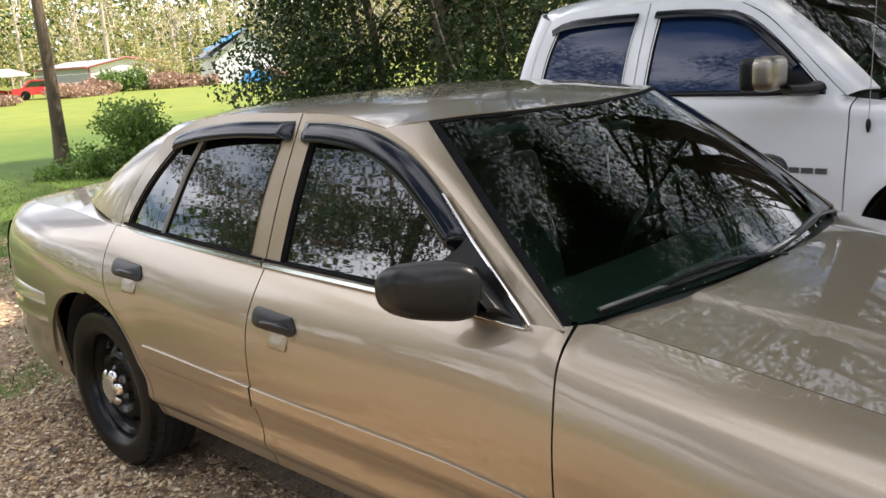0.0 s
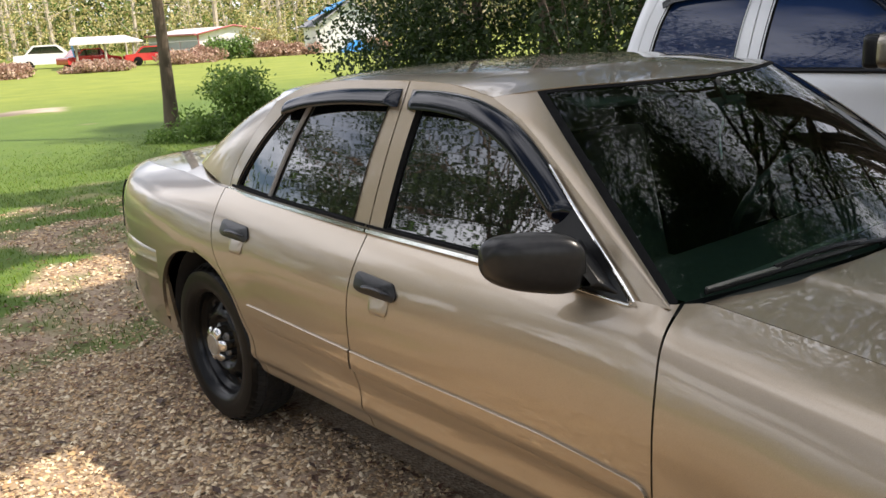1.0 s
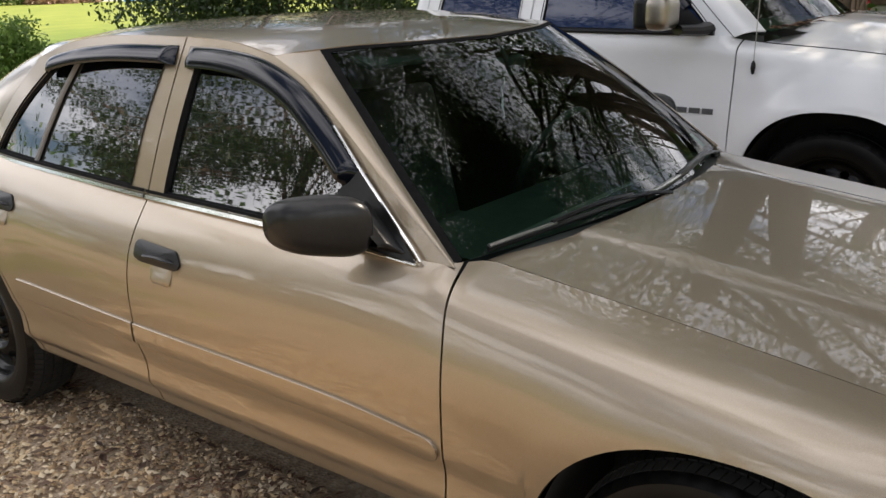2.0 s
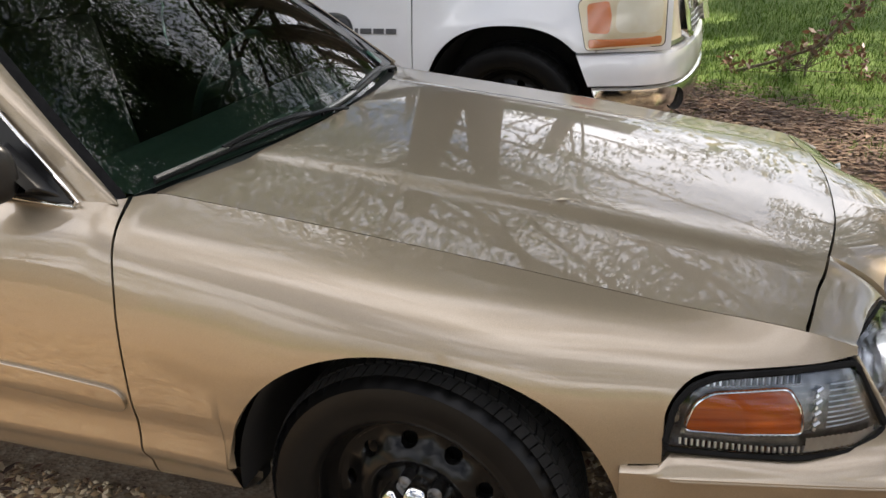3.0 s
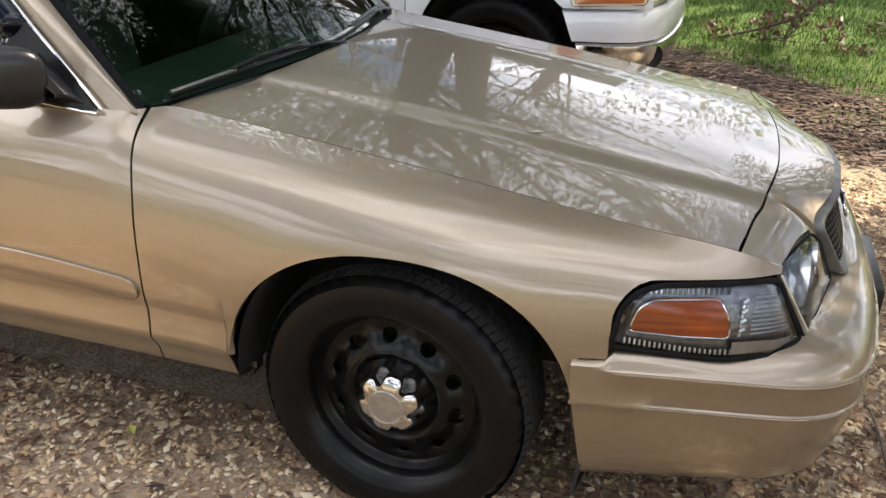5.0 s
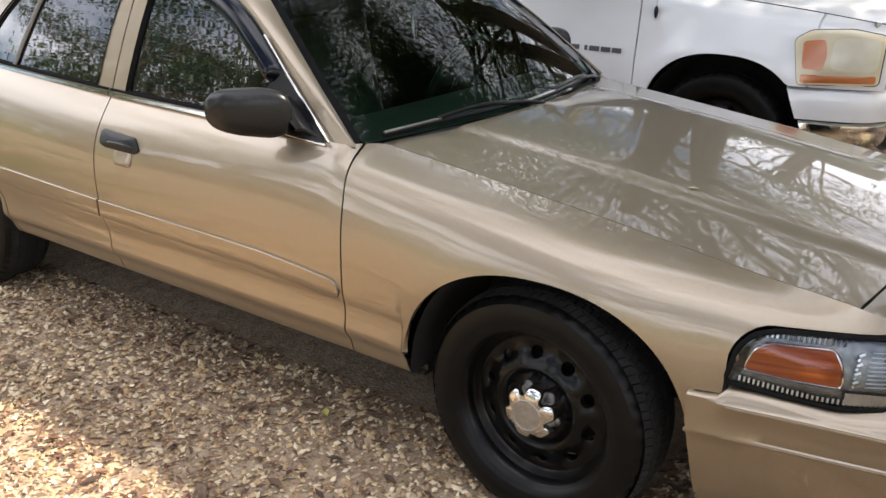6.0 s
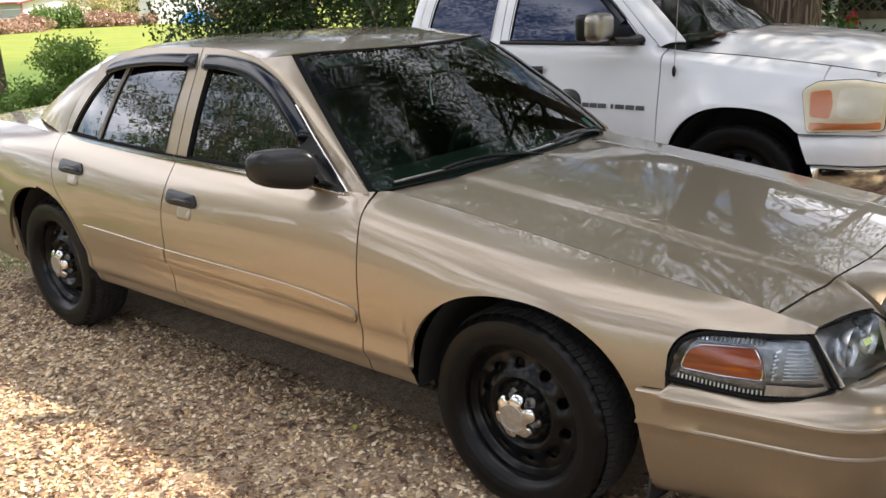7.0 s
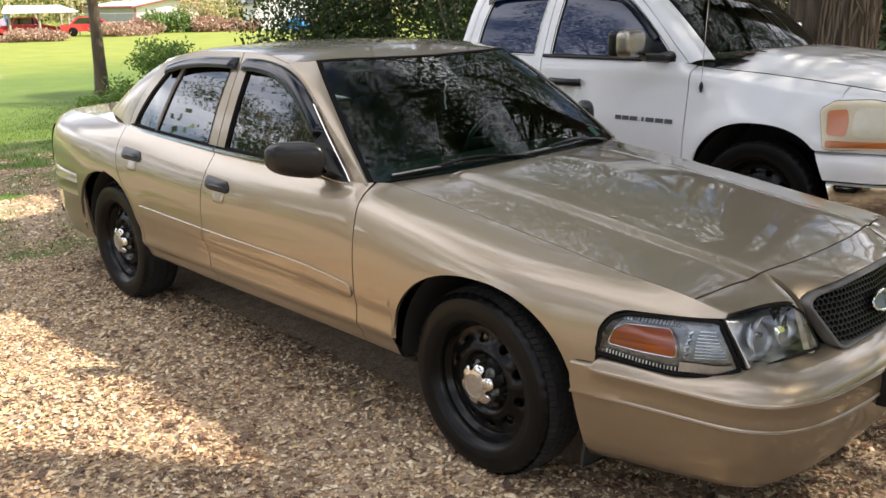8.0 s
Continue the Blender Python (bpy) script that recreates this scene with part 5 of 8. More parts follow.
def seat(x_, y_, w_):
    s_ = mesh_object("seat", *box(x_ + 0.22, y_, 0.52, 0.52, w_, 0.20, 0.06, 3), FABRIC, sedan, "grey-green cloth seat")
    back = moved(box(0, 0, 0.32, 0.16, w_, 0.66, 0.055, 3), Matrix.Translation((x_ - 0.04, y_, 0.52)) @ Matrix.Rotation(radians(-14), 4, "Y"))
    mesh_object("backrest", *back, FABRIC, s_)
    head = moved(box(0, 0, 0.75, 0.10, 0.27, 0.17, 0.04, 3), Matrix.Translation((x_ - 0.04, y_, 0.52)) @ Matrix.Rotation(radians(-14), 4, "Y"))
    mesh_object("headrest", *head, FABRIC, s_)
    for d in (-0.05, 0.05):
        mesh_object("headrest_post", *moved(tube([(0, d, 0.62), (0, d, 0.70)], 0.006, 6), Matrix.Translation((x_ - 0.04, y_, 0.52)) @ Matrix.Rotation(radians(-14), 4, "Y")), CHROME, s_)


seat(-1.72, -0.37, 0.54)
seat(-1.72, 0.37, 0.54)
mesh_object("rear_bench", *joined(box(-2.55, 0, 0.50, 0.50, 1.36, 0.22, 0.06, 3), moved(box(0, 0, 0.28, 0.16, 1.36, 0.58, 0.05, 3), Matrix.Translation((-2.86, 0, 0.50)) @ Matrix.Rotation(radians(-20), 4, "Y"))), FABRIC, sedan, "grey-green cloth rear bench")
xs_ = np.linspace(-2.75, -0.72, 40)
zl = np.linspace(0.30, 1.0, 8)
topz = np.interp(xs_, [-2.75, -2.5, -1.75, -1.36, -1.05, -0.72], [1.10, 1.33, 1.42, 1.38, 1.20, 0.99])
lin = np.array([[upper(x_, z_, -0.04) if z_ > 0.9 else (x_, -0.82, z_) for z_ in np.r_[zl, np.linspace(1.01, max(1.015, tz), 8)]] for x_, tz in zip(xs_, topz)])
for d in (sheet(lin, lip=0), mirrored(sheet(lin, lip=0))):
    mesh_object("cabin_lining", *d, LINING, sedan)
uu, ww = np.linspace(0.03, 0.97, 30)[:, None], np.linspace(-0.97, 0.97, 31)[None]
xr2 = front_x(np.abs(ww)) * (1 - uu) + back_x(np.abs(ww)) * uu
hl = roof(xr2, ww)
hl[..., 2] -= 0.03
mesh_object("headliner", *sheet(hl, lip=0), HEADLINER, sedan)
mesh_object("parcel_shelf", *box(-3.08, 0, 0.985, 0.62, 1.3, 0.03), LINING, sedan)
view = mesh_object("rearview_mirror", *joined(box(-1.085, 0, 1.315, 0.035, 0.25, 0.065, 0.018, 3), tube([(-1.06, 0, 1.33), (-1.10, 0, 1.40)], 0.008, 8)), LINING, sedan, "dark rearview mirror")
mesh_object("hanging_cord", *tube([(-1.080 + 0.004 * math.sin(9 * s), 0.004 * math.sin(14 * s), 1.29 - 0.135 * s) for s in np.linspace(0, 1, 20)], [0.003 + 0.0018 * (k % 2) for k in range(20)], 6), material("pale_beads", (0.75, 0.74, 0.70), 0.4), view, "pale bead cord hanging from the mirror")
for sgn in (-1, 1):
    mesh_object("sun_visor", *moved(box(0, 0, 0, 0.17, 0.42, 0.018, 0.008), Matrix.Translation((-1.235, sgn * 0.33, 1.385)) @ Matrix.Rotation(radians(16), 4, "Y")), HEADLINER, sedan)
mesh_object("inspection_sticker", *sheet(cut(wind, 0.900, 0.935, 0.045, 0.13) - np.array([0.002, 0, 0.004]), lip=0), material("sticker_white", (0.62, 0.80, 0.74), 0.5), windscreen, "pale green sticker behind the glass")


# ---- the ground ----
def soft_noise(x, y, s, seed=0.0):
    return np.array([noise.noise((a * s + seed, b * s - seed, seed * 1.7)) for a, b in zip(np.ravel(x), np.ravel(y))]).reshape(np.shape(x))


def height(x, y):
    """Lie of the land: level by the cars, falling gently away behind them."""
    x, y = np.asarray(x, float), np.asarray(y, float)
    d = np.maximum(-x - 9.0, 0.0)
    return -0.0095 * np.minimum(d, 45) * np.clip(d / 14.0, 0, 1)


def lawn(x, y):
    """How much grass grows at a place (0 gravel, 1 lawn)."""
    x, y = np.asarray(x, float), np.asarray(y, float)
    n = soft_noise(x, y, 0.9, 3.1) * 0.55 + soft_noise(x, y, 2.6, 7.7) * 0.45
    back = np.clip((-7.2 - x - 0.25 * y) / 3.2, -2, 0.85) - 1.6 * np.clip((-3.6 - y) / 1.0, 0, 1) * np.clip((x + 22) / 4, 0, 1)
    side_ = np.clip((-4.2 - x) / 1.2, -2, 1) * np.exp(-((y + 1.5) / 1.1) ** 2) * 0.95 - 0.12
    right_ = np.clip((y - 4.55 + 0.75 * np.clip(x - 0.7, -0.6, 0.9)) / 0.4, -3, 1) + np.clip(x / 0.4, -3, 0)
    past = np.clip((y - 5.2) / 1.0, -2, 2)
    near = np.clip((-12.0 - y) / 0.8, -2, 2)
    spots = 0.75 * np.exp(-((x - 1.75) / 0.5) ** 2 - ((y - 0.9) / 0.5) ** 2) + 0.5 * np.exp(-((x - 2.3) / 0.4) ** 2 - ((y - 0.2) / 0.4) ** 2) - 0.45
    road_ = 0.75 * np.exp(-((x + 25.5 + 0.30 * (y - 6)) / 0.9) ** 2) + np.exp(-((x + 52.0 + 0.22 * (y - 8)) / 2.2) ** 2) + 1.2 * np.exp(-((x + 43.0) / 8.0) ** 2 - ((y - 11.0 - 0.2 * (x + 41)) / 1.8) ** 2)
    return np.clip(np.maximum.reduce([back - 2.2 * road_, side_, right_, past, near, spots]) + n * (0.9 + 0.9 * np.exp(-((x + 6.6) / 2.6) ** 4)) + 0.25, 0, 1)


def litter(x, y):
    """How thick dead leaves lie."""
    x, y = np.asarray(x, float), np.asarray(y, float)
    strip = np.clip((y - 2.4 + 0.9 * np.clip((x - 1.8) / 0.6, 0, 1)) / 0.4, 0, 1) * np.clip((5.3 - 0.75 * np.clip(x - 0.7, -0.6, 0.9) - y) / 0.5, 0, 1) * np.clip((x + 0.3) / 0.5, 0, 1)
    truck_ = np.exp(-((y - 3.3) / 1.6) ** 2) * np.clip((1.2 - x) / 0.5, 0, 1) * 0.7
    return np.clip(strip + truck_ + 0.35 * soft_noise(x, y, 1.2, 11.0), 0, 1)


gx = np.r_[-420, -300, -200, -150, -115, -90, -72, np.linspace(-62, -31, 48), np.linspace(-30.5, -10, 42), np.linspace(-9.7, 5.0, 120), np.linspace(5.4, 14, 22), 18, 25, 40, 80, 160, 420]
gy = np.r_[-420, -160, -80, -40, -25, -16, np.linspace(-12, -4.2, 20), np.linspace(-4.0, 5.2, 80), np.linspace(5.5, 14, 25), np.linspace(15, 60, 46), 75, 105, 160, 260, 420]
GX, GY = np.meshgrid(gx, gy, indexing="ij")
near_ = np.exp(-np.maximum(np.hypot(GX + 2, GY) - 9, 0) / 6)
GZ = height(GX, GY) + near_ * (0.010 * soft_noise(GX, GY, 1.7, 1.0) + 0.006 * soft_noise(GX, GY, 5.0, 2.0)) - 0.012
LAWN = lawn(GX, GY)
LITTER = litter(GX, GY)
GROUND = material("earth_and_gravel", (0.2, 0.16, 0.12), 0.95)
n_, l_ = GROUND.node_tree.nodes, GROUND.node_tree.links
at1, at2, at3 = (n_.new("ShaderNodeAttribute") for _ in range(3))
at1.attribute_name, at2.attribute_name, at3.attribute_name = "lawn", "litter", "far_sun"
fine, mid_, big_ = noise_node(GROUND, 55, 3), noise_node(GROUND, 14, 6, 0.75), noise_node(GROUND, 0.7, 5)
vor = n_.new("ShaderNodeTexVoronoi")
vor.inputs["Scale"].default_value = 75
tc = n_.new("ShaderNodeTexCoord")
l_.new(tc.outputs["Object"], vor.inputs["Vector"])
stone = blend(GROUND, 0.55, ramp(GROUND, vor.outputs["Color"], [(0.1, (0.17, 0.11, 0.07)), (0.45, (0.42, 0.30, 0.19)), (0.9, (0.62, 0.52, 0.38))]), ramp(GROUND, mid_, [(0.35, (0.17, 0.11, 0.07)), (0.7, (0.52, 0.41, 0.28))]))
dirt = blend(GROUND, ramp(GROUND, big_, [(0.4, (0, 0, 0)), (0.65, (0.55, 0.55, 0.55))]), stone, (0.33, 0.225, 0.14))
grass_c = blend(GROUND, ramp(GROUND, mid_, [(0.3, (0, 0, 0)), (0.75, (1, 1, 1))]), ramp(GROUND, big_, [(0.3, (0.040, 0.092, 0.007)), (0.7, (0.090, 0.155, 0.013))]), (0.110, 0.165, 0.018))
# Far grass paler and yellower; far dirt lightened in colour for full sun.
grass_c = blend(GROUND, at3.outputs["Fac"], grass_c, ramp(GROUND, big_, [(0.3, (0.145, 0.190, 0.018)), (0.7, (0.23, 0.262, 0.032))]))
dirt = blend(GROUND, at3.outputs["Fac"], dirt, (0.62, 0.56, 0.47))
leaf_c = ramp(GROUND, fine, [(0.3, (0.040, 0.026, 0.018)), (0.7, (0.12, 0.078, 0.052))])
base = blend(GROUND, at2.outputs["Fac"], dirt, leaf_c)
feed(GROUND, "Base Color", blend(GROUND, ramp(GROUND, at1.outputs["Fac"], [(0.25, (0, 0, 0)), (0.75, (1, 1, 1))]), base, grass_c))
bump(GROUND, vor.outputs["Distance"], 0.45, 0.006)
faces = np.array(grid_faces(len(gx), len(gy)))
ground = fast_mesh("ground", np.stack([GX, GY, GZ], -1).reshape(-1, 3), faces, GROUND, "gravel drive running into mown green lawn", "ground", "structure")
# Grows with distance: weight of the sunlight painted into the far ground.
FAR_SUN = np.clip((-GX - 22.0 + 2.5 * soft_noise(GX, GY, 0.15, 5.0)) / 10.0, 0, 1)
for key, vals in (("lawn", LAWN), ("litter", LITTER), ("far_sun", FAR_SUN)):
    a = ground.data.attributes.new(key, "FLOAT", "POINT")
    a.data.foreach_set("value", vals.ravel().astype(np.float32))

rng = np.random.default_rng(5)


def ground_z(x, y):
    return height(x, y) - 0.012


def scatter(n, x0, x1, y0, y1, keep):
    x, y = rng.uniform(x0, x1, n), rng.uniform(y0, y1, n)
    k = rng.uniform(0, 1, n) < keep(x, y)
    return x[k], y[k]


chip_v = np.array([(1, 0, 0.1), (0.15, 1, 0), (-1, 0.1, 0), (-0.1, -1, 0.1), (0.1, 0.1, 1), (0, 0, -1)], float)[:5]
chip_f = np.array([(0, 1, 4), (1, 2, 4), (2, 3, 4), (3, 0, 4)])


def pebbles(name, x, y, size, label):
    n = len(x)
    sx = size * rng.uniform(0.7, 1.4, n)
    sy = size * rng.uniform(0.6, 1.0, n)
    sz = size * rng.uniform(0.35, 0.7, n)
    a = rng.uniform(0, 2 * math.pi, n)
    tilt = rng.normal(0, 0.35, n)
    v = chip_v[None] * (1 + rng.normal(0, 0.2, (n, 5, 1))) + rng.normal(0, 0.12, (n, 5, 3))
    vx, vy, vz = v[..., 0] * sx[:, None], v[..., 1] * sy[:, None], v[..., 2] * sz[:, None]
    vx, vz = vx * np.cos(tilt)[:, None] - vz * np.sin(tilt)[:, None], vx * np.sin(tilt)[:, None] + vz * np.cos(tilt)[:, None]
    ca, sa = np.cos(a)[:, None], np.sin(a)[:, None]
    p = np.stack([vx * ca - vy * sa + x[:, None], vx * sa + vy * ca + y[:, None], vz + (ground_z(x, y) + 0.012 + sz * 0.25 - 0.006)[:, None]], -1)
    f = (chip_f[None] + 5 * np.arange(n)[:, None, None]).reshape(-1, 3)
    return fast_mesh(name, p.reshape(-1, 3), f, STONE, label, "gravel", "stuff", smooth=False)


STONE = varied("gravel_stone", (0.3, 0.25, 0.2), (0.4, 0.35, 0.3), 60, rough=0.85)
random_tint(STONE, [(0.104, 0.058, 0.031), (0.5, 0.334, 0.17), (0.622, 0.47, 0.272), (0.321, 0.203, 0.103), (0.754, 0.615, 0.396), (0.198, 0.122, 0.066), (0.584, 0.389, 0.198), (0.801, 0.686, 0.487), (0.377, 0.267, 0.149), (0.16, 0.089, 0.045)])
bare = lambda x, y: np.clip(1.15 - 1.4 * lawn(x, y) - 0.45 * litter(x, y), 0.0, 1)  # noqa: E731
hidden = lambda x, y: np.where((np.abs(y) < 0.62) & (x > -4.1) & (x < 0.25), 0.0, 1.0)  # noqa: E731
x, y = scatter(135000, -4.6, 2.8, -2.6, 2.3, lambda x, y: bare(x, y) * hidden(x, y))
pebbles("gravel", x, y, rng.uniform(0.0055, 0.014, len(x)) + 0.006 * (rng.uniform(0, 1, len(x)) > 0.95), "loose pinkish brown gravel of the drive")
x, y = scatter(24000, -9.0, -4.6, -3.5, 2.5, bare)
pebbles("gravel", x, y, rng.uniform(0.008, 0.02, len(x)), "loose pinkish brown gravel with sparse grass")

LEAF_DEAD = varied("dead_leaf", (0.2, 0.1, 0.05), (0.3, 0.17, 0.08), 40, rough=0.75)
random_tint(LEAF_DEAD, [(0.050, 0.028, 0.020), (0.105, 0.056, 0.032), (0.17, 0.105, 0.062), (0.08, 0.043, 0.028), (0.25, 0.175, 0.11), (0.06, 0.036, 0.026)])

LEAF_CRUMB = varied("leaf_crumbs", (0.12, 0.06, 0.04), (0.2, 0.1, 0.06), 40, rough=0.8)
random_tint(LEAF_CRUMB, [(0.075, 0.034, 0.022), (0.13, 0.058, 0.034), (0.19, 0.088, 0.05), (0.09, 0.046, 0.03), (0.25, 0.14, 0.08), (0.06, 0.032, 0.022)])


def leaves_flat(name, x, y, size, z0, mat, label, category="leaves"):
    """Curled leaves lying about: two folded halves each."""
    n = len(x)
    a, up = rng.uniform(0, 2 * math.pi, n), rng.uniform(0.15, 0.6, n)
    l, w = size, size * rng.uniform(0.25, 0.5, n)
    base_ = np.array([[-1, 0, 0.1], [0, -1, 0.6], [1, 0, 0.2], [0, 1, 0.6], [0, 0, 0]], float)
    vx, vy, vz = base_[None, :, 0] * l[:, None], base_[None, :, 1] * w[:, None], base_[None, :, 2] * (w * up * 1.6)[:, None]
    ca, sa = np.cos(a)[:, None], np.sin(a)[:, None]
    p = np.stack([vx * ca - vy * sa + x[:, None], vx * sa + vy * ca + y[:, None], vz + z0[:, None]], -1)
    f = np.array([[0, 1, 4], [1, 2, 4], [2, 3, 4], [3, 0, 4]])
    f = (f[None] + 5 * np.arange(n)[:, None, None]).reshape(-1, 3)
    return fast_mesh(name, p.reshape(-1, 3), f, mat, label, category, "stuff", smooth=False)


x, y = scatter(30000, -3.5, 4.2, -2.4, 5.2, lambda x, y: np.clip(litter(x, y) * 1.1 - 0.12, 0.10, 0.9) * hidden(x, y) * (1 - 0.7 * lawn(x, y)))
leaves_flat("leaf_litter", x, y, rng.uniform(0.014, 0.042, len(x)), ground_z(x, y) + 0.012 + rng.uniform(0, 0.012, len(x)), LEAF_DEAD, "brown dead leaves strewn over the gravel")
x, y = scatter(34000, 0.0, 4.2, 1.6, 5.4, lambda x, y: np.clip(litter(x, y) * 1.1, 0.06, 1) * (1 - 0.8 * lawn(x, y)))
leaves_flat("leaf_litter", x, y, rng.uniform(0.016, 0.045, len(x)), ground_z(x, y) + 0.014 + rng.uniform(0, 0.02, len(x)), LEAF_DEAD, "thick brown leaf litter along the edge of the grass")
x, y = scatter(52000, -3.8, 3.6, -2.9, 1.6, lambda x, y: np.clip(0.20 + 0.20 * np.clip(x + 1.2, 0, 1.8) + 0.75 * soft_noise(x, y, 1.9, 21.0), 0.03, 0.9) * hidden(x, y) * (1 - 0.7 * lawn(x, y)))
leaves_flat("leaf_fragments", x, y, rng.uniform(0.006, 0.022, len(x)), ground_z(x, y) + 0.016 + rng.uniform(0, 0.010, len(x)), LEAF_CRUMB, "broken reddish brown leaf bits among the gravel")
x, y = scatter(12000, -9.0, -3.8, -3.4, 2.6, lambda x, y: np.clip(0.30 + 0.8 * soft_noise(x, y, 1.5, 31.0), 0.03, 0.9) * (1 - 0.6 * lawn(x, y)))
leaves_flat("leaf_fragments", x, y, rng.uniform(0.010, 0.032, len(x)), ground_z(x, y) + 0.016 + rng.uniform(0, 0.010, len(x)), LEAF_CRUMB, "broken brown leaf bits on thin grass and gravel")
x, y = np.array([-0.807]), np.array([-0.855])
YELLOW = material("yellow_leaf", (0.52, 0.50, 0.12), 0.6)
one = leaves_flat("fallen_leaf", x, y, np.array([0.028]), np.array([0.016]), YELLOW, "single yellow-green fallen leaf on the gravel", "leaf")
one["kind"] = "thing"
pale = leaves_flat("fallen_leaf", np.array([0.22]), np.array([-0.42]), np.array([0.020]), np.array([float(hood_z(np.array(0.22), np.array(-0.42))) + 0.001]), material("dry_pale_leaf", (0.55, 0.47, 0.33), 0.7), "small pale dry leaf lying on the sedan hood", "leaf")
pale["kind"] = "thing"

BLADE_LIGHT = material("mown_grass_blade", (0.1, 0.2, 0.03), 0.7, Specular_IOR_Level=0.12)
random_tint(BLADE_LIGHT, [(0.065, 0.130, 0.009), (0.090, 0.158, 0.012), (0.120, 0.185, 0.018), (0.080, 0.145, 0.011), (0.17, 0.18, 0.045)])
BLADE = material("grass_blade", (0.1, 0.2, 0.03), 0.6, Specular_IOR_Level=0.12)
random_tint(BLADE, [(0.045, 0.098, 0.008), (0.070, 0.135, 0.012), (0.100, 0.170, 0.018), (0.058, 0.115, 0.010), (0.14, 0.165, 0.04)])


def grass(name, x, y, h, label, mat=None):
    n = len(x)
    a = rng.uniform(0, 2 * math.pi, n)
    w = rng.uniform(0.0015, 0.0032, n) * (1 + h * 8)
    lean = rng.uniform(0.4, 1.7, n) * h
    d = np.stack([np.cos(a), np.sin(a), 0 * a], -1)
    s = np.stack([-np.sin(a), np.cos(a), 0 * a], -1)
    c = np.stack([x, y, ground_z(x, y) + 0.004], -1)
    up = np.array([0, 0, 1.0])
    p = np.stack([c - s * w[:, None], c + s * w[:, None], c + d * (lean * 0.3)[:, None] + up * (h * 0.6)[:, None] + s * (w * 0.7)[:, None],
                  c + d * lean[:, None] + up * h[:, None], c + d * (lean * 0.3)[:, None] + up * (h * 0.6)[:, None] - s * (w * 0.7)[:, None]], 1)
    q = np.array([[0, 1, 2], [0, 2, 4], [4, 2, 3]])
    f = (q[None] + 5 * np.arange(n)[:, None, None]).reshape(-1, 3)
    return fast_mesh(name, p.reshape(-1, 3), f, mat or BLADE, label, "grass", "stuff", smooth=False)


x, y = scatter(110000, -15.5, -4.0, -3.6, 4.5, lambda x, y: np.clip(lawn(x, y) * 1.1 - 0.2, 0, 1) * np.clip(1.25 + (x + 4) / 14, 0.3, 1) * np.clip((x + 15.5) / 5.0, 0, 1))
grass("lawn_grass", x, y, rng.uniform(0.012, 0.042, len(x)), "short green lawn grass behind the sedan", BLADE_LIGHT)
x, y = scatter(105000, 0.0, 9.0, 3.2, 13.5, lambda x, y: np.clip(lawn(x, y) * 1.1 - 0.2, 0, 1) * np.clip(1.2 - (y - 3) / 14, 0.3, 1))
grass("lawn_grass", x, y, rng.uniform(0.025, 0.075, len(x)), "green lawn grass beside the drive")
x, y = scatter(9000, 0.9, 3.2, -1.2, 2.2, lambda x, y: np.clip(lawn(x, y) - 0.25, 0, 1))
grass("lawn_grass", x, y, rng.uniform(0.015, 0.045, len(x)), "sparse grass growing through the gravel")


# ---- plants ----
BARK = varied("grey_brown_bark", (0.10, 0.075, 0.055), (0.22, 0.17, 0.13), 9, rough=0.95, bump_s=0.9, bump_d=0.03, stretch=(1, 1, 0.18))
POLE_BARK = varied("dark_grey_bark", (0.085, 0.064, 0.044), (0.175, 0.135, 0.095), 9, rough=0.95, bump_s=0.9, bump_d=0.03, stretch=(1, 1, 0.18))
RED_BARK = varied("shreddy_red_bark", (0.055, 0.042, 0.032), (0.19, 0.145, 0.105), 14, rough=0.95, bump_s=1.0, bump_d=0.04, stretch=(1, 1, 0.10))
SHRED_BARK = varied("loose_bark_strips", (0.085, 0.062, 0.045), (0.36, 0.265, 0.185), 9, rough=0.95, bump_s=0.8, bump_d=0.02, stretch=(1, 1, 0.1))
PALE_BARK = varied("pale_bark", (0.34, 0.29, 0.22), (0.52, 0.46, 0.38), 4, rough=0.95, bump_s=0.5, bump_d=0.03, stretch=(1, 1, 0.3))


def foliage_material(name, colours, rough=0.45, thin=0.25):
    m = material(name, colours[0], rough)
    random_tint(m, colours)
    b = m.node_tree.nodes["Principled BSDF"]
    t, x = m.node_tree.nodes.new("ShaderNodeBsdfTranslucent"), m.node_tree.nodes.new("ShaderNodeMixShader")
    m.node_tree.links.new(b.inputs["Base Color"].links[0].from_socket, t.inputs["Color"])
    x.inputs["Fac"].default_value = thin
    m.node_tree.links.new(b.outputs["BSDF"], x.inputs[1])
    m.node_tree.links.new(t.outputs["BSDF"], x.inputs[2])
    m.node_tree.links.new(x.outputs["Shader"], m.node_tree.nodes["Material Output"].inputs["Surface"])
    return m


DARK_GREEN = foliage_material("dark_green_leaves", [(0.020, 0.042, 0.010), (0.034, 0.064, 0.015), (0.056, 0.092, 0.024), (0.026, 0.050, 0.013)])
MID_GREEN = foliage_material("green_leaves", [(0.06, 0.12, 0.022), (0.10, 0.18, 0.03), (0.15, 0.23, 0.05), (0.08, 0.15, 0.03)])
AUTUMN = foliage_material("autumn_leaves", [(0.36, 0.34, 0.12), (0.50, 0.42, 0.17), (0.32, 0.35, 0.12), (0.58, 0.49, 0.24), (0.28, 0.29, 0.11), (0.46, 0.36, 0.16)])
CANOPY = foliage_material("sunlit_canopy_leaves", [(0.040, 0.080, 0.016), (0.070, 0.120, 0.026), (0.105, 0.155, 0.040), (0.052, 0.095, 0.020)], 0.4, 0.45)
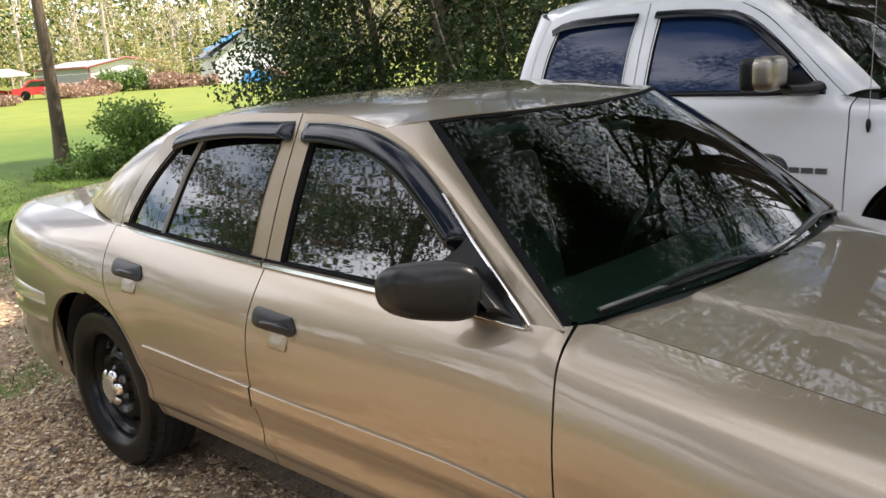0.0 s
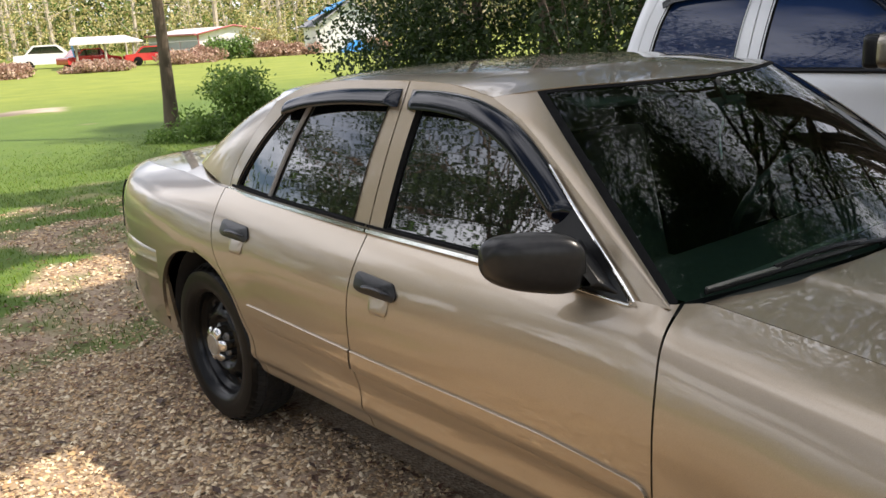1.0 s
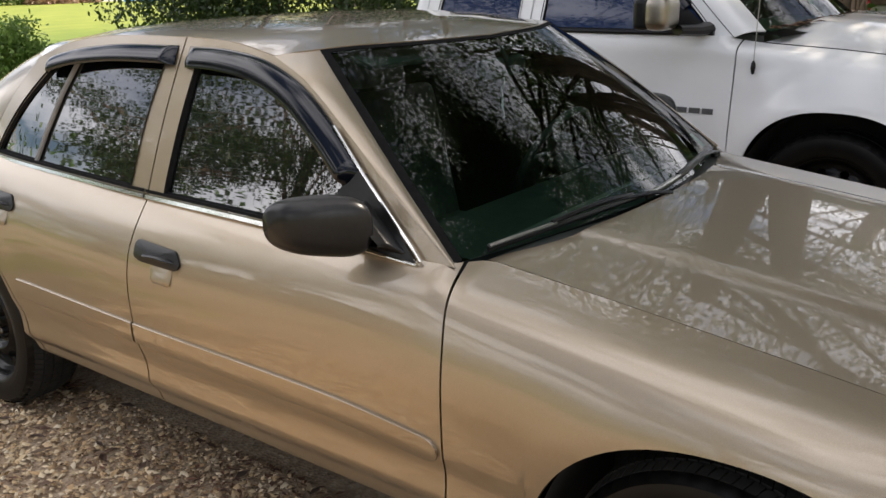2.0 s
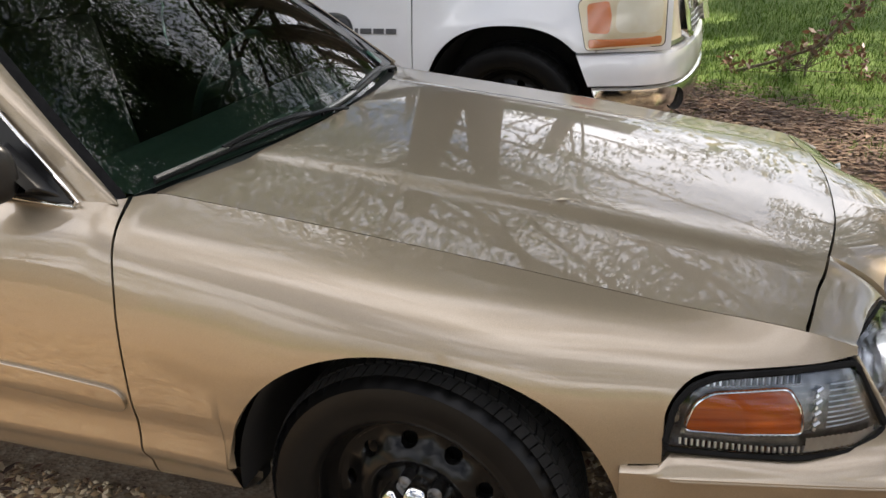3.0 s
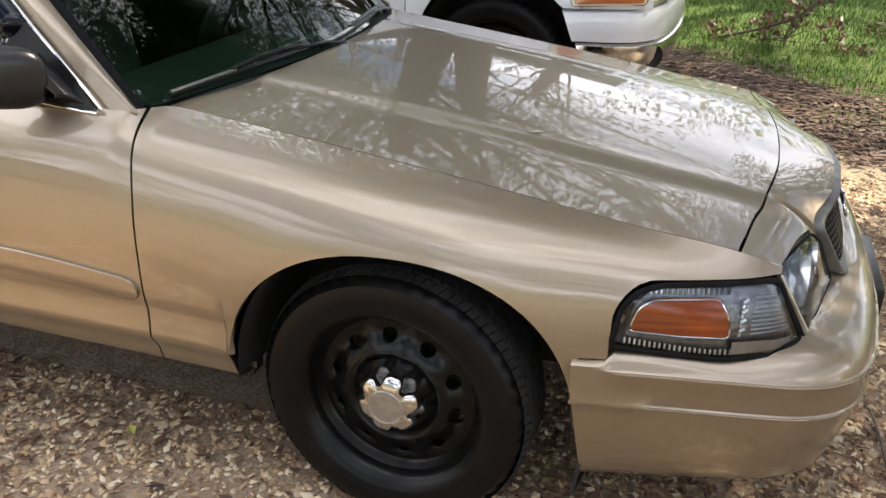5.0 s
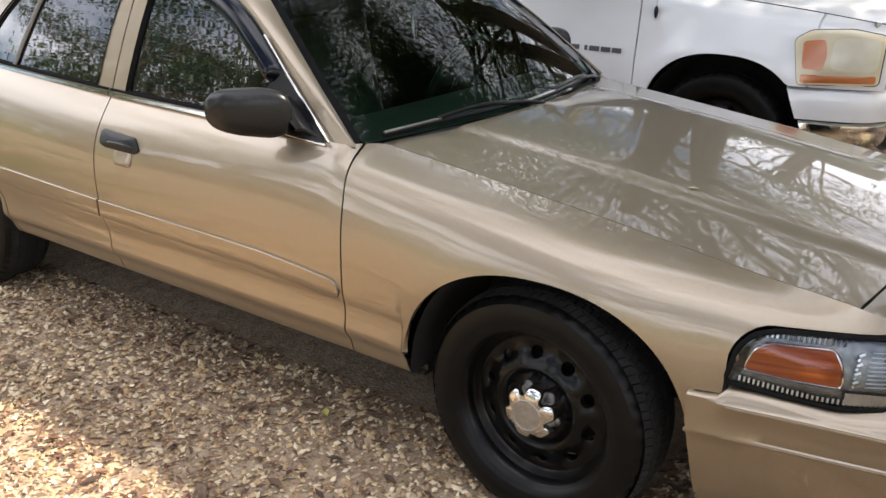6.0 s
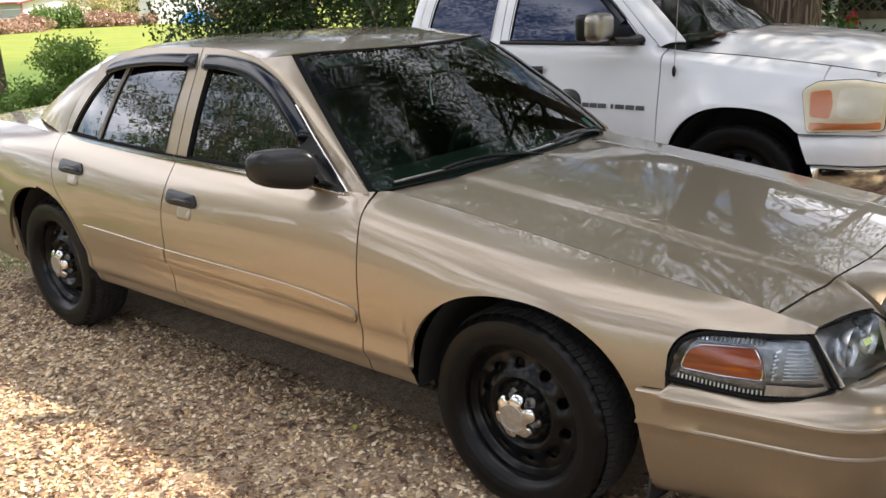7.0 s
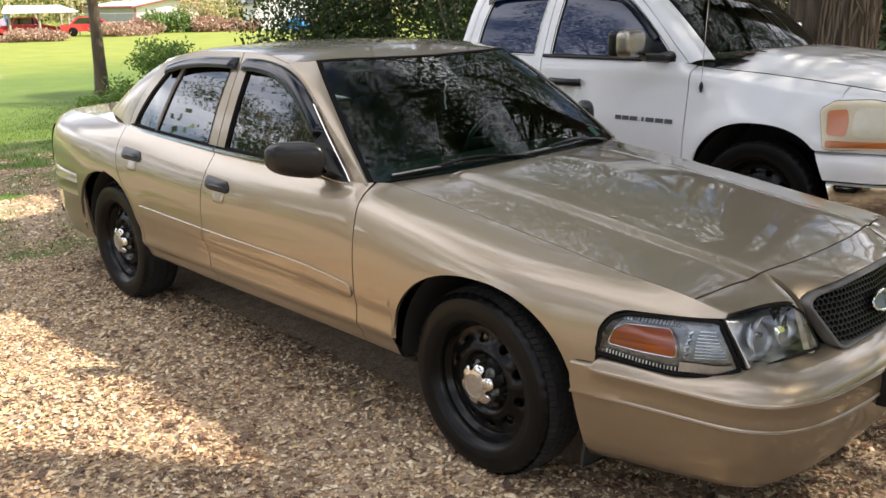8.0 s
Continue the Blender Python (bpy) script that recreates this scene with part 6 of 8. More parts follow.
LIGHT_GREEN = foliage_material("light_green_leaves", [(0.10, 0.19, 0.03), (0.16, 0.26, 0.05), (0.22, 0.32, 0.08), (0.13, 0.22, 0.04)], 0.5, 0.35)
BROWN_LEAF = foliage_material("withered_leaves", [(0.34, 0.19, 0.13), (0.46, 0.31, 0.22), (0.22, 0.12, 0.08), (0.58, 0.44, 0.33)])


def blob_points(n, blobs, hollow=0.35):
    """Points in a union of ellipsoids (x, y, z, rx, ry, rz), thicker towards the skin."""
    w = np.array([b[3] * b[4] * b[5] for b in blobs]) ** (2 / 3)
    k = rng.choice(len(blobs), n, p=w / w.sum())
    b = np.array(blobs)[k]
    d = rng.normal(0, 1, (n, 3))
    d /= np.linalg.norm(d, axis=1, keepdims=True)
    r = (hollow + (1 - hollow) * rng.uniform(0, 1, n) ** 0.6)
    r *= 1 + 0.18 * np.sin(7 * d[:, 0] + 3 * b[:, 0]) * np.cos(6 * d[:, 2] + 2 * b[:, 1])
    return b[:, :3] + d * r[:, None] * b[:, 3:]


def sunlit(x, y):
    """Where the sun reaches the ground beside the sedan and on the lawns."""
    strip = ((x > -2.7) | (np.sin(5.0 * x + 2.0 * y) + np.sin(3.1 * y - 2.3 * x) > 0.5)) & (x < 0.3) & (x > -3.7) & (y < -1.36 + 0.2 * np.clip((x + 1.3) / 1.3, 0, 1)) & (y > np.where(x > -1.8, -2.35 + 0.72 * (x + 1.8), -2.9))
    patch = ((x + 6.1) / 0.6) ** 2 + ((y + 0.6) / 0.5) ** 2 < 1
    front = (((x - 1.65) / 0.55) ** 2 + ((y - 2.15) / 0.60) ** 2 < 1) | (((x - 1.9) / 0.3) ** 2 + ((y - 0.4) / 0.4) ** 2 < 1)
    grass_ = (y > 6.2 + 0.6 * np.sin(2.1 * x)) & (x > -1) & (np.sin(1.7 * x + 0.9 * y) + 0.7 * np.sin(2.9 * y - 1.1 * x) > 0.75) | (x < -7.2 + 0.8 * np.sin(1.3 * y)) & ((x < -17.5) | (np.sin(1.1 * x + 0.4 * y) + 0.6 * np.sin(2.7 * x - 0.9 * y) > 0.80))
    bush_ = ((x + 12.7) / 1.5) ** 2 + ((y - 4.1) / 1.1) ** 2 < 1
    return strip | patch | front | grass_ | bush_


def let_sun(points, base):
    """Leaves but for those that would stand in the sun's way."""
    p = points + np.array(base)
    d = p[:, 2] / sun_dir.z
    gx_, gy_ = p[:, 0] - d * sun_dir.x, p[:, 1] - d * sun_dir.y
    over_car = np.zeros(len(p), bool)
    for z_, x0_, x1_, half in ((0.55, -4.4, 1.2, 0.98), (0.95, -4.2, 1.0, 0.93), (1.20, -3.4, -0.8, 0.78), (1.42, -2.9, -1.2, 0.66)):
        cx_, cy_ = gx_ + z_ / sun_dir.z * sun_dir.x, gy_ + z_ / sun_dir.z * sun_dir.y
        over_car |= (np.abs(cy_) < half) & (cx_ > x0_) & (cx_ < x1_)
    return points[~(sunlit(gx_, gy_) & ~over_car & (rng.uniform(0, 1, len(p)) < 0.997))]


def sprays(points, n, spread):
    """More points, each near one of the given ones, so that leaves stand in sprays with gaps between."""
    return points[rng.integers(0, len(points), n)] + rng.normal(0, spread, (n, 3)) * (1, 1, 0.6)


def crown(name, points, size, mat, parent, label="", droop=0.2, corners=4):
    """Leaves as small folded blades round points."""
    n = len(points)
    a = rng.normal(0, 1, (n, 3)) - np.array([0, 0, droop])
    a /= np.linalg.norm(a, axis=1, keepdims=True)
    b = np.cross(a, rng.normal(0, 1, (n, 3)))
    b /= np.linalg.norm(b, axis=1, keepdims=True)
    l = size * rng.uniform(0.6, 1.3, n)[:, None]
    p = np.stack([points - a * l * 0.5, points + b * l * 0.26, points + a * l * 0.6, points - b * l * 0.26], 1)
    if corners == 3:
        p = p[:, :3] + (p[:, 1:2] - p[:, 3:4]) * np.array([-0.25, 0.25, -0.25])[None, :, None]
    f = np.arange(corners * n).reshape(-1, corners)
    return fast_mesh(name, p.reshape(-1, 3), f, mat, label, "", "", parent, smooth=False)


def limb(a, b, r0, r1, bend=0.15, n=9):
    a, b = np.array(a, float), np.array(b, float)
    t = np.linspace(0, 1, n)[:, None]
    off = rng.normal(0, 1, 3) * bend * np.linalg.norm(b - a)
    p = a * (1 - t) + b * t + off * (t * (1 - t))
    return tube(p, np.linspace(r0, r1, n), 8)


def tree(name, label, x, y, trunk_r, trunk_h, blobs, leaves, size, leaf_mat, bark, branches=10, lean=(0, 0), category="tree", twigs=0, extra=(), gaps=False, spray=0.0):
    z0 = float(height(x, y)) - 0.05
    t = thing(name, label, category, at=(x, y, z0))
    top = np.array([lean[0], lean[1], trunk_h])
    pts = np.linspace(0, 1, 14)[:, None] * top + np.stack([0.06 * trunk_h * 0.2 * np.sin(np.linspace(0, 5, 14)), 0.04 * trunk_h * 0.2 * np.cos(np.linspace(0, 4, 14)), 0 * np.linspace(0, 1, 14)], -1)
    pts[:, :2] -= pts[0, :2]
    rad = trunk_r * (1 - 0.45 * np.linspace(0, 1, 14)) * (1 + 0.55 * np.exp(-np.linspace(0, 1, 14) * 14))
    woods = [tube(pts, rad, 18)] + [tube(*e, 14) for e in extra]
    mesh_object("trunk", *joined(*woods), bark, t)
    local = [(b[0], b[1], b[2], b[3], b[4], b[5]) for b in blobs]
    arms = []
    for k in range(branches):
        b = local[k % len(local)]
        s = pts[int(rng.integers(6, 14))]
        e = np.array(b[:3]) + rng.normal(0, 0.45, 3) * np.array(b[3:])
        arms.append(limb(s, e, trunk_r * (0.14 if spray else 0.38), trunk_r * (0.03 if spray else 0.05)))
        for _ in range(twigs):
            q = s + (e - s) * rng.uniform(0.3, 0.95)
            arms.append(limb(q, q + rng.normal(0, 0.5, 3) * np.array(b[3:]), trunk_r * (0.05 if spray else 0.12), 0.004, n=6))
    if arms:
        mesh_object("branchwork", *joined(*arms), bark, t)
    if leaves:
        pts_ = blob_points(leaves, local) if not spray else sprays(blob_points(leaves // 11, local), leaves, spray)
        crown("crown", let_sun(pts_, (x, y, z0)) if gaps else pts_, size, leaf_mat, t, "leafy crown", corners=3 if leaves > 90000 else 4)
    return t


# The big twin-trunked tree behind the truck, its crown spread over truck and drive.
big_blobs = [(rng.uniform(-1.5, 7.5), rng.uniform(-3.6, 3.0), rng.uniform(5.4, 8.2), rng.uniform(1.0, 1.9), rng.uniform(1.0, 1.8), rng.uniform(0.6, 1.1)) for _ in range(26)]
big_blobs += [(rng.uniform(-5.5, 0.5), rng.uniform(-2.5, 3.5), rng.uniform(4.5, 7.5), 1.5, 1.4, 0.9) for _ in range(9)]
big_blobs += [(rng.uniform(-2.0, 4.6), rng.uniform(-5.8, 0.3), rng.uniform(6.6, 9.2), rng.uniform(0.8, 1.5), rng.uniform(0.8, 1.4), rng.uniform(0.5, 0.9)) for _ in range(18)]
big_blobs += [(rng.uniform(-7.5, -2.0), rng.uniform(-6.0, -2.0), rng.uniform(5.6, 8.4), rng.uniform(1.0, 1.7), rng.uniform(1.0, 1.5), rng.uniform(0.6, 1.0)) for _ in range(18)]
big_blobs += [(rng.uniform(-3.5, 5.5), rng.uniform(-3.0, 1.2), rng.uniform(5.0, 7.0), rng.uniform(0.9, 1.6), rng.uniform(0.9, 1.5), rng.uniform(0.4, 0.7)) for _ in range(18)]
big_blobs += [(rng.uniform(-0.9, 3.4), rng.uniform(-4.6, -1.4), rng.uniform(5.8, 8.2), rng.uniform(0.7, 1.2), rng.uniform(0.7, 1.1), rng.uniform(0.4, 0.7)) for _ in range(14)]
big_blobs += [(rng.uniform(0.2, 3.0), rng.uniform(-4.9, -2.4), rng.uniform(5.4, 8.8), rng.uniform(0.7, 1.1), rng.uniform(0.7, 1.1), rng.uniform(0.4, 0.7)) for _ in range(16)]
# Dense out-of-view leaves added across the sun's path to shade the sedan.
high_blobs = [(rng.uniform(1.9, 7.2), rng.uniform(-4.0, -1.9), rng.uniform(5.6, 7.6), rng.uniform(0.6, 1.0), rng.uniform(0.6, 0.95), rng.uniform(0.35, 0.6)) for _ in range(30)]
high_blobs += [(rng.uniform(4.3, 9.2), rng.uniform(-3.4, -1.2), rng.uniform(7.4, 8.8), rng.uniform(0.7, 1.0), rng.uniform(0.6, 0.95), rng.uniform(0.35, 0.6)) for _ in range(18)]
big_blobs += [(rng.uniform(-2.6, 2.2), rng.uniform(-2.2, 1.6), rng.uniform(3.6, 5.8), rng.uniform(0.7, 1.2), rng.uniform(0.7, 1.1), rng.uniform(0.4, 0.65)) for _ in range(19)]
cedar = tree("cedar_tree", "large tree with shreddy red-brown bark behind the truck", -2.05, 5.9, 0.28, 5.5, big_blobs, 130000, 0.088, CANOPY, RED_BARK, 18, (0.3, -0.2), twigs=3, gaps=True, spray=0.19,
     extra=[(np.array([(0.46, -0.1, 0), (0.47, -0.1, 0.7), (0.52, -0.05, 1.6), (0.66, 0.05, 3.0), (0.90, 0.2, 5.0)]), [0.30, 0.25, 0.23, 0.19, 0.12])])
crown("upper_crown", let_sun(sprays(blob_points(8000, high_blobs), 105000, 0.19), (-2.05, 5.9, 0.0)), 0.088, CANOPY, cedar, "thick unseen leaves added to the crown to shade the sedan", corners=3)
shreds = []
for k in range(560):
    c_, r_ = ((0.0, 0.0), 0.285) if k % 2 else ((0.47, -0.1), 0.245)
    a_, z_, l_ = rng.uniform(-2.9, 0.5), rng.uniform(0.0, 2.8), rng.uniform(0.10, 0.50)
    s_ = np.linspace(0, 1, 7)
    a2 = a_ + 0.14 * rng.normal() * s_
    rr = r_ + 0.012 + 0.022 * rng.uniform(0, 1) * (2 * s_ - 1) ** 2
    shreds.append(tube(np.stack([c_[0] + 0.03 * z_ + rr * np.cos(a2), c_[1] + rr * np.sin(a2), z_ + l_ * s_], -1), rng.uniform(0.006, 0.018) * np.sin(math.pi * (0.08 + 0.84 * s_)), 5, flat=0.5))
mesh_object("loose_bark", *joined(*shreds), SHRED_BARK, cedar, "loose strips of red-brown bark")
# Dense evergreen shrub tree behind the cars.
shrub = [(rng.uniform(-3.0, 3.0), rng.uniform(-1.2, 1.2), rng.uniform(0.9, 6.0), rng.uniform(0.7, 1.2), rng.uniform(0.7, 1.1), rng.uniform(0.6, 1.0)) for _ in range(34)] + [(rng.uniform(-3.9, -3.0), rng.uniform(-1.0, 0.4), rng.uniform(1.0, 5.5), 0.7, 0.7, 0.7) for _ in range(9)]
shrub += [(rng.uniform(-2.7, -1.0), rng.uniform(-2.2, -0.7), rng.uniform(1.9, 4.6), rng.uniform(0.45, 0.75), rng.uniform(0.45, 0.75), rng.uniform(0.4, 0.6)) for _ in range(14)] + [(rng.uniform(-2.0, -0.4), rng.uniform(-1.8, -0.6), rng.uniform(0.9, 1.9), 0.5, 0.5, 0.45) for _ in range(6)]
tree("evergreen_tree", "dense dark evergreen with many thin stems", -8.6, 7.3, 0.16, 4.5, shrub, 76000, 0.085, DARK_GREEN, BARK, 30, twigs=2, spray=0.16,
     extra=[(np.array([(dx, dy, 0), (dx * 1.2, dy, 1.5), (dx * 1.7, dy * 1.3, 4.0)]), [0.09, 0.07, 0.04]) for dx, dy in ((-1.6, 0.2), (-0.8, -0.4), (0.7, 0.3), (1.5, -0.2), (0.2, 0.5), (2.1, 0.3))])
tree("evergreen_tree", "dense dark evergreen beside the truck", -4.6, 9.4, 0.16, 4.5, [(b[0] * 0.7, b[1], b[2] * 0.54, b[3], b[4], b[5] * 0.7) for b in shrub], 17000, 0.09, DARK_GREEN, BARK, 18, twigs=1)
# Pole-like young trunk and the bush at its foot.
tree("pine_trunk", "slender straight grey-brown trunk on the lawn", -13.85, 3.76, 0.096, 9.0, [(0, 0, 9.5, 1.6, 1.6, 1.2), (0.6, 0.3, 8.4, 1.2, 1.2, 0.8)], 5000, 0.12, MID_GREEN, POLE_BARK, 8)
bush_b = [(rng.uniform(-0.35, 0.4), rng.uniform(-0.35, 0.45), rng.uniform(0.2, 0.95), rng.uniform(0.2, 0.34), rng.uniform(0.2, 0.34), rng.uniform(0.18, 0.30)) for _ in range(20)] + [(rng.uniform(-0.7, 0.0), rng.uniform(-0.75, -0.2), rng.uniform(0.1, 0.45), 0.22, 0.22, 0.18) for _ in range(3)]
tree("bush", "leafy green bush at the foot of a trunk", -12.45, 4.22, 0.03, 0.7, bush_b, 9000, 0.068, LIGHT_GREEN, BARK, 16, twigs=2, spray=0.09, category="bush")
tree("bush", "low weeds round the trunk", -13.5, 3.85, 0.015, 0.2, [(0, 0, 0.12, 0.45, 0.4, 0.25), (0.7, 0.2, 0.2, 0.45, 0.35, 0.3), (0.2, -0.5, 0.08, 0.4, 0.3, 0.18)], 3500, 0.06, LIGHT_GREEN, BARK, 3, category="bush")
# Trees behind the viewer, seen mirrored in the windows and paint.
for tx, ty, sc in ((-10.5, -10.0, 1.0), (-2.0, -13.5, 1.15), (6.5, -10.0, 1.0), (-17.0, -11.5, 1.1)):
    bb = [(rng.uniform(-3.4, 3.4) * sc, rng.uniform(-2.6, 2.6) * sc, rng.uniform(3.4, 9.0) * sc, rng.uniform(0.8, 1.5), rng.uniform(0.8, 1.4), rng.uniform(0.5, 0.9)) for _ in range(18)]
    tree("oak_tree", "broad half-bare oak across the drive", tx, ty, 0.28 * sc, 5.5 * sc, bb, 13000 if tx > -5 else 25000, 0.10, DARK_GREEN, BARK, 30, twigs=5, spray=0.24)
# Trees ahead of the cars, mirrored in windshield and hood.
# The one at (7.0, 1.5) is unseen, added to block the sun.
for tx, ty, sc in ((8.5, 3.0, 1.0), (9.2, -2.8, 0.95), (7.0, 1.5, 0.85), (6.0, 11.5, 1.15), (13, 8, 1.3), (-1.5, 13.5, 1.1), (-6.5, 14.0, 1.2)):
    bb = [(rng.uniform(-3.2, 3.2) * sc, rng.uniform(-2.6, 2.6) * sc, rng.uniform(2.6, 9.5) * sc, rng.uniform(0.9, 1.7), rng.uniform(0.9, 1.6), rng.uniform(0.6, 1.0)) for _ in range(26)]
    tree("oak_tree", "leafy oak ahead of the cars, for reflections and shade", tx, ty, 0.26 * sc, 5.5 * sc, bb, 9000 if ty == 1.5 else 5000 if ty < 1 else 7500 if tx < 0 else 19000 if ty > 10 else 13000, 0.12 if tx < 0 else 0.14, DARK_GREEN, BARK, 10 if ty == 1.5 else 22, twigs=2, gaps=True, spray=0.24 if tx < 0 else 0.0)


# ---- the pickup truck ----
NAMEPLATE = varied("dark_nameplate", (0.10, 0.10, 0.105), (0.16, 0.16, 0.165), 60, rough=0.4, metal=0.6)
# Own frame: front axle at x 0, right side towards -y.
TX, TY = -0.60, 3.27
pickup = thing("pickup_truck", "white four-door pickup truck with dark tinted windows", "truck", at=(TX, TY, 0))
TWX, TAR, TAH, TAZ = (0.0, -3.57), (0.465, 0.465), (0.46, 0.46), 0.43
TXS = [-4.75, -3.6, -2.6, -1.6, -0.62, -0.53, 0.0, 0.42, 0.70, 0.86]
T_Y = [curve(TXS, v) for v in (
    [0.90, 0.93, 0.94, 0.94, 0.94, 0.94, 0.95, 0.93, 0.86, 0.78],
    [0.95, 0.98, 0.985, 0.985, 0.985, 0.985, 1.00, 0.975, 0.90, 0.81],
    [0.96, 0.99, 0.995, 0.995, 0.995, 0.995, 1.012, 0.985, 0.91, 0.82],
    [0.96, 0.99, 0.995, 0.995, 0.992, 0.992, 1.012, 0.982, 0.91, 0.82],
    [0.95, 0.98, 0.980, 0.978, 0.975, 0.975, 0.990, 0.965, 0.90, 0.815],
    [0.94, 0.97, 0.968, 0.965, 0.962, 0.960, 0.955, 0.940, 0.885, 0.81],
    [0.93, 0.96, 0.962, 0.958, 0.955, 0.945, 0.915, 0.905, 0.865, 0.80],
    [0.92, 0.95, 0.945, 0.940, 0.935, 0.850, 0.830, 0.820, 0.800, 0.78])]
T_Z = [curve(TXS, v) for v in (
    [0.50, 0.46, 0.44, 0.44, 0.44, 0.44, 0.44, 0.46, 0.50, 0.52],
    [0.60, 0.56, 0.53, 0.53, 0.53, 0.53, 0.53, 0.55, 0.58, 0.60],
    [0.72, 0.68, 0.66, 0.66, 0.66, 0.66, 0.68, 0.68, 0.70, 0.70],
    [0.86, 0.83, 0.81, 0.81, 0.81, 0.81, 0.84, 0.82, 0.82, 0.81],
    [1.00, 0.97, 0.95, 0.95, 0.95, 0.95, 0.96, 0.93, 0.92, 0.90],
    [1.12, 1.10, 1.07, 1.07, 1.07, 1.07, 1.06, 1.03, 1.00, 0.98],
    [1.22, 1.20, 1.17, 1.17, 1.17, 1.17, 1.13, 1.09, 1.06, 1.04],
    [1.30, 1.29, 1.24, 1.24, 1.24, 1.215, 1.175, 1.135, 1.10, 1.08])]


def tside(x, v):
    x, v = np.broadcast_arrays(np.asarray(x, float), np.asarray(v, float))
    k = len(T_Y)
    s = np.clip(v, 0, 1) * (k - 1)
    i = np.clip(np.floor(s).astype(int), 0, k - 2)
    t = s - i
    out = []
    for sec in (T_Y, T_Z):
        c = np.stack([f(x) for f in sec])
        c = np.concatenate([2 * c[:1] - c[1:2], c, 2 * c[-1:] - c[-2:-1]])
        a, b, d, e = (np.take_along_axis(c, (i + q)[None], 0)[0] for q in range(4))
        out.append(0.5 * (2 * b + (d - a) * t + (2 * a - 5 * b + 4 * d - e) * t * t + (3 * b - a - 3 * d + e) * t ** 3))
    y, z = out
    for wx, r, h in zip(TWX, TAR, TAH):
        q = (np.abs((x - wx) / r) ** 2.4 + np.abs(np.maximum(z - TAZ, 0) / h) ** 2.4) ** (1 / 2.4)
        y = y + 0.022 * np.exp(-(((q - 1.0) * r) / 0.10) ** 2)
    return np.stack([x, -y, z], -1)


def tv_at(x, z):
    x, z = np.broadcast_arrays(np.asarray(x, float), np.asarray(z, float))
    return np.array([np.interp(b, tside(a, VS)[:, 2], VS) for a, b in zip(x.ravel(), z.ravel())]).reshape(x.shape)


def on_tside(x, z, lift=0.0):
    p = np.array(tside(x, tv_at(x, z)), float)
    p[..., 1] -= lift
    return p


def tarch(x):
    x = np.asarray(x, float)
    z = np.zeros(x.shape)
    for wx, r, h in zip(TWX, TAR, TAH):
        z = np.where(np.abs(x - wx) <= r + 1e-6, TAZ + h * np.clip(1 - np.abs((x - wx) / r) ** 2.4, 0, None) ** (1 / 2.4), z)
    return z


def tpanel(xa, xb, n, low=None, nv=36, split=0.0, under=0, xs=None):
    x = (np.linspace(xa, xb, n) if xs is None else xs)[:, None]
    lo = np.zeros_like(x) if low is None else np.where(low(x) > 0.05, tv_at(x, np.maximum(low(x), 0.05)), 0.0)
    t = np.linspace(0, 1, nv)[None]
    v = lo + (1 - lo) * t
    if under:
        vs = tv_at(x, split)
        v = np.concatenate([lo + (vs - lo) * np.linspace(0, 1, under, endpoint=False)[None], vs + (1 - vs) * t], 1)
    return tside(x, v)


def t_arch_xs(k, part_=(0.0, math.pi)):
    return (TWX[k] + TAR[k] * np.cos(np.linspace(part_[1], part_[0], 41)))


t_fender = welded(joined(
    sheet(tpanel(-0.530, -TAR[0], 6, None, 36, TAZ, 8), centre=(0, 0, 0.8), bare=("u1",)),
    sheet(tpanel(0, 0, 0, lambda x: np.where(x > 0.2, np.maximum(tarch(x), 0.756), tarch(x)), 36, xs=t_arch_xs(0)), centre=(0, 0, 0.8), bare=("u0", "u1")),
    sheet(tpanel(TAR[0], 0.83, 22, lambda x: 0.756 + 0 * x, 36), centre=(0, 0, 0.8))))
t_door = sheet(tpanel(-1.812, -0.538, 50, lambda x: 0.50 + 0 * x, 36), centre=(0, 0, 0.8))
t_rdoor = sheet(tpanel(-2.612, -1.820, 40, lambda x: 0.50 + 0 * x, 36), centre=(0, 0, 0.8))
t_corner = sheet(tpanel(-2.78, -2.620, 10, lambda x: 0.50 + 0 * x, 36), centre=(0, 0, 0.8))
t_bed = welded(joined(sheet(tpanel(TWX[1] + TAR[1], -2.82, 20, None, 36, TAZ, 8), centre=(0, 0, 0.8), bare=("u0",)),
                      sheet(tpanel(0, 0, 0, tarch, 36, xs=t_arch_xs(1)), centre=(0, 0, 0.8), bare=("u0", "u1")),
                      sheet(tpanel(-4.73, TWX[1] - TAR[1], 20, None, 36, TAZ, 8), centre=(0, 0, 0.8), bare=("u1",))))
t_bed[0][:, 2] = np.where(t_bed[0][:, 2] > 0.95, 0.95 + (t_bed[0][:, 2] - 0.95) * 0.45, t_bed[0][:, 2])
t_sill = sheet(tside(np.linspace(-2.78, -0.47, 30)[:, None], tv_at(-1.5, np.linspace(0.445, 0.492, 5))[None]), centre=(0, 0, 0.8))
tdoors = {}
for sgn, do in ((-1, lambda d: d), (1, mirrored)):
    tdoors[sgn] = (mesh_object("front_door", *do(t_door), WHITE_PAINT, pickup, "white front door"), mesh_object("rear_door", *do(t_rdoor), WHITE_PAINT, pickup, "white rear door"))
    for name, data in (("front_fender", t_fender), ("cab_corner", t_corner), ("bed_side", t_bed), ("sill", t_sill)):
        mesh_object(name, *do(data), WHITE_PAINT, pickup)


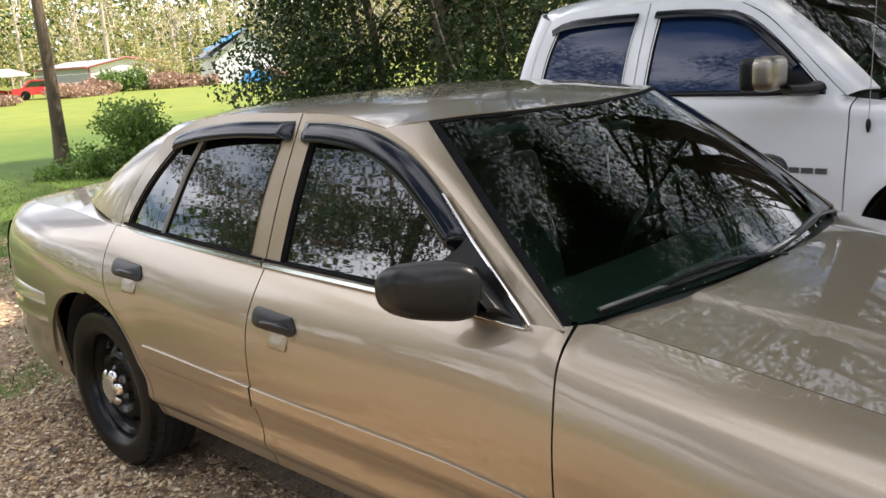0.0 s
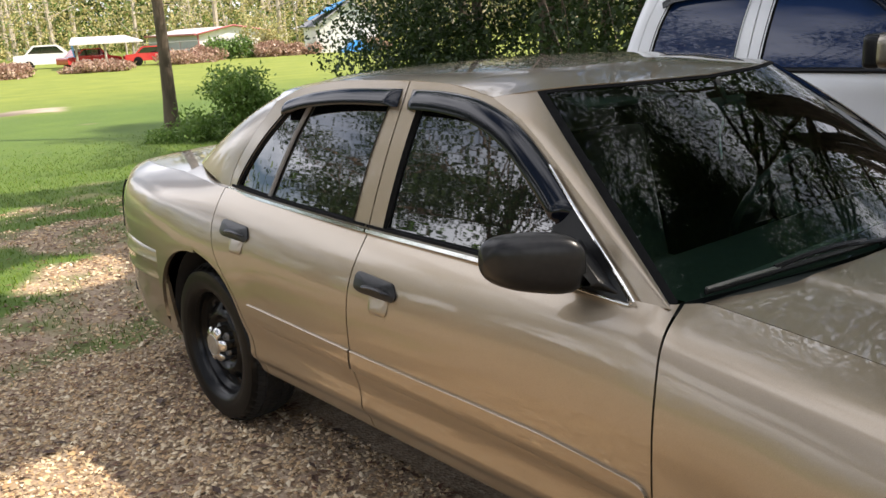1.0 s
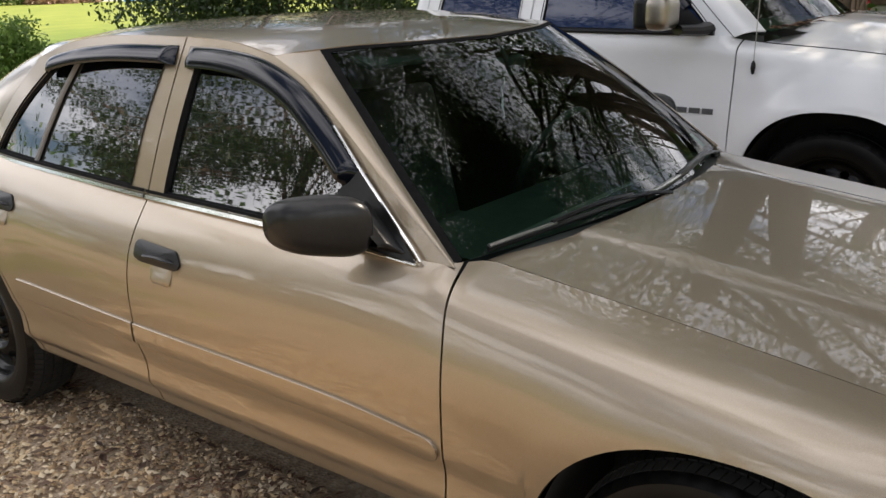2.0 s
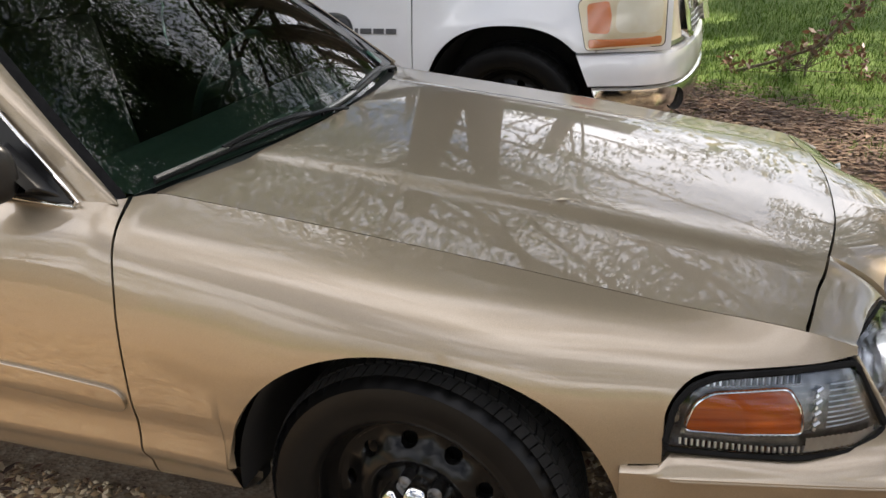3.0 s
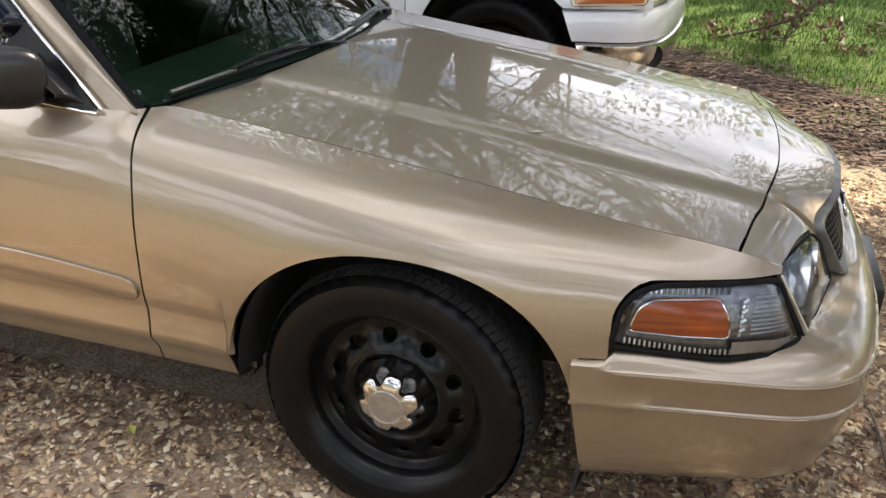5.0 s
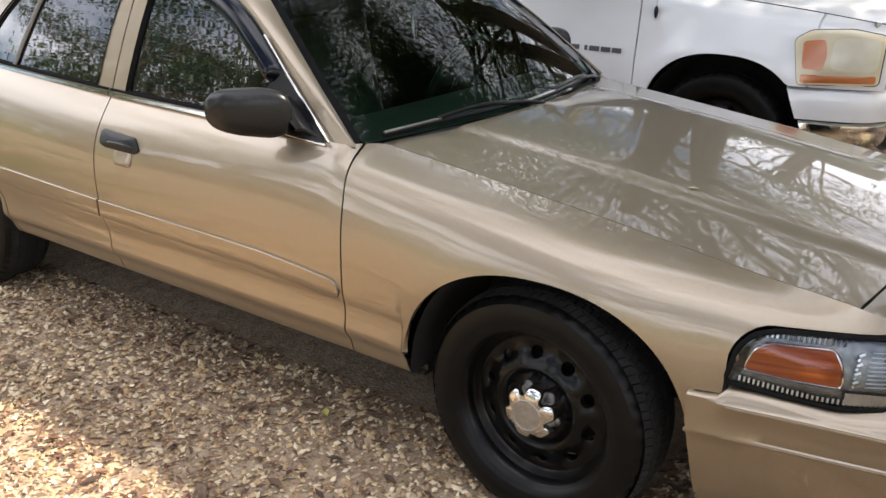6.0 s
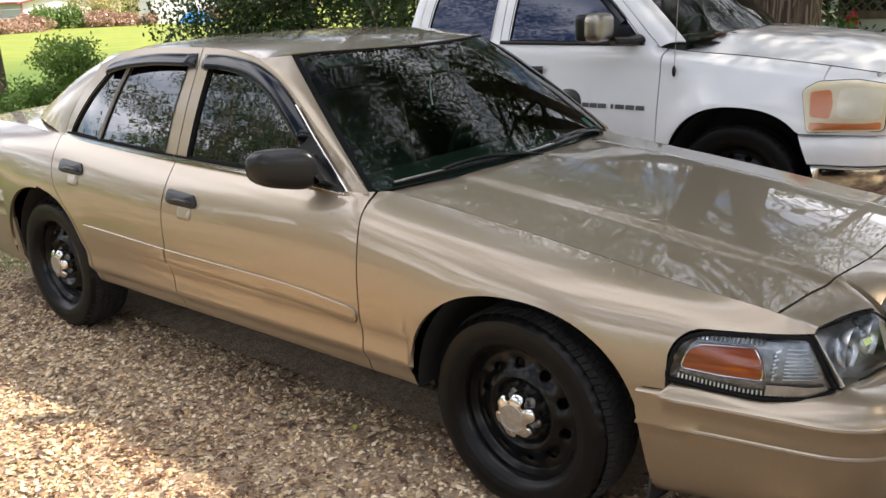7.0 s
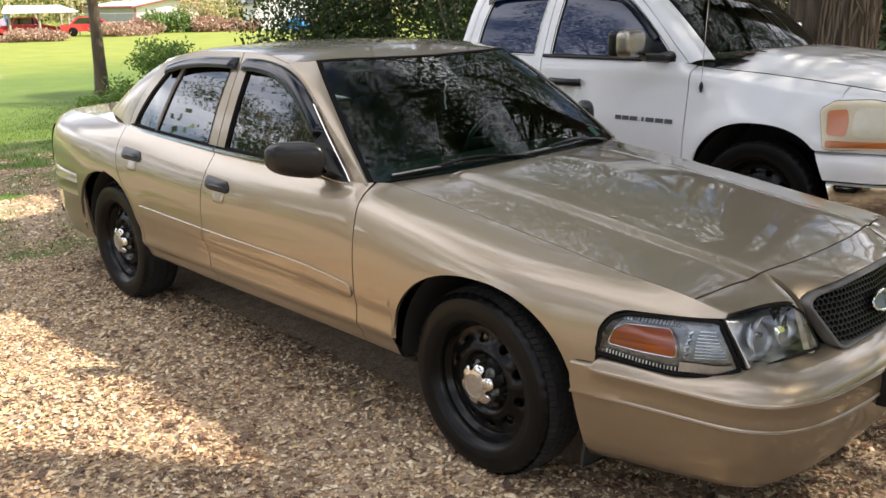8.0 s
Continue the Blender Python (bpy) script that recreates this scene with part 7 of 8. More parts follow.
def tupper(x, z, lift=0.0):
    x, z = np.broadcast_arrays(np.asarray(x, float), np.asarray(z, float))
    h = z - 1.235
    y = 0.936 - 0.22 * h - 0.16 * h * h - 0.04 * np.clip((x + 1.2) / 0.7, 0, 1) ** 2
    return np.stack([x, -(y + lift), z + 0.25 * lift], -1)


TF_OUT = outline([[(-0.575, 1.235), (-0.655, 1.31), (-0.85, 1.50), (-1.045, 1.665), (-1.20, 1.745)], [(-1.20, 1.745), (-1.48, 1.775), (-1.770, 1.782)], [(-1.770, 1.782), (-1.795, 1.5), (-1.812, 1.235)], [(-1.812, 1.235), (-1.2, 1.235), (-0.575, 1.235)]])
TF_IN = outline([[(-0.690, 1.256), (-0.785, 1.36), (-0.955, 1.52), (-1.11, 1.640), (-1.23, 1.690)], [(-1.23, 1.690), (-1.48, 1.712), (-1.690, 1.716)], [(-1.690, 1.716), (-1.715, 1.5), (-1.735, 1.256)], [(-1.735, 1.256), (-1.2, 1.256), (-0.690, 1.256)]])
TR_OUT = outline([[(-1.820, 1.235), (-1.803, 1.5), (-1.778, 1.782)], [(-1.778, 1.782), (-2.1, 1.778), (-2.38, 1.758), (-2.50, 1.72)], [(-2.50, 1.72), (-2.565, 1.55), (-2.60, 1.38), (-2.615, 1.235)], [(-2.615, 1.235), (-2.2, 1.235), (-1.820, 1.235)]])
TR_IN = outline([[(-1.905, 1.256), (-1.885, 1.5), (-1.850, 1.716)], [(-1.850, 1.716), (-2.1, 1.712), (-2.32, 1.702), (-2.41, 1.68)], [(-2.41, 1.68), (-2.470, 1.52), (-2.500, 1.38), (-2.520, 1.256)], [(-2.520, 1.256), (-2.2, 1.256), (-1.905, 1.256)]])


def t_ring(outer, inner, depth=0.02, steps=4):
    o, i = np.array(outer), np.array(inner)
    n = len(o)
    rows = [tupper(*o.T, -0.02)] + [tupper(*(o + (i - o) * k / steps).T, 0.0) for k in range(steps + 1)] + [tupper(*i.T, -depth)]
    p = np.array(rows)
    return facing((p.reshape(-1, 3), [(r * n + a, r * n + (a + 1) % n, (r + 1) * n + (a + 1) % n, (r + 1) * n + a) for r in range(len(rows) - 1) for a in range(n)]), (0, -1, 0))


def t_strip(a, b, la, lb, rows=3):
    a, b = np.array(a), np.array(b)
    n = len(a)
    p = np.array([tupper(*(a + (b - a) * k / rows).T, la + (lb - la) * k / rows) for k in range(rows + 1)])
    return facing((p.reshape(-1, 3), [(r * n + q, r * n + (q + 1) % n, (r + 1) * n + (q + 1) % n, (r + 1) * n + q) for r in range(rows) for q in range(n)]), (0, -1, 0))


def t_visor(line, width):
    q = path3([(a, 0, b) for a, b in line])(np.linspace(0, 1, 40))
    t = np.gradient(q, axis=0)
    n = np.stack([t[:, 2], -t[:, 0]], -1)
    n /= np.linalg.norm(n, axis=1, keepdims=True)
    n = np.where((n[20, 1] > 0), -n, n)
    rows = [tupper(q[:, 0] + n[:, 0] * d, q[:, 2] + n[:, 1] * d, 0) + np.array([0, -l, 0.25 * l]) for d, l in ((0, 0.004), (0.004, 0.016), (0.02, 0.028), (width, 0.030), (width, 0.025), (0.01, 0.006))]
    return np.array(rows).reshape(-1, 3), grid_faces(6, 40)


BLUE_TINT = material("blue_tinted_glass", (0.008, 0.022, 0.075), 0.03, Specular_IOR_Level=0.5, Coat_Weight=0.2, Coat_Roughness=0.0)
for sgn, do in ((-1, lambda d: d), (1, mirrored)):
    fd, rd = tdoors[sgn]
    for host, o, i, vis in ((fd, TF_OUT, TF_IN, t_visor([(-1.715, 1.730), (-1.50, 1.726), (-1.25, 1.702), (-1.11, 1.645), (-0.95, 1.525), (-0.815, 1.400)], 0.050)),
                            (rd, TR_OUT, TR_IN, t_visor([(-2.47, 1.665), (-2.38, 1.702), (-2.1, 1.724), (-1.84, 1.728)], 0.055))):
        mesh_object("window_frame", *do(t_ring(o, i)), WHITE_PAINT, host)
        mesh_object("window_seal", *do(t_strip(shrink(i, -0.012), shrink(i, 0.012), 0.003, -0.012)), RUBBER, host)
        mesh_object("window_glass", *do(facing(fill_patch([tuple(q) for q in shrink(i, 0.010)], tupper, -0.012, 8), (0, -1, 0))), BLUE_TINT, host, "dark blue tinted glass")
        mesh_object("rain_guard", *do(vis), GLOSS_BLACK, host, "smoked black rain guard")
    mesh_object("handle", *do(tube([on_tside(x_, 1.066, 0.010 + 0.030 * (1 - ((x_ + 1.56) / 0.14) ** 4)) for x_ in np.linspace(-1.70, -1.42, 12)], 0.028, 10, flat=1.0)), BLACK_PLASTIC, fd, "black pull handle")
    mesh_object("handle", *do(tube([on_tside(x_, 1.066, 0.010 + 0.030 * (1 - ((x_ + 2.46) / 0.12) ** 4)) for x_ in np.linspace(-2.58, -2.34, 12)], 0.028, 10, flat=1.0)), BLACK_PLASTIC, rd, "black pull handle")
    for xa, xb in ((-1.088, -1.035), (-1.028, -0.972), (-0.965, -0.902), (-0.868, -0.848), (-0.835, -0.768), (-0.757, -0.694), (-0.683, -0.622)):
        bar = np.array([on_tside(np.linspace(xa, xb, 8), z_, l) for z_, l in ((0.830, 0.001), (0.832, 0.006), (0.858, 0.006), (0.860, 0.001))])
        mesh_object("nameplate_block", *do(facing((bar.reshape(-1, 3), grid_faces(4, 8)), (0, -1, 0))), NAMEPLATE, fd, "dark grey metal nameplate block")
    tri_o = rounded([(-0.660, 1.238), (-0.95, 1.252), (-0.905, 1.43)], 0.02, 4)
    mesh_object("mirror_foot", *do(joined(facing(fill_patch(tri_o, tupper, 0.012, 3), (0, -1, 0)), tube([tupper(-0.72, 1.275, -0.01), (-0.74, -0.98, 1.268), (-0.80, -1.10, 1.275)], [0.055, 0.045, 0.040], 10, flat=0.7), tube([tupper(a_, 1.246, 0.012) for a_ in np.linspace(-1.80, -0.67, 12)], 0.014, 8))), BLACK_PLASTIC, fd, "black plastic mirror foot")
    case = box(-0.945, -1.165, 1.365, 0.09, 0.20, 0.170, 0.035, 4)
    mesh_object("side_mirror", *do(case), BLACK_PLASTIC, pickup, "side mirror with bronze chrome cover")
    front_c = box(-0.865, -1.165, 1.367, 0.135, 0.212, 0.178, 0.060, 6)
    mesh_object("mirror_cover", *do(front_c), varied("bronze_chrome", (0.30, 0.27, 0.22), (0.40, 0.36, 0.31), 12, rough=0.34, metal=1.0) if sgn < 0 else CHROME, pickup, "bronze chrome mirror cover")

# Roof, pillars, glass.
troof_mid = curve([-2.80, -2.5, -1.8, -1.2, -0.85], [1.80, 1.865, 1.885, 1.85, 1.765])
trail_z = curve([-2.53, -2.38, -2.1, -1.75, -1.45, -1.19], [1.705, 1.760, 1.780, 1.784, 1.777, 1.744])
tfront = curve([0.0, 0.5, 0.85, 1.0], [-0.90, -0.94, -1.05, -1.19])
tback = curve([0.0, 0.5, 0.85, 1.0], [-2.70, -2.68, -2.62, -2.50])


def troof(x, w):
    r = tupper(np.clip(x, -2.53, -1.19), trail_z(np.clip(x, -2.53, -1.19)))
    a = np.abs(w)
    z = troof_mid(x) - (troof_mid(x) - r[..., 2]) * (0.4 * a ** 2 + 0.6 * a ** 6)
    return np.stack([x + 0 * w, (-r[..., 1] - 0.004) * w, z], -1)


uu, ww = np.linspace(0, 1, 40)[:, None], np.linspace(-1, 1, 51)[None]
mesh_object("roof", *sheet(troof(tfront(np.abs(ww)) * (1 - uu) + tback(np.abs(ww)) * uu, ww), centre=(0, 0, 1.2), lip=0.01), WHITE_PAINT, pickup)
t_top = np.stack([troof(tfront(np.abs(k * 0.86)), np.array(k * 0.86)) for k in ws])
t_base = np.stack([-0.43 + 0.20 * (1 - ws ** 2), ws * 0.815, 1.262 + 0.03 * (1 - ws ** 2)], -1)
twind = big_pane(t_base, t_top, 0.003, 0.02)
mesh_object("windshield", *sheet(twind, centre=(-1.4, 0, 0.8), along_x=False, lip=0.01), GLASS, pickup, "greenish windshield glass")
t_d = tupper(*np.array([q[[0, 2]] for q in path3([(-0.566, 0, 1.232), (-0.648, 0, 1.31), (-0.845, 0, 1.50), (-1.040, 0, 1.668), (-1.195, 0, 1.748)])(a_s)]).T)
t_w = np.stack([np.interp(a_s, np.linspace(0, 1, 30), twind[0, :, c]) for c in range(3)], -1)
q = np.linspace(0, 1, 10)[None, :, None]
tp = t_d[:, None] * (1 - q) + t_w[:, None] * q + np.array([0.2, -0.35, 0.3]) * 0.05 * (4 * q * (1 - q))
for m in (sheet(tp, centre=(0, 0, 1.2), lip=0.01), mirrored(sheet(tp, centre=(0, 0, 1.2), lip=0.01))):
    mesh_object("front_pillar", *m, WHITE_PAINT, pickup)
t_c = tupper(*np.array([q2[[0, 2]] for q2 in path3([(-2.505, 0, 1.72), (-2.570, 0, 1.55), (-2.605, 0, 1.38), (-2.62, 0, 1.235)])(a_s)]).T)
t_b = np.stack([np.linspace(-2.62, -2.78, 40), -np.linspace(0.66, 0.80, 40), np.linspace(1.775, 1.235, 40)], -1)
q = np.linspace(0, 1, 12)[None, :, None]
tp = t_c[:, None] * (1 - q) + t_b[:, None] * q + np.array([-0.6, -0.5, 0.2]) * 0.07 * (4 * q * (1 - q))
for m in (sheet(tp, centre=(-1.8, 0, 1.2), along_x=False, lip=0.01), mirrored(sheet(tp, centre=(-1.8, 0, 1.2), along_x=False, lip=0.01))):
    mesh_object("rear_pillar", *m, WHITE_PAINT, pickup)
mesh_object("cab_back", *joined(slab([(-0.80, 0.9), (0.80, 0.9), (0.78, 1.25), (-0.78, 1.25)], 0.02, lambda a, b, d: (-2.78 + d, a, b))), WHITE_PAINT, pickup)
mesh_object("rear_window", *slab([(-0.78, 1.24), (0.78, 1.24), (0.62, 1.80), (-0.62, 1.80)], 0.01, lambda a, b, d: (-2.78 + 0.33 * (b - 1.24) + d, a, b)), BLUE_TINT, pickup)

# Hood: raised in the middle, falling to the fenders; front mask, lamps, grille and bumper.
thy = lambda x: -tside(np.clip(x, -0.525, 0.86), 1.0)[..., 1] - 0.004  # noqa: E731
thb = curve([0.0, 0.5, 0.75, 0.86], [-0.20, -0.28, -0.37, -0.44])
thf = curve([0.0, 0.3, 0.6, 0.85], [0.845, 0.84, 0.825, 0.785])
rise = curve([0.0, 0.45, 0.62, 0.78, 0.90, 1.0], [0.125, 0.118, 0.105, 0.062, 0.022, 0.0])
uu, ww = np.linspace(0, 1, 44)[:, None], np.linspace(-1, 1, 61)[None]
xx = thb(np.abs(ww) * 0.85) * (1 - uu) + thf(np.abs(ww) * 0.82) * uu
edge_z = tside(np.clip(xx, -0.525, 0.86), 1.0)[..., 2]
hz = edge_z + rise(np.abs(ww) + 0 * uu) * np.clip(1.12 - 0.55 * np.clip(xx - 0.55, 0, 1) / 0.35, 0.4, 1)
mesh_object("hood", *sheet(np.stack([xx, ww * thy(xx), hz], -1), centre=(0, 0, 0.8), lip=0.03), WHITE_PAINT, pickup, "white raised hood")
for k in (0, -1):
    mesh_object("hood_seal", *tube(np.stack([xx[:, k], (ww[0, k] * thy(xx))[:, k], hz[:, k] + 0.001], -1), 0.0042, 6), RUBBER, pickup)
mesh_object("cowl_panel", *sheet(np.stack([np.stack([-0.45 + 0.20 * (1 - ws ** 2) + d, ws * 0.83, 1.250 + 0.03 * (1 - ws ** 2) - 0.12 * max(d, 0)], -1) for d in (0.0, 0.06, 0.12)], 1), centre=(0, 0, 0.8), lip=0), BLACK_PLASTIC, pickup, "dark cowl panel full of leaves")
TNOSE = curve([0.0, 0.3, 0.55, 0.70, 0.80, 0.83], [0.895, 0.888, 0.868, 0.842, 0.805, 0.79])


def tnose(y, z, lift=0.0):
    y, z = np.broadcast_arrays(np.asarray(y, float), np.asarray(z, float))
    return np.stack([TNOSE(np.abs(y)) - 0.16 * (z - 0.78) + lift, y, z], -1)


LAMP_S = rounded([(0.420, 0.768), (0.800, 0.782), (0.800, 1.040), (0.64, 1.066), (0.44, 1.052), (0.366, 1.00)], 0.026, 5)
HAZE = clear("hazy_lens", (1.0, 0.98, 0.93), 1.45, 0.08)
for sgn, do in ((-1, lambda d: d), (1, mirrored)):
    hl_ = mesh_object("headlight", *do(facing(fill_patch(LAMP_S, on_tside, 0.010, 8), (0, -1, 0))), OLD_LENS, pickup, "yellowed headlight with orange marker")
    mesh_object("headlight_front", *do(facing(fill_patch(rounded([(-0.825, 0.785), (-0.60, 0.785), (-0.60, 1.035), (-0.815, 1.040)], 0.03, 5), tnose, 0.006, 6), (1, 0, 0))), OLD_LENS, hl_)
    mesh_object("seal", *do(rim_strip(LAMP_S, on_tside, 0.0045, 0.004)), RUBBER, hl_)
    ORANGE = material("orange_marker", (0.72, 0.20, 0.03), 0.3, Coat_Weight=0.6) if sgn < 0 else ORANGE
    mesh_object("side_marker", *do(facing(fill_patch(rounded([(0.428, 0.855), (0.530, 0.848), (0.540, 0.93), (0.522, 1.010), (0.412, 0.995)], 0.022, 4), on_tside, 0.013, 3), (0, -1, 0))), ORANGE, hl_, "faded orange marker")
    mesh_object("turn_strip", *do(facing(fill_patch(rounded([(0.433, 0.780), (0.785, 0.792), (0.785, 0.832), (0.430, 0.822)], 0.012, 3), on_tside, 0.013, 4), (0, -1, 0))), ORANGE, hl_, "faded orange turn strip")
    mesh_object("lens_cover", *do(facing(fill_patch(LAMP_S, on_tside, 0.024, 10), (0, -1, 0))), HAZE, hl_, "hazy plastic lens")
    mesh_object("lamp_bowl", *do(facing(fill_patch(rounded([(0.56, 0.850), (0.785, 0.850), (0.785, 1.025), (0.56, 1.020)], 0.05, 5), on_tside, 0.012, 4), (0, -1, 0))), varied("hazy_reflector", (0.80, 0.76, 0.64), (0.9, 0.88, 0.8), 14, rough=0.3) if sgn < 0 else OLD_LENS, hl_)
    mesh_object("lamp_housing", *do(box(0.58, -0.80, 0.92, 0.36, 0.10, 0.24)), DARK, hl_)
mask = np.array([[tnose(y_, z_, -0.004) for z_ in np.linspace(0.76, 1.10, 10)] for y_ in np.linspace(-0.83, 0.83, 50)])
mesh_object("front_mask", *sheet(mask, centre=(0, 0, 0.9), along_x=False), DULL_METAL, pickup, "dull chrome grille surround")
go = rounded([(-0.60, 0.775), (0.60, 0.775), (0.62, 1.10), (-0.62, 1.10)], 0.05, 5)
gc = np.array([0, 0.945])
gp = np.array([[tnose(*(gc + (np.array(q_) - gc) * k), l) for q_ in go] for k, l in ((1.0, 0.0), (1.0, 0.04), (0.97, 0.05), (0.90, 0.05), (0.86, 0.04), (0.85, 0.01))])
ng = len(go)
tg = mesh_object("grille", *facing((gp.reshape(-1, 3), [(r * ng + a, r * ng + (a + 1) % ng, (r + 1) * ng + (a + 1) % ng, (r + 1) * ng + a) for r in range(5) for a in range(ng)]), (1, 0, 0)), CHROME, pickup, "chrome cross-bar grille")
for k in range(9):
    z_ = 0.825 + k * 0.03
    mesh_object("slat", *tube([tnose(y_, z_, 0.035) for y_ in np.linspace(-0.53, 0.53, 14)], 0.008, 6, flat=0.5), DULL_METAL, tg)
mesh_object("cross_bar", *tube([tnose(y_, 0.945, 0.06) for y_ in np.linspace(-0.5, 0.5, 14)], 0.028, 8), CHROME, tg)
mesh_object("cross_bar", *tube([tnose(0.0, z_, 0.06) for z_ in np.linspace(0.80, 1.09, 8)], 0.028, 8), CHROME, tg)
tb_plan = path3([(0.365, -1.000, 0), (0.54, -0.972, 0), (0.68, -0.935, 0), (0.79, -0.865, 0), (0.865, -0.745, 0), (0.915, -0.50, 0), (0.94, -0.2, 0), (0.945, 0, 0)])
upper_b = swept(tb_plan(bs), [(0.575, -0.02), (0.582, -0.004), (0.63, 0.004), (0.70, 0.002), (0.735, -0.008), (0.747, -0.030), (0.750, -0.16)], lambda k: 0 * k, 0)
lower_b = swept(tb_plan(bs), [(0.38, -0.10), (0.39, -0.05), (0.42, -0.020), (0.47, -0.002), (0.54, 0.006), (0.560, 0.004), (0.570, -0.012), (0.574, -0.05)], lambda k: 0 * k, 0)
for skin, top_ in ((upper_b, 0.750), (lower_b, 0.790)):
    ends_ = np.clip(1 - np.r_[bs, bs[-2::-1]] / 0.10, 0, 1)[:, None]
    skin[..., 0] += 0.40 * np.clip(top_ - skin[..., 2], 0, 0.30) * ends_
tbump = mesh_object("front_bumper", *sheet(upper_b, centre=(0.4, 0, 0.6), along_x=False), WHITE_PAINT, pickup, "white upper bumper over a chrome lower half")
mesh_object("chrome_bumper", *sheet(lower_b, centre=(0.4, 0, 0.5), along_x=False), CHROME, tbump, "dusty chrome lower bumper")
for sgn in (-1, 1):
    mesh_object("fog_light", *moved(lathe([(0.062, 0.0), (0.060, 0.012), (0.05, 0.02), (0.001, 0.015)], 24), Matrix.Translation((0.865, sgn * 0.76, 0.485)) @ Matrix.Rotation(radians(90 + sgn * 38 + (0 if sgn < 0 else 0)), 4, "Z")), DARK, tbump, "dark round fog light opening")
t_wheel_t = (np.asarray(tyre_data[0]) * (1.145, 1.15, 1.145), tyre_data[1])
t_rim = joined((np.asarray(rim_data[0]) * (1.2, 1.15, 1.2), rim_data[1]), (np.asarray(disc[0]) * (1.2, 1.15, 1.2), disc[1]))
for x_ in TWX:
    for y_ in (-0.865, 0.865):
        do = mirrored if y_ > 0 else (lambda d: d)
        # Rim coloured black to stand for the shade under the truck.
        w_ = mesh_object("wheel", *moved(do(t_rim), Matrix.Translation((x_, y_, 0.390))), BLACK_STEEL, pickup, "black steel wheel in shade")
        mesh_object("tyre", *moved(do(t_wheel_t), Matrix.Translation((x_, y_, 0.390))), TYRE, w_, "black rubber tyre")
for wx, r in zip(TWX, TAR):
    a = np.linspace(-0.1, math.pi + 0.1, 30)
    wl_ = np.array([[(wx + (r + 0.01) * math.cos(t_), -y_, TAZ + (r + 0.004) * math.sin(t_)) for y_ in np.linspace(0.955, 0.5, 5)] for t_ in a])
    hs = joined((wl_.reshape(-1, 3), grid_faces(30, 5)), (np.array([(wx + (r + 0.01) * math.cos(t_), -0.5, TAZ + (r + 0.004) * math.sin(t_)) for t_ in a]), [tuple(range(30))]))
    for d in (hs, mirrored(hs)):
        mesh_object("wheel_housing", *d, DARK, pickup)
mesh_object("chassis", *box(-1.9, 0, 0.47, 5.3, 0.95, 0.14, 0.02), DARK, pickup)
mesh_object("cab_floor", *box(-1.65, 0, 0.52, 2.2, 1.80, 0.08), DARK, pickup)
mesh_object("engine_bay", *box(0.15, 0, 0.80, 1.2, 0.95, 0.45), DARK, pickup)
mesh_object("bed_floor", *box(-3.78, 0, 0.86, 1.9, 1.80, 0.06), DARK, pickup)
mesh_object("bed_front", *box(-2.84, 0, 0.96, 0.05, 1.84, 0.26), WHITE_PAINT, pickup)
mesh_object("tailgate", *box(-4.72, 0, 0.88, 0.06, 1.76, 0.44, 0.02), WHITE_PAINT, pickup, "white tailgate")
mesh_object("rear_bumper", *box(-4.84, 0, 0.60, 0.16, 1.80, 0.17, 0.03), CHROME, pickup)
mesh_object("dashboard", *box(-0.66, 0, 1.14, 0.45, 1.60, 0.22, 0.05), DASH, pickup)
mesh_object("steering_wheel", *moved(tube(wheel_ring, 0.015, 10, closed=True), Matrix.Translation((-1.0, 0.40, 1.20)) @ Matrix.Rotation(radians(-62), 4, "Y")), LINING, pickup)
for y_ in (-0.42, 0.42):
    mesh_object("seat", *joined(box(-1.40, y_, 0.85, 0.55, 0.56, 0.24, 0.06, 3), moved(box(0, 0, 0.33, 0.18, 0.56, 0.70, 0.06, 3), Matrix.Translation((-1.68, y_, 0.88)) @ Matrix.Rotation(radians(-14), 4, "Y"))), FABRIC, pickup, "grey cloth seat")
tl = np.array([[tupper(x_, z_, -0.05) if z_ > 1.2 else (x_, -0.88, z_) for z_ in np.r_[np.linspace(0.56, 1.2, 6), np.linspace(1.25, max(1.26, tz), 8)]] for x_, tz in zip(np.linspace(-2.58, -0.66, 24), np.interp(np.linspace(-2.58, -0.66, 24), [-2.58, -2.45, -1.7, -1.2, -0.66], [1.5, 1.70, 1.76, 1.72, 1.26]))])
for d in (sheet(tl, lip=0), mirrored(sheet(tl, lip=0))):
    mesh_object("cabin_lining", *d, LINING, pickup)
ant = on_tside(-0.435, 1.085, 0.012)
aerial = mesh_object("antenna_base", *moved(lathe([(0.001, -0.035), (0.008, -0.028), (0.013, 0.0), (0.011, 0.022), (0.004, 0.036), (0.001, 0.037)], 14), Matrix.Translation(Vector(ant)) @ Matrix.Rotation(radians(90), 4, "X")), BLACK_PLASTIC, pickup, "black antenna base")
mesh_object("antenna_whip", *tube([ant + np.array([0.0, 0.002, 0.03]), ant + np.array([0.005, 0.012, 0.40]), ant + np.array([0.012, 0.03, 0.85])], 0.0022, 6), DULL_METAL, aerial, "thin metal whip")
# Leaves caught at the foot of the truck's windshield.
n_l = 420
kx = rng.uniform(-1, 1, n_l)
lx = TX - 0.45 + 0.20 * (1 - kx ** 2) + rng.uniform(-0.01, 0.10, n_l)
leaves_flat("cowl_leaves", lx, TY + kx * 0.80, rng.uniform(0.015, 0.045, n_l), 1.262 + 0.03 * (1 - kx ** 2) + rng.uniform(0, 0.02, n_l) - 0.06 * (lx > TX - 0.2), LEAF_DEAD, "brown leaves gathered below the truck windshield")


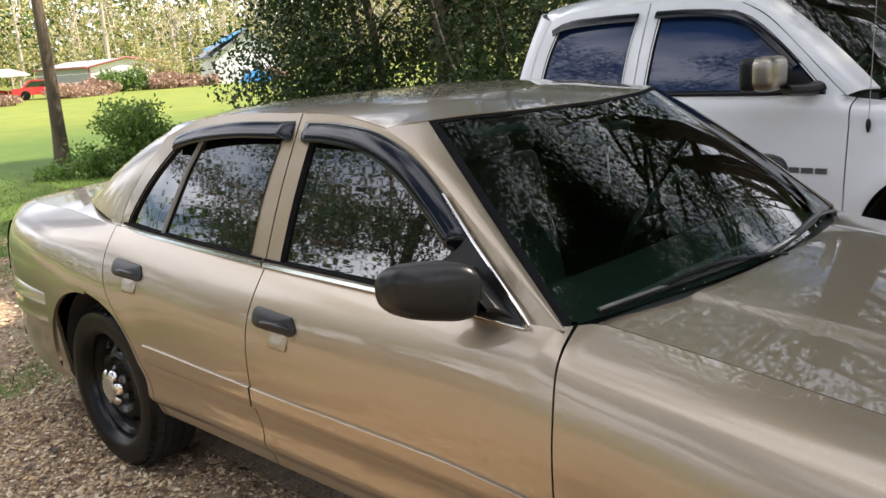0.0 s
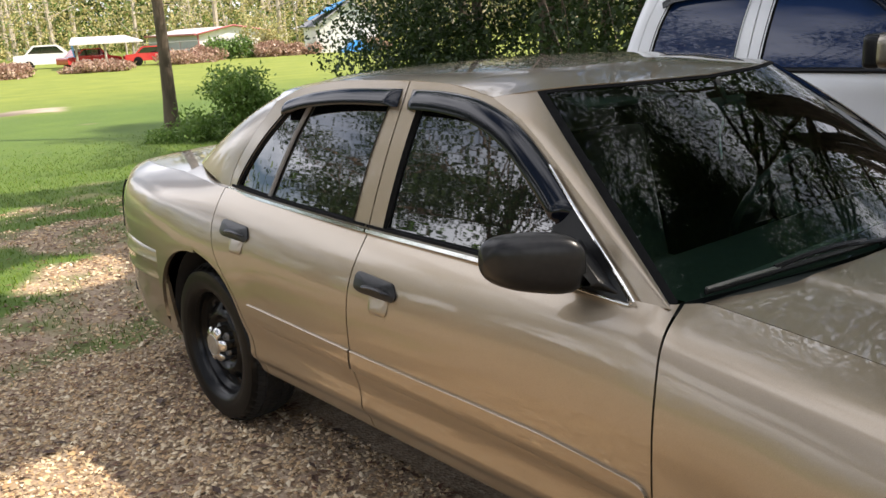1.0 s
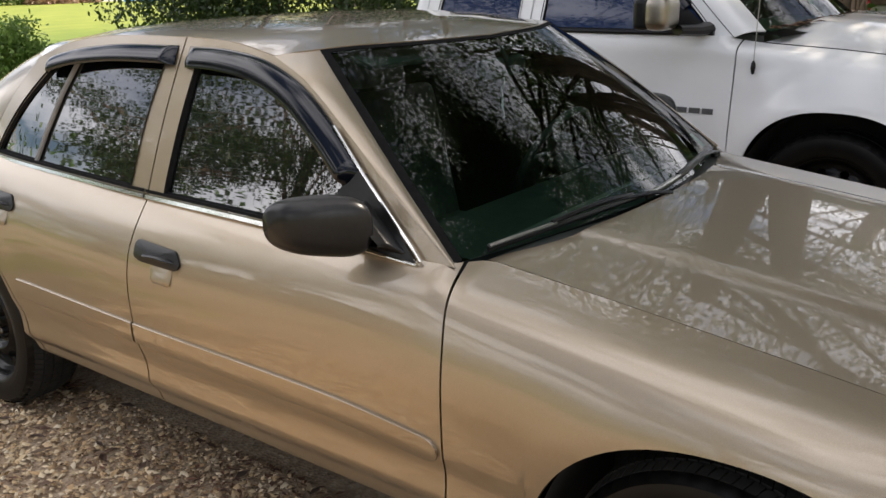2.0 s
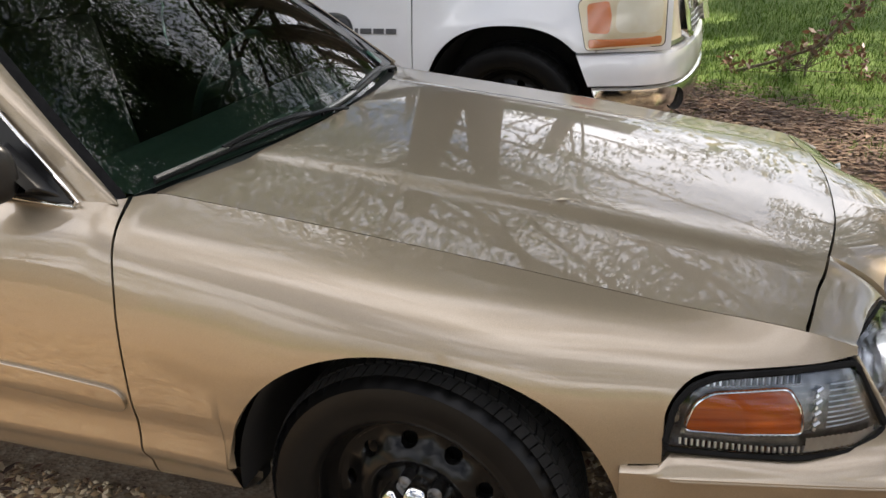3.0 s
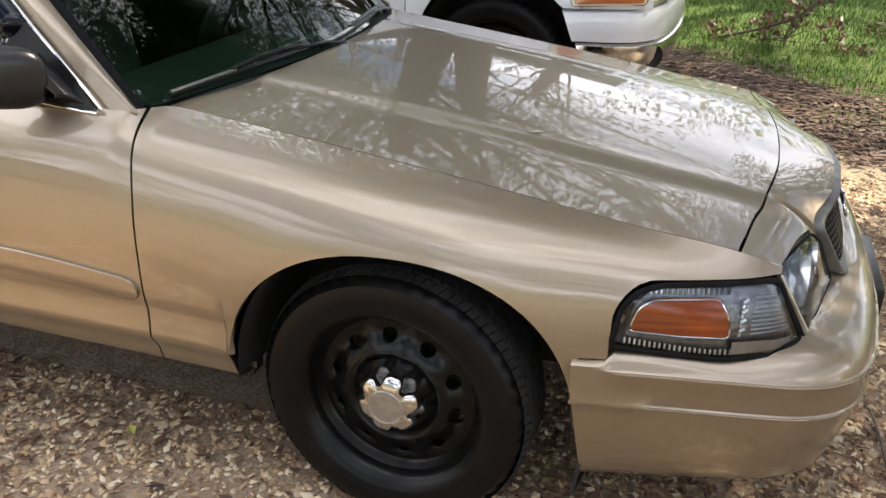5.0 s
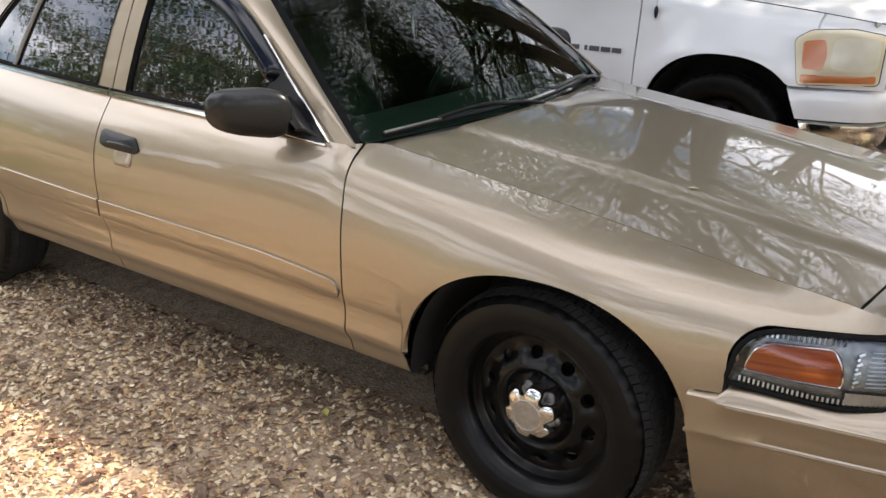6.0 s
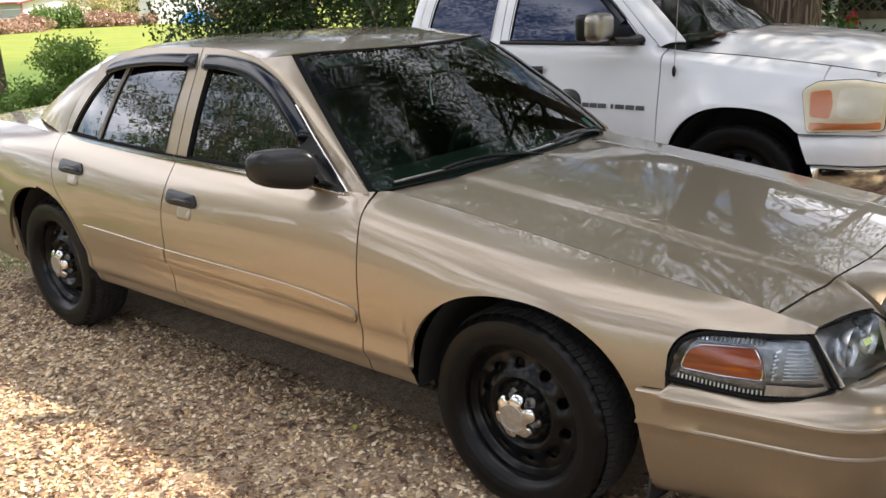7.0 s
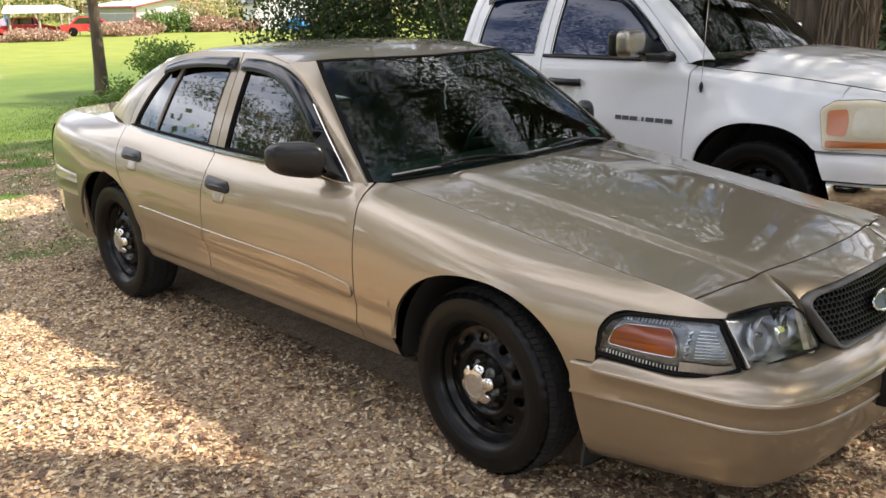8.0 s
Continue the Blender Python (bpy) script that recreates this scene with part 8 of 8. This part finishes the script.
# ---- the far side of the lawn ----
def bearing(deg, far):
    """A place far off, by its bearing from the drive (degrees from -x towards +y)."""
    a = radians(deg)
    return 0.47 - far * math.cos(a), -2.46 + far * math.sin(a)


# Woods: sunlit understorey and pale trunks, far too many to count.
def woods(name, d0, d1, r0, r1, n, trunks, mats, low, high, size, label, spray=0.0):
    a = rng.uniform(d0, d1, n)
    r = r0 + (r1 - r0) * rng.uniform(0, 1, n) ** 1.3
    x, y = 0.47 - r * np.cos(np.radians(a)), -2.46 + r * np.sin(np.radians(a))
    clump = np.array([noise.noise((p * 0.06, q * 0.06, 4.0)) for p, q in zip(x, y)])
    z = height(x, y) + low + (high - low) * rng.uniform(0, 1, n) ** 1.25 * np.clip(0.75 + 0.9 * clump, 0.2, 1.3)
    p = np.stack([x, y, z], -1)
    if spray:
        keep = rng.integers(0, n, n // 16)
        src = rng.integers(0, len(keep), n)
        p, clump = p[keep][src] + rng.normal(0, spray, (n, 3)) * (1, 1, 0.55), clump[keep][src]
    for k, m in enumerate(mats):
        sel = (np.arange(n) + (clump * 7).astype(int)) % len(mats) == k
        if sel.any():
            crown(name, p[sel], size, m, None, label, 0.1)["kind"] = "stuff"
    bars = []
    for _ in range(trunks):
        t, q = rng.uniform(d0, d1), rng.uniform(r0, r1)
        bx, by = bearing(t, q)
        bz = float(height(bx, by)) - 0.3
        h = rng.uniform(9, 15)
        lean = rng.normal(0, 0.5, 2)
        bars.append(tube([(bx, by, bz), (bx + lean[0] * 0.4, by + lean[1] * 0.4, bz + h * 0.5), (bx + lean[0], by + lean[1], bz + h)], np.array([1.25, 0.8, 0.25]) * rng.uniform(0.12, 0.36), 7))
        for _ in range(6):
            s = rng.uniform(0.2, 0.85)
            c = np.array([bx, by, bz + h * s])
            bars.append(tube([c, c + rng.normal(0, 1.0, 3) + (0, 0, 1.2), c + rng.normal(0, 1.8, 3) + (0, 0, 2.6)], [0.09, 0.06, 0.02], 5))
    tr = mesh_object(name + "_trunks", *joined(*bars), PALE_BARK)
    tagged(tr, "pale sunlit trunks at the edge of the woods", "tree trunks", "", "stuff")


woods("far_woods", -12, 58, 112, 150, 96000, 120, [AUTUMN, AUTUMN, MID_GREEN, AUTUMN], 0.3, 17, 0.36, "sunlit autumn woods beyond the lawn", 0.85)
woods("far_woods", -14, 60, 152, 172, 34000, 40, [AUTUMN, MID_GREEN, AUTUMN, DARK_GREEN], 0.2, 20, 1.4, "thick woods far behind")
woods("far_woods", 58, 200, 60, 110, 14000, 30, [MID_GREEN, AUTUMN], 0.3, 14, 1.2, "green woods round the place")
woods("far_woods", 200, 348, 70, 110, 20000, 40, [MID_GREEN, DARK_GREEN], 0.3, 16, 1.1, "green woods across the road")

WALL_GREY = varied("grey_sheet_metal", (0.34, 0.36, 0.40), (0.42, 0.44, 0.47), 0.8, rough=0.6, stretch=(6, 6, 0.2))
WALL_WHITE = varied("white_sheet_metal", (0.70, 0.69, 0.66), (0.80, 0.79, 0.76), 0.8, rough=0.6)
TRIM_RED = varied("red_trim", (0.34, 0.08, 0.09), (0.42, 0.13, 0.13), 2, rough=0.5)
ROOF_METAL = varied("pale_metal_roof", (0.60, 0.55, 0.55), (0.72, 0.68, 0.67), 1.0, rough=0.5)
WOOD_GREY = varied("weathered_wood", (0.30, 0.27, 0.23), (0.42, 0.38, 0.33), 3, rough=0.9, stretch=(1, 1, 0.2))


def quad(a, b, c, d, thick=0.06):
    """A plate through four corners, with thickness."""
    p = np.array([a, b, c, d], float)
    n = np.cross(p[1] - p[0], p[3] - p[0])
    n = n / np.linalg.norm(n) * thick
    return np.concatenate([p, p - n]), [(0, 1, 2, 3), (7, 6, 5, 4), (0, 4, 5, 1), (1, 5, 6, 2), (2, 6, 7, 3), (3, 7, 4, 0)]


# Metal shed: grey long wall in shade, bright gable towards the sun.
shed = thing("metal_shed", "grey metal shed with red trim and pale roof", "shed")
A, C, B = (np.array(bearing(*q_)) for q_ in ((22.7, 112), (25.6, 92), (29.6, 93)))
D = A + (B - C)
za, zc = float(height(*A)), float(height(*C))
eave, ridge = 2.05, 2.65
P3 = lambda p, z: (p[0], p[1], z)  # noqa: E731
z0 = min(za, zc) - 0.1
M0, M1 = (A + D) / 2, (C + B) / 2
ze, zr = zc + eave, zc + ridge
mesh_object("long_wall", *quad(P3(A, z0), P3(C, z0), P3(C, ze), P3(A, ze)), WALL_GREY, shed, "grey corrugated wall")
mesh_object("back_wall", *quad(P3(D, z0), P3(B, z0), P3(B, ze), P3(D, ze)), WALL_GREY, shed)
gv = [P3(C, z0), P3(B, z0), P3(B, ze), P3(M1, zr), P3(C, ze)]
mesh_object("gable_wall", np.array(gv + [(q[0] - 0.1, q[1], q[2]) for q in gv]), [(0, 1, 2, 3, 4), (9, 8, 7, 6, 5), (0, 5, 6, 1), (1, 6, 7, 2), (4, 9, 5, 0)], WALL_WHITE, shed, "bright pale gable")
gv = [P3(A, z0), P3(D, z0), P3(D, ze), P3(M0, zr), P3(A, ze)]
mesh_object("gable_wall", np.array(gv), [(4, 3, 2, 1, 0)], WALL_WHITE, shed)
mesh_object("roof", *joined(quad(P3(A + (0, -0.4), ze), P3(C + (0.3, -0.4), ze), P3(M1 + (0.3, 0), zr + 0.05), P3(M0, zr + 0.05)), quad(P3(B + (0.3, 0.4), ze), P3(D + (0, 0.4), ze), P3(M0, zr + 0.05), P3(M1 + (0.3, 0), zr + 0.05))), ROOF_METAL, shed, "pale metal roof")
mesh_object("eave_trim", *tube([P3(A + (0, -0.45), ze), P3(C + (0.35, -0.45), ze)], 0.12, 6), TRIM_RED, shed, "red eave trim")
mesh_object("corner_trim", *tube([P3(C + (0.05, -0.08), z0), P3(C + (0.05, -0.08), ze)], 0.09, 6), TRIM_RED, shed, "red corner trim")
mesh_object("verge_trim", *tube([P3(C + (0.4, -0.3), ze), P3(M1 + (0.4, 0), zr + 0.1), P3(B + (0.4, 0.3), ze)], 0.10, 6), TRIM_RED, shed, "red verge trim")
mesh_object("roller_door", *quad(P3(C + 0.25 * (B - C) + (0.06, 0), z0), P3(C + 0.6 * (B - C) + (0.06, 0), z0), P3(C + 0.6 * (B - C) + (0.06, 0), z0 + 1.9), P3(C + 0.25 * (B - C) + (0.06, 0), z0 + 1.9), 0.03), ROOF_METAL, shed)

# Open carport with red cars under it.
port = thing("carport", "open carport with pale roof on wooden posts", "carport", at=(0, 0, 0))
Ca, Cb = np.array([-67.7, 20.5]), np.array([-66.2, 24.2])
depth_ = np.array([-5.5, 1.6])
zf = float(height(*Ca)) - 0.05
for q_ in (Ca, (Ca + Cb) / 2, Cb):
    for k in (0, 1):
        e_ = q_ + depth_ * k
        mesh_object("post", *tube([P3(e_, float(height(*e_)) - 0.1), P3(e_, zf + 1.95)], 0.09, 8), WOOD_GREY, port)
mesh_object("roof", *quad(P3(Ca + (0.5, -0.6), zf + 1.9), P3(Cb + (0.5, 0.6), zf + 1.9), P3(Cb + depth_, zf + 2.35), P3(Ca + depth_, zf + 2.35), 0.12), ROOF_METAL, port, "pale metal roof")
BLUE_TARP = varied("blue_tarp", (0.02, 0.20, 0.55), (0.06, 0.33, 0.70), 3, rough=0.4, bump_s=0.6, bump_d=0.05)
mesh_object("blue_sheet", *quad(P3(Ca + (-0.2, -0.1), zf + 0.9), P3(Ca + (-1.8, 0.3), zf + 0.9), P3(Ca + (-1.8, 0.3), zf + 1.85), P3(Ca + (-0.2, -0.1), zf + 1.85), 0.03), BLUE_TARP, port, "blue plastic sheet")
RED_PAINT = varied("red_car_paint", (0.42, 0.02, 0.03), (0.5, 0.04, 0.04), 1.5, rough=0.25, Coat_Weight=1.0)


def far_car(name, label, x, y, turn, length, h, mat, kind_):
    """A parked car seen from far off: body, cabin, glass, wheels."""
    z = float(height(x, y))
    c = thing(name, label, kind_, at=(x, y, z), turn=turn)
    prof = rounded([(-0.5 * length, 0.35), (0.5 * length, 0.35), (0.5 * length, 0.62 * h * 0.8), (0.28 * length, 0.60 * h), (0.12 * length, h), (-0.22 * length, h), (-0.34 * length, 0.62 * h), (-0.5 * length, 0.60 * h)], 0.12, 4)
    mesh_object("body", *slab(prof, 1.75, lambda a, b, d: (a, d - 0.875, b)), mat, c)
    win = rounded([(0.20 * length, 0.64 * h), (0.10 * length, 0.94 * h), (-0.20 * length, 0.94 * h), (-0.30 * length, 0.66 * h)], 0.06, 3)
    for sgn in (-1, 1):
        mesh_object("window", *slab(win, 0.02, lambda a, b, d: (a, sgn * (0.87 + d), b)), TINT, c)
    for dx in (-0.30 * length, 0.31 * length):
        for sgn in (-1, 1):
            w = mesh_object("tyre", *moved(lathe([(0.001, -0.1), (0.2, -0.1), (0.33, -0.08), (0.34, 0), (0.33, 0.08), (0.2, 0.1), (0.001, 0.1)], 20), Matrix.Translation((dx, sgn * 0.80, 0.34))), TYRE, c)
    return c


far_car("parked_car", "red car parked under the carport", -69.2, 21.9, 100, 4.4, 1.45, RED_PAINT, "car")
far_car("parked_car", "red car parked beside the carport", -66.5, 25.9, 75, 4.5, 1.40, RED_PAINT, "car")
far_car("parked_pickup", "white pickup parked beyond the lawn", -76.0, 21.2, 70, 5.4, 1.85, WHITE_PAINT, "truck")

# House with a blue tarp over part of its roof.
house = thing("house", "white house with grey roof under a blue tarp", "house")
Ha, Hb = np.array(bearing(32.7, 77)), np.array(bearing(36.6, 77))
back = np.array([-9.0, 4.4])
hz0 = float(height(*Ha)) - 0.2
Hm = (Ha + Hb) / 2
gv = [P3(Ha, hz0), P3(Hb, hz0), P3(Hb, hz0 + 2.5), P3(Hm, hz0 + 4.2), P3(Ha, hz0 + 2.5)]
mesh_object("gable_wall", np.array(gv), [(0, 1, 2, 3, 4)], WALL_WHITE, house, "white gable wall")
mesh_object("side_wall", *quad(P3(Ha + back, hz0), P3(Ha, hz0), P3(Ha, hz0 + 2.5), P3(Ha + back, hz0 + 2.5)), WALL_WHITE, house)
mesh_object("side_wall", *quad(P3(Hb, hz0), P3(Hb + back, hz0), P3(Hb + back, hz0 + 2.5), P3(Hb, hz0 + 2.5)), WALL_WHITE, house)
ROOF_GREY = varied("grey_shingles", (0.22, 0.22, 0.24), (0.32, 0.32, 0.34), 2, rough=0.9)
mesh_object("roof", *joined(quad(P3(Ha + (0.5, -0.5), hz0 + 2.4), P3(Hm + (0.5, 0), hz0 + 4.3), P3(Hm + back, hz0 + 4.3), P3(Ha + back + (0, -0.5), hz0 + 2.4), 0.12), quad(P3(Hm + (0.5, 0), hz0 + 4.3), P3(Hb + (0.5, 0.5), hz0 + 2.4), P3(Hb + back + (0, 0.5), hz0 + 2.4), P3(Hm + back, hz0 + 4.3), 0.12)), ROOF_GREY, house, "grey shingle roof")
tarp_g = np.array([[tuple(np.array(P3(Hm + (0.65, 0), hz0 + 4.4)) * (1 - u_) + np.array(P3(Ha + (0.65, -0.6), hz0 + 2.9)) * u_ + np.array([back[0], back[1], 0]) * 0.55 * v_ + np.array([0, 0, 0.10 + 0.07 * math.sin(9 * u_ + 5 * v_)])) for v_ in np.linspace(0, 1, 12)] for u_ in np.linspace(0, 1, 12)])
mesh_object("tarp", *sheet(tarp_g, centre=(-70, 42, -5), along_x=False, lip=0.03), BLUE_TARP, house, "bright blue tarp over the roof")
pile_t = thing("tarp_heap", "crumpled blue tarp lying by the shrubs", "tarp")
hp = np.array([[(-60.6 + 1.6 * u_ * math.cos(a_), 40.6 + 1.3 * u_ * math.sin(a_), float(height(-60.6, 40.6)) + 0.95 * (1 - u_ ** 2) + 0.12 * math.sin(5 * a_ + 7 * u_) * u_) for a_ in np.linspace(0, 2 * math.pi, 30)] for u_ in np.linspace(0.02, 1, 10)])
mesh_object("sheet", *sheet(hp, centre=(-60.6, 40.6, -3), along_x=False, lip=0), BLUE_TARP, pile_t)

# Heaps of cut brush, shrubs, fence and a light drive along the lawn's far edge.
for hx, hy, w_, h_, m_ in ((-59.4, 13.2, 2.2, 1.1, BROWN_LEAF), (-58.6, 9.5, 3.0, 1.6, AUTUMN), (-59.6, 19.2, 2.6, 0.85, BROWN_LEAF), (-63.5, 26.8, 2.6, 1.15, BROWN_LEAF), (-66.5, 29.5, 2.2, 1.4, BROWN_LEAF), (-67.5, 32.0, 2.4, 2.0, MID_GREEN),
                           (-65.5, 34.8, 2.0, 1.4, BROWN_LEAF), (-64.4, 37.2, 1.8, 1.1, BROWN_LEAF), (-62, 43.2, 2.0, 1.2, BROWN_LEAF), (-68.5, 35.8, 2.5, 4.0, AUTUMN)):
    bl = [(rng.uniform(-w_, w_) * 0.7, rng.uniform(-w_, w_) * 0.6, rng.uniform(0.1, h_ * 0.6), w_ * 0.4, w_ * 0.4, h_ * 0.42) for _ in range(9)]
    if m_ is BROWN_LEAF:
        tree("brush_heap", "heap of cut brown brush", hx, hy, 0.05, h_ * 0.5, bl, 3400, 0.22, m_, PALE_BARK, 26, category="brush heap")
    else:
        tree("shrub", "sunlit shrub at the edge of the lawn", hx, hy, 0.06, h_ * 0.6, bl, 3000, 0.26, m_, PALE_BARK, 14, category="shrub")
fence = thing("wire_fence", "grey wire fence on metal posts", "fence")
for k in range(9):
    fx, fy = -70.0 + 0.35 * k, 26.5 + 1.4 * k
    mesh_object("post", *tube([(fx, fy, float(height(fx, fy)) - 0.1), (fx, fy, float(height(fx, fy)) + 1.6)], 0.05, 6), DULL_METAL, fence)
for zr_ in (0.3, 0.9, 1.55):
    mesh_object("wire", *tube([(-70.0 + 0.35 * k, 26.5 + 1.4 * k, float(height(-70, 26)) + zr_) for k in range(9)], 0.025, 5), DULL_METAL, fence)

# Porch wall with lattice behind the truck.
porch = thing("porch", "white porch wall with brown lattice above it", "porch", at=(-3.0, 10.6, 0))
PORCH_WHITE = varied("white_siding", (0.66, 0.66, 0.64), (0.76, 0.76, 0.74), 1.5, rough=0.7, stretch=(0.3, 1, 8))
LATTICE = varied("brown_lattice_wood", (0.12, 0.085, 0.06), (0.2, 0.15, 0.11), 6, rough=0.9)
mesh_object("skirt_wall", *box(0.4, 0, 0.49, 4.4, 0.10, 1.05), PORCH_WHITE, porch, "white skirting wall")
mesh_object("beam", *box(0.4, -0.05, 1.06, 4.5, 0.16, 0.10, 0.01), LATTICE, porch)
mesh_object("dark_interior", *box(0.4, 0.9, 1.9, 4.4, 0.08, 1.9), DARK, porch)
for k in range(30):
    for sgn in (-1, 1):
        x0_ = -1.8 + 0.15 * k
        mesh_object("slat", *slab([(x0_, 1.10), (x0_ + 0.03, 1.10), (x0_ + 0.03 + sgn * 0.8, 1.90), (x0_ + sgn * 0.8, 1.90)], 0.012, lambda a, b, d: (a, -0.02 + sgn * 0.008 + d, b)), LATTICE, porch)
for x_ in (-1.75, 0.4, 2.55):
    mesh_object("post", *box(x_, -0.05, 1.55, 0.11, 0.11, 3.1, 0.01), PORCH_WHITE, porch, "white porch post")
mesh_object("roof", *box(0.4, 0.6, 3.15, 5.0, 2.4, 0.14), ROOF_GREY, porch)
tree("bush", "sprig of green leaves before the porch", -2.75, 9.6, 0.02, 0.9, [(0, 0, 0.85, 0.30, 0.25, 0.28), (0.5, 0.1, 0.95, 0.35, 0.2, 0.2)], 260, 0.11, MID_GREEN, BARK, 8, category="bush")
fl = thing("red_feeder", "red plastic bird feeder hanging at the porch", "feeder", at=(-2.28, 10.35, 0.0))
mesh_object("bottle", *moved(lathe([(0.001, -0.12), (0.05, -0.11), (0.085, -0.03), (0.085, 0.03), (0.05, 0.10), (0.02, 0.14), (0.001, 0.15)], 20), Matrix.Translation((0, 0, 1.0)) @ Matrix.Rotation(radians(90), 4, "X")), varied("red_plastic", (0.45, 0.015, 0.02), (0.52, 0.03, 0.03), 5, rough=0.3), fl)
mesh_object("hanger", *tube([(0, 0, 1.1), (0, 0, 3.1)], 0.006, 5), DULL_METAL, fl)
# Low house across the drive, seen mirrored in the side windows.
cottage = thing("cottage", "low brown house with a ribbed metal roof", "house", at=(-17.0, -17.5, 0), turn=38)
WALL_BROWN = varied("brown_siding", (0.16, 0.12, 0.09), (0.22, 0.17, 0.13), 1.2, rough=0.8, stretch=(1, 1, 8))
ROOF_BROWN = varied("brown_metal_roof", (0.20, 0.15, 0.12), (0.28, 0.22, 0.18), 1.5, rough=0.5)
mesh_object("wall", *box(0, 0, 1.2, 9.0, 6.0, 2.5), WALL_BROWN, cottage)
for sgn in (-1, 1):
    mesh_object("roof", *quad((-5.0, sgn * 3.5, 2.35), (5.0, sgn * 3.5, 2.35), (5.0, 0, 4.1), (-5.0, 0, 4.1), 0.1 * sgn), ROOF_BROWN, cottage)
    for k in range(26):
        mesh_object("roof_rib", *tube([(-4.9 + 0.39 * k, sgn * 3.5, 2.40), (-4.9 + 0.39 * k, 0, 4.15)], 0.035, 5), ROOF_BROWN, cottage)
for k in (-2.6, 0.2, 2.8):
    w_ = mesh_object("window", *box(k, 3.02, 1.4, 1.0, 0.06, 1.1, 0.01), TINT, cottage)
    mesh_object("window_frame", *joined(box(k, 3.05, 1.98, 1.16, 0.06, 0.08), box(k, 3.05, 0.82, 1.16, 0.06, 0.08), box(k - 0.54, 3.05, 1.4, 0.08, 0.06, 1.1), box(k + 0.54, 3.05, 1.4, 0.08, 0.06, 1.1)), WALL_WHITE, w_)
# Withered cut branches lying on the grass by the truck.
WITHERED = foliage_material("withered_red_leaves", [(0.10, 0.045, 0.028), (0.17, 0.085, 0.05), (0.07, 0.035, 0.024), (0.24, 0.14, 0.085)])
stem = np.array([(-0.55, 0.05, 0.06), (-0.25, 0.0, 0.16), (0.05, -0.02, 0.28), (0.22, 0.0, 0.45), (0.33, 0.02, 0.60), (0.45, 0.05, 0.70)])
tree("cut_branch", "withered cut branch with brown leaves on the grass", 1.10, 5.72, 0.014, 0.14,
     [(-0.55, 0.05, 0.14, 0.16, 0.14, 0.10), (-0.20, 0.0, 0.20, 0.18, 0.16, 0.13), (0.05, 0.0, 0.32, 0.15, 0.12, 0.12), (0.22, 0.0, 0.46, 0.10, 0.10, 0.09), (0.33, 0.02, 0.60, 0.10, 0.09, 0.08), (0.48, 0.05, 0.70, 0.10, 0.08, 0.05), (0.36, -0.05, 0.22, 0.14, 0.12, 0.12), (0.55, -0.1, 0.07, 0.2, 0.15, 0.06)],
     430, 0.062, WITHERED, BARK, 14, category="branch", twigs=1, extra=[(stem, [0.014, 0.013, 0.012, 0.010, 0.007, 0.004])])
tree("cut_branch", "withered cut branch with brown leaves on the grass", 2.6, 6.6, 0.016, 0.12, [(0.2, 0.2, 0.10, 0.5, 0.4, 0.1), (-0.4, 0.1, 0.08, 0.4, 0.3, 0.08)], 380, 0.075, WITHERED, BARK, 10, category="branch", twigs=1)
# A thin bare stick lying on the gravel before the sedan.
stick = thing("stick", "thin bare brown stick lying on the gravel", "stick", at=(1.245, -0.3, 0.0))
mesh_object("twig", *tube([(-0.01, 0.30, 0.012), (0.0, 0.12, 0.020), (0.006, -0.08, 0.016), (-0.004, -0.30, 0.012)], [0.004, 0.006, 0.007, 0.005], 7), BARK, stick)
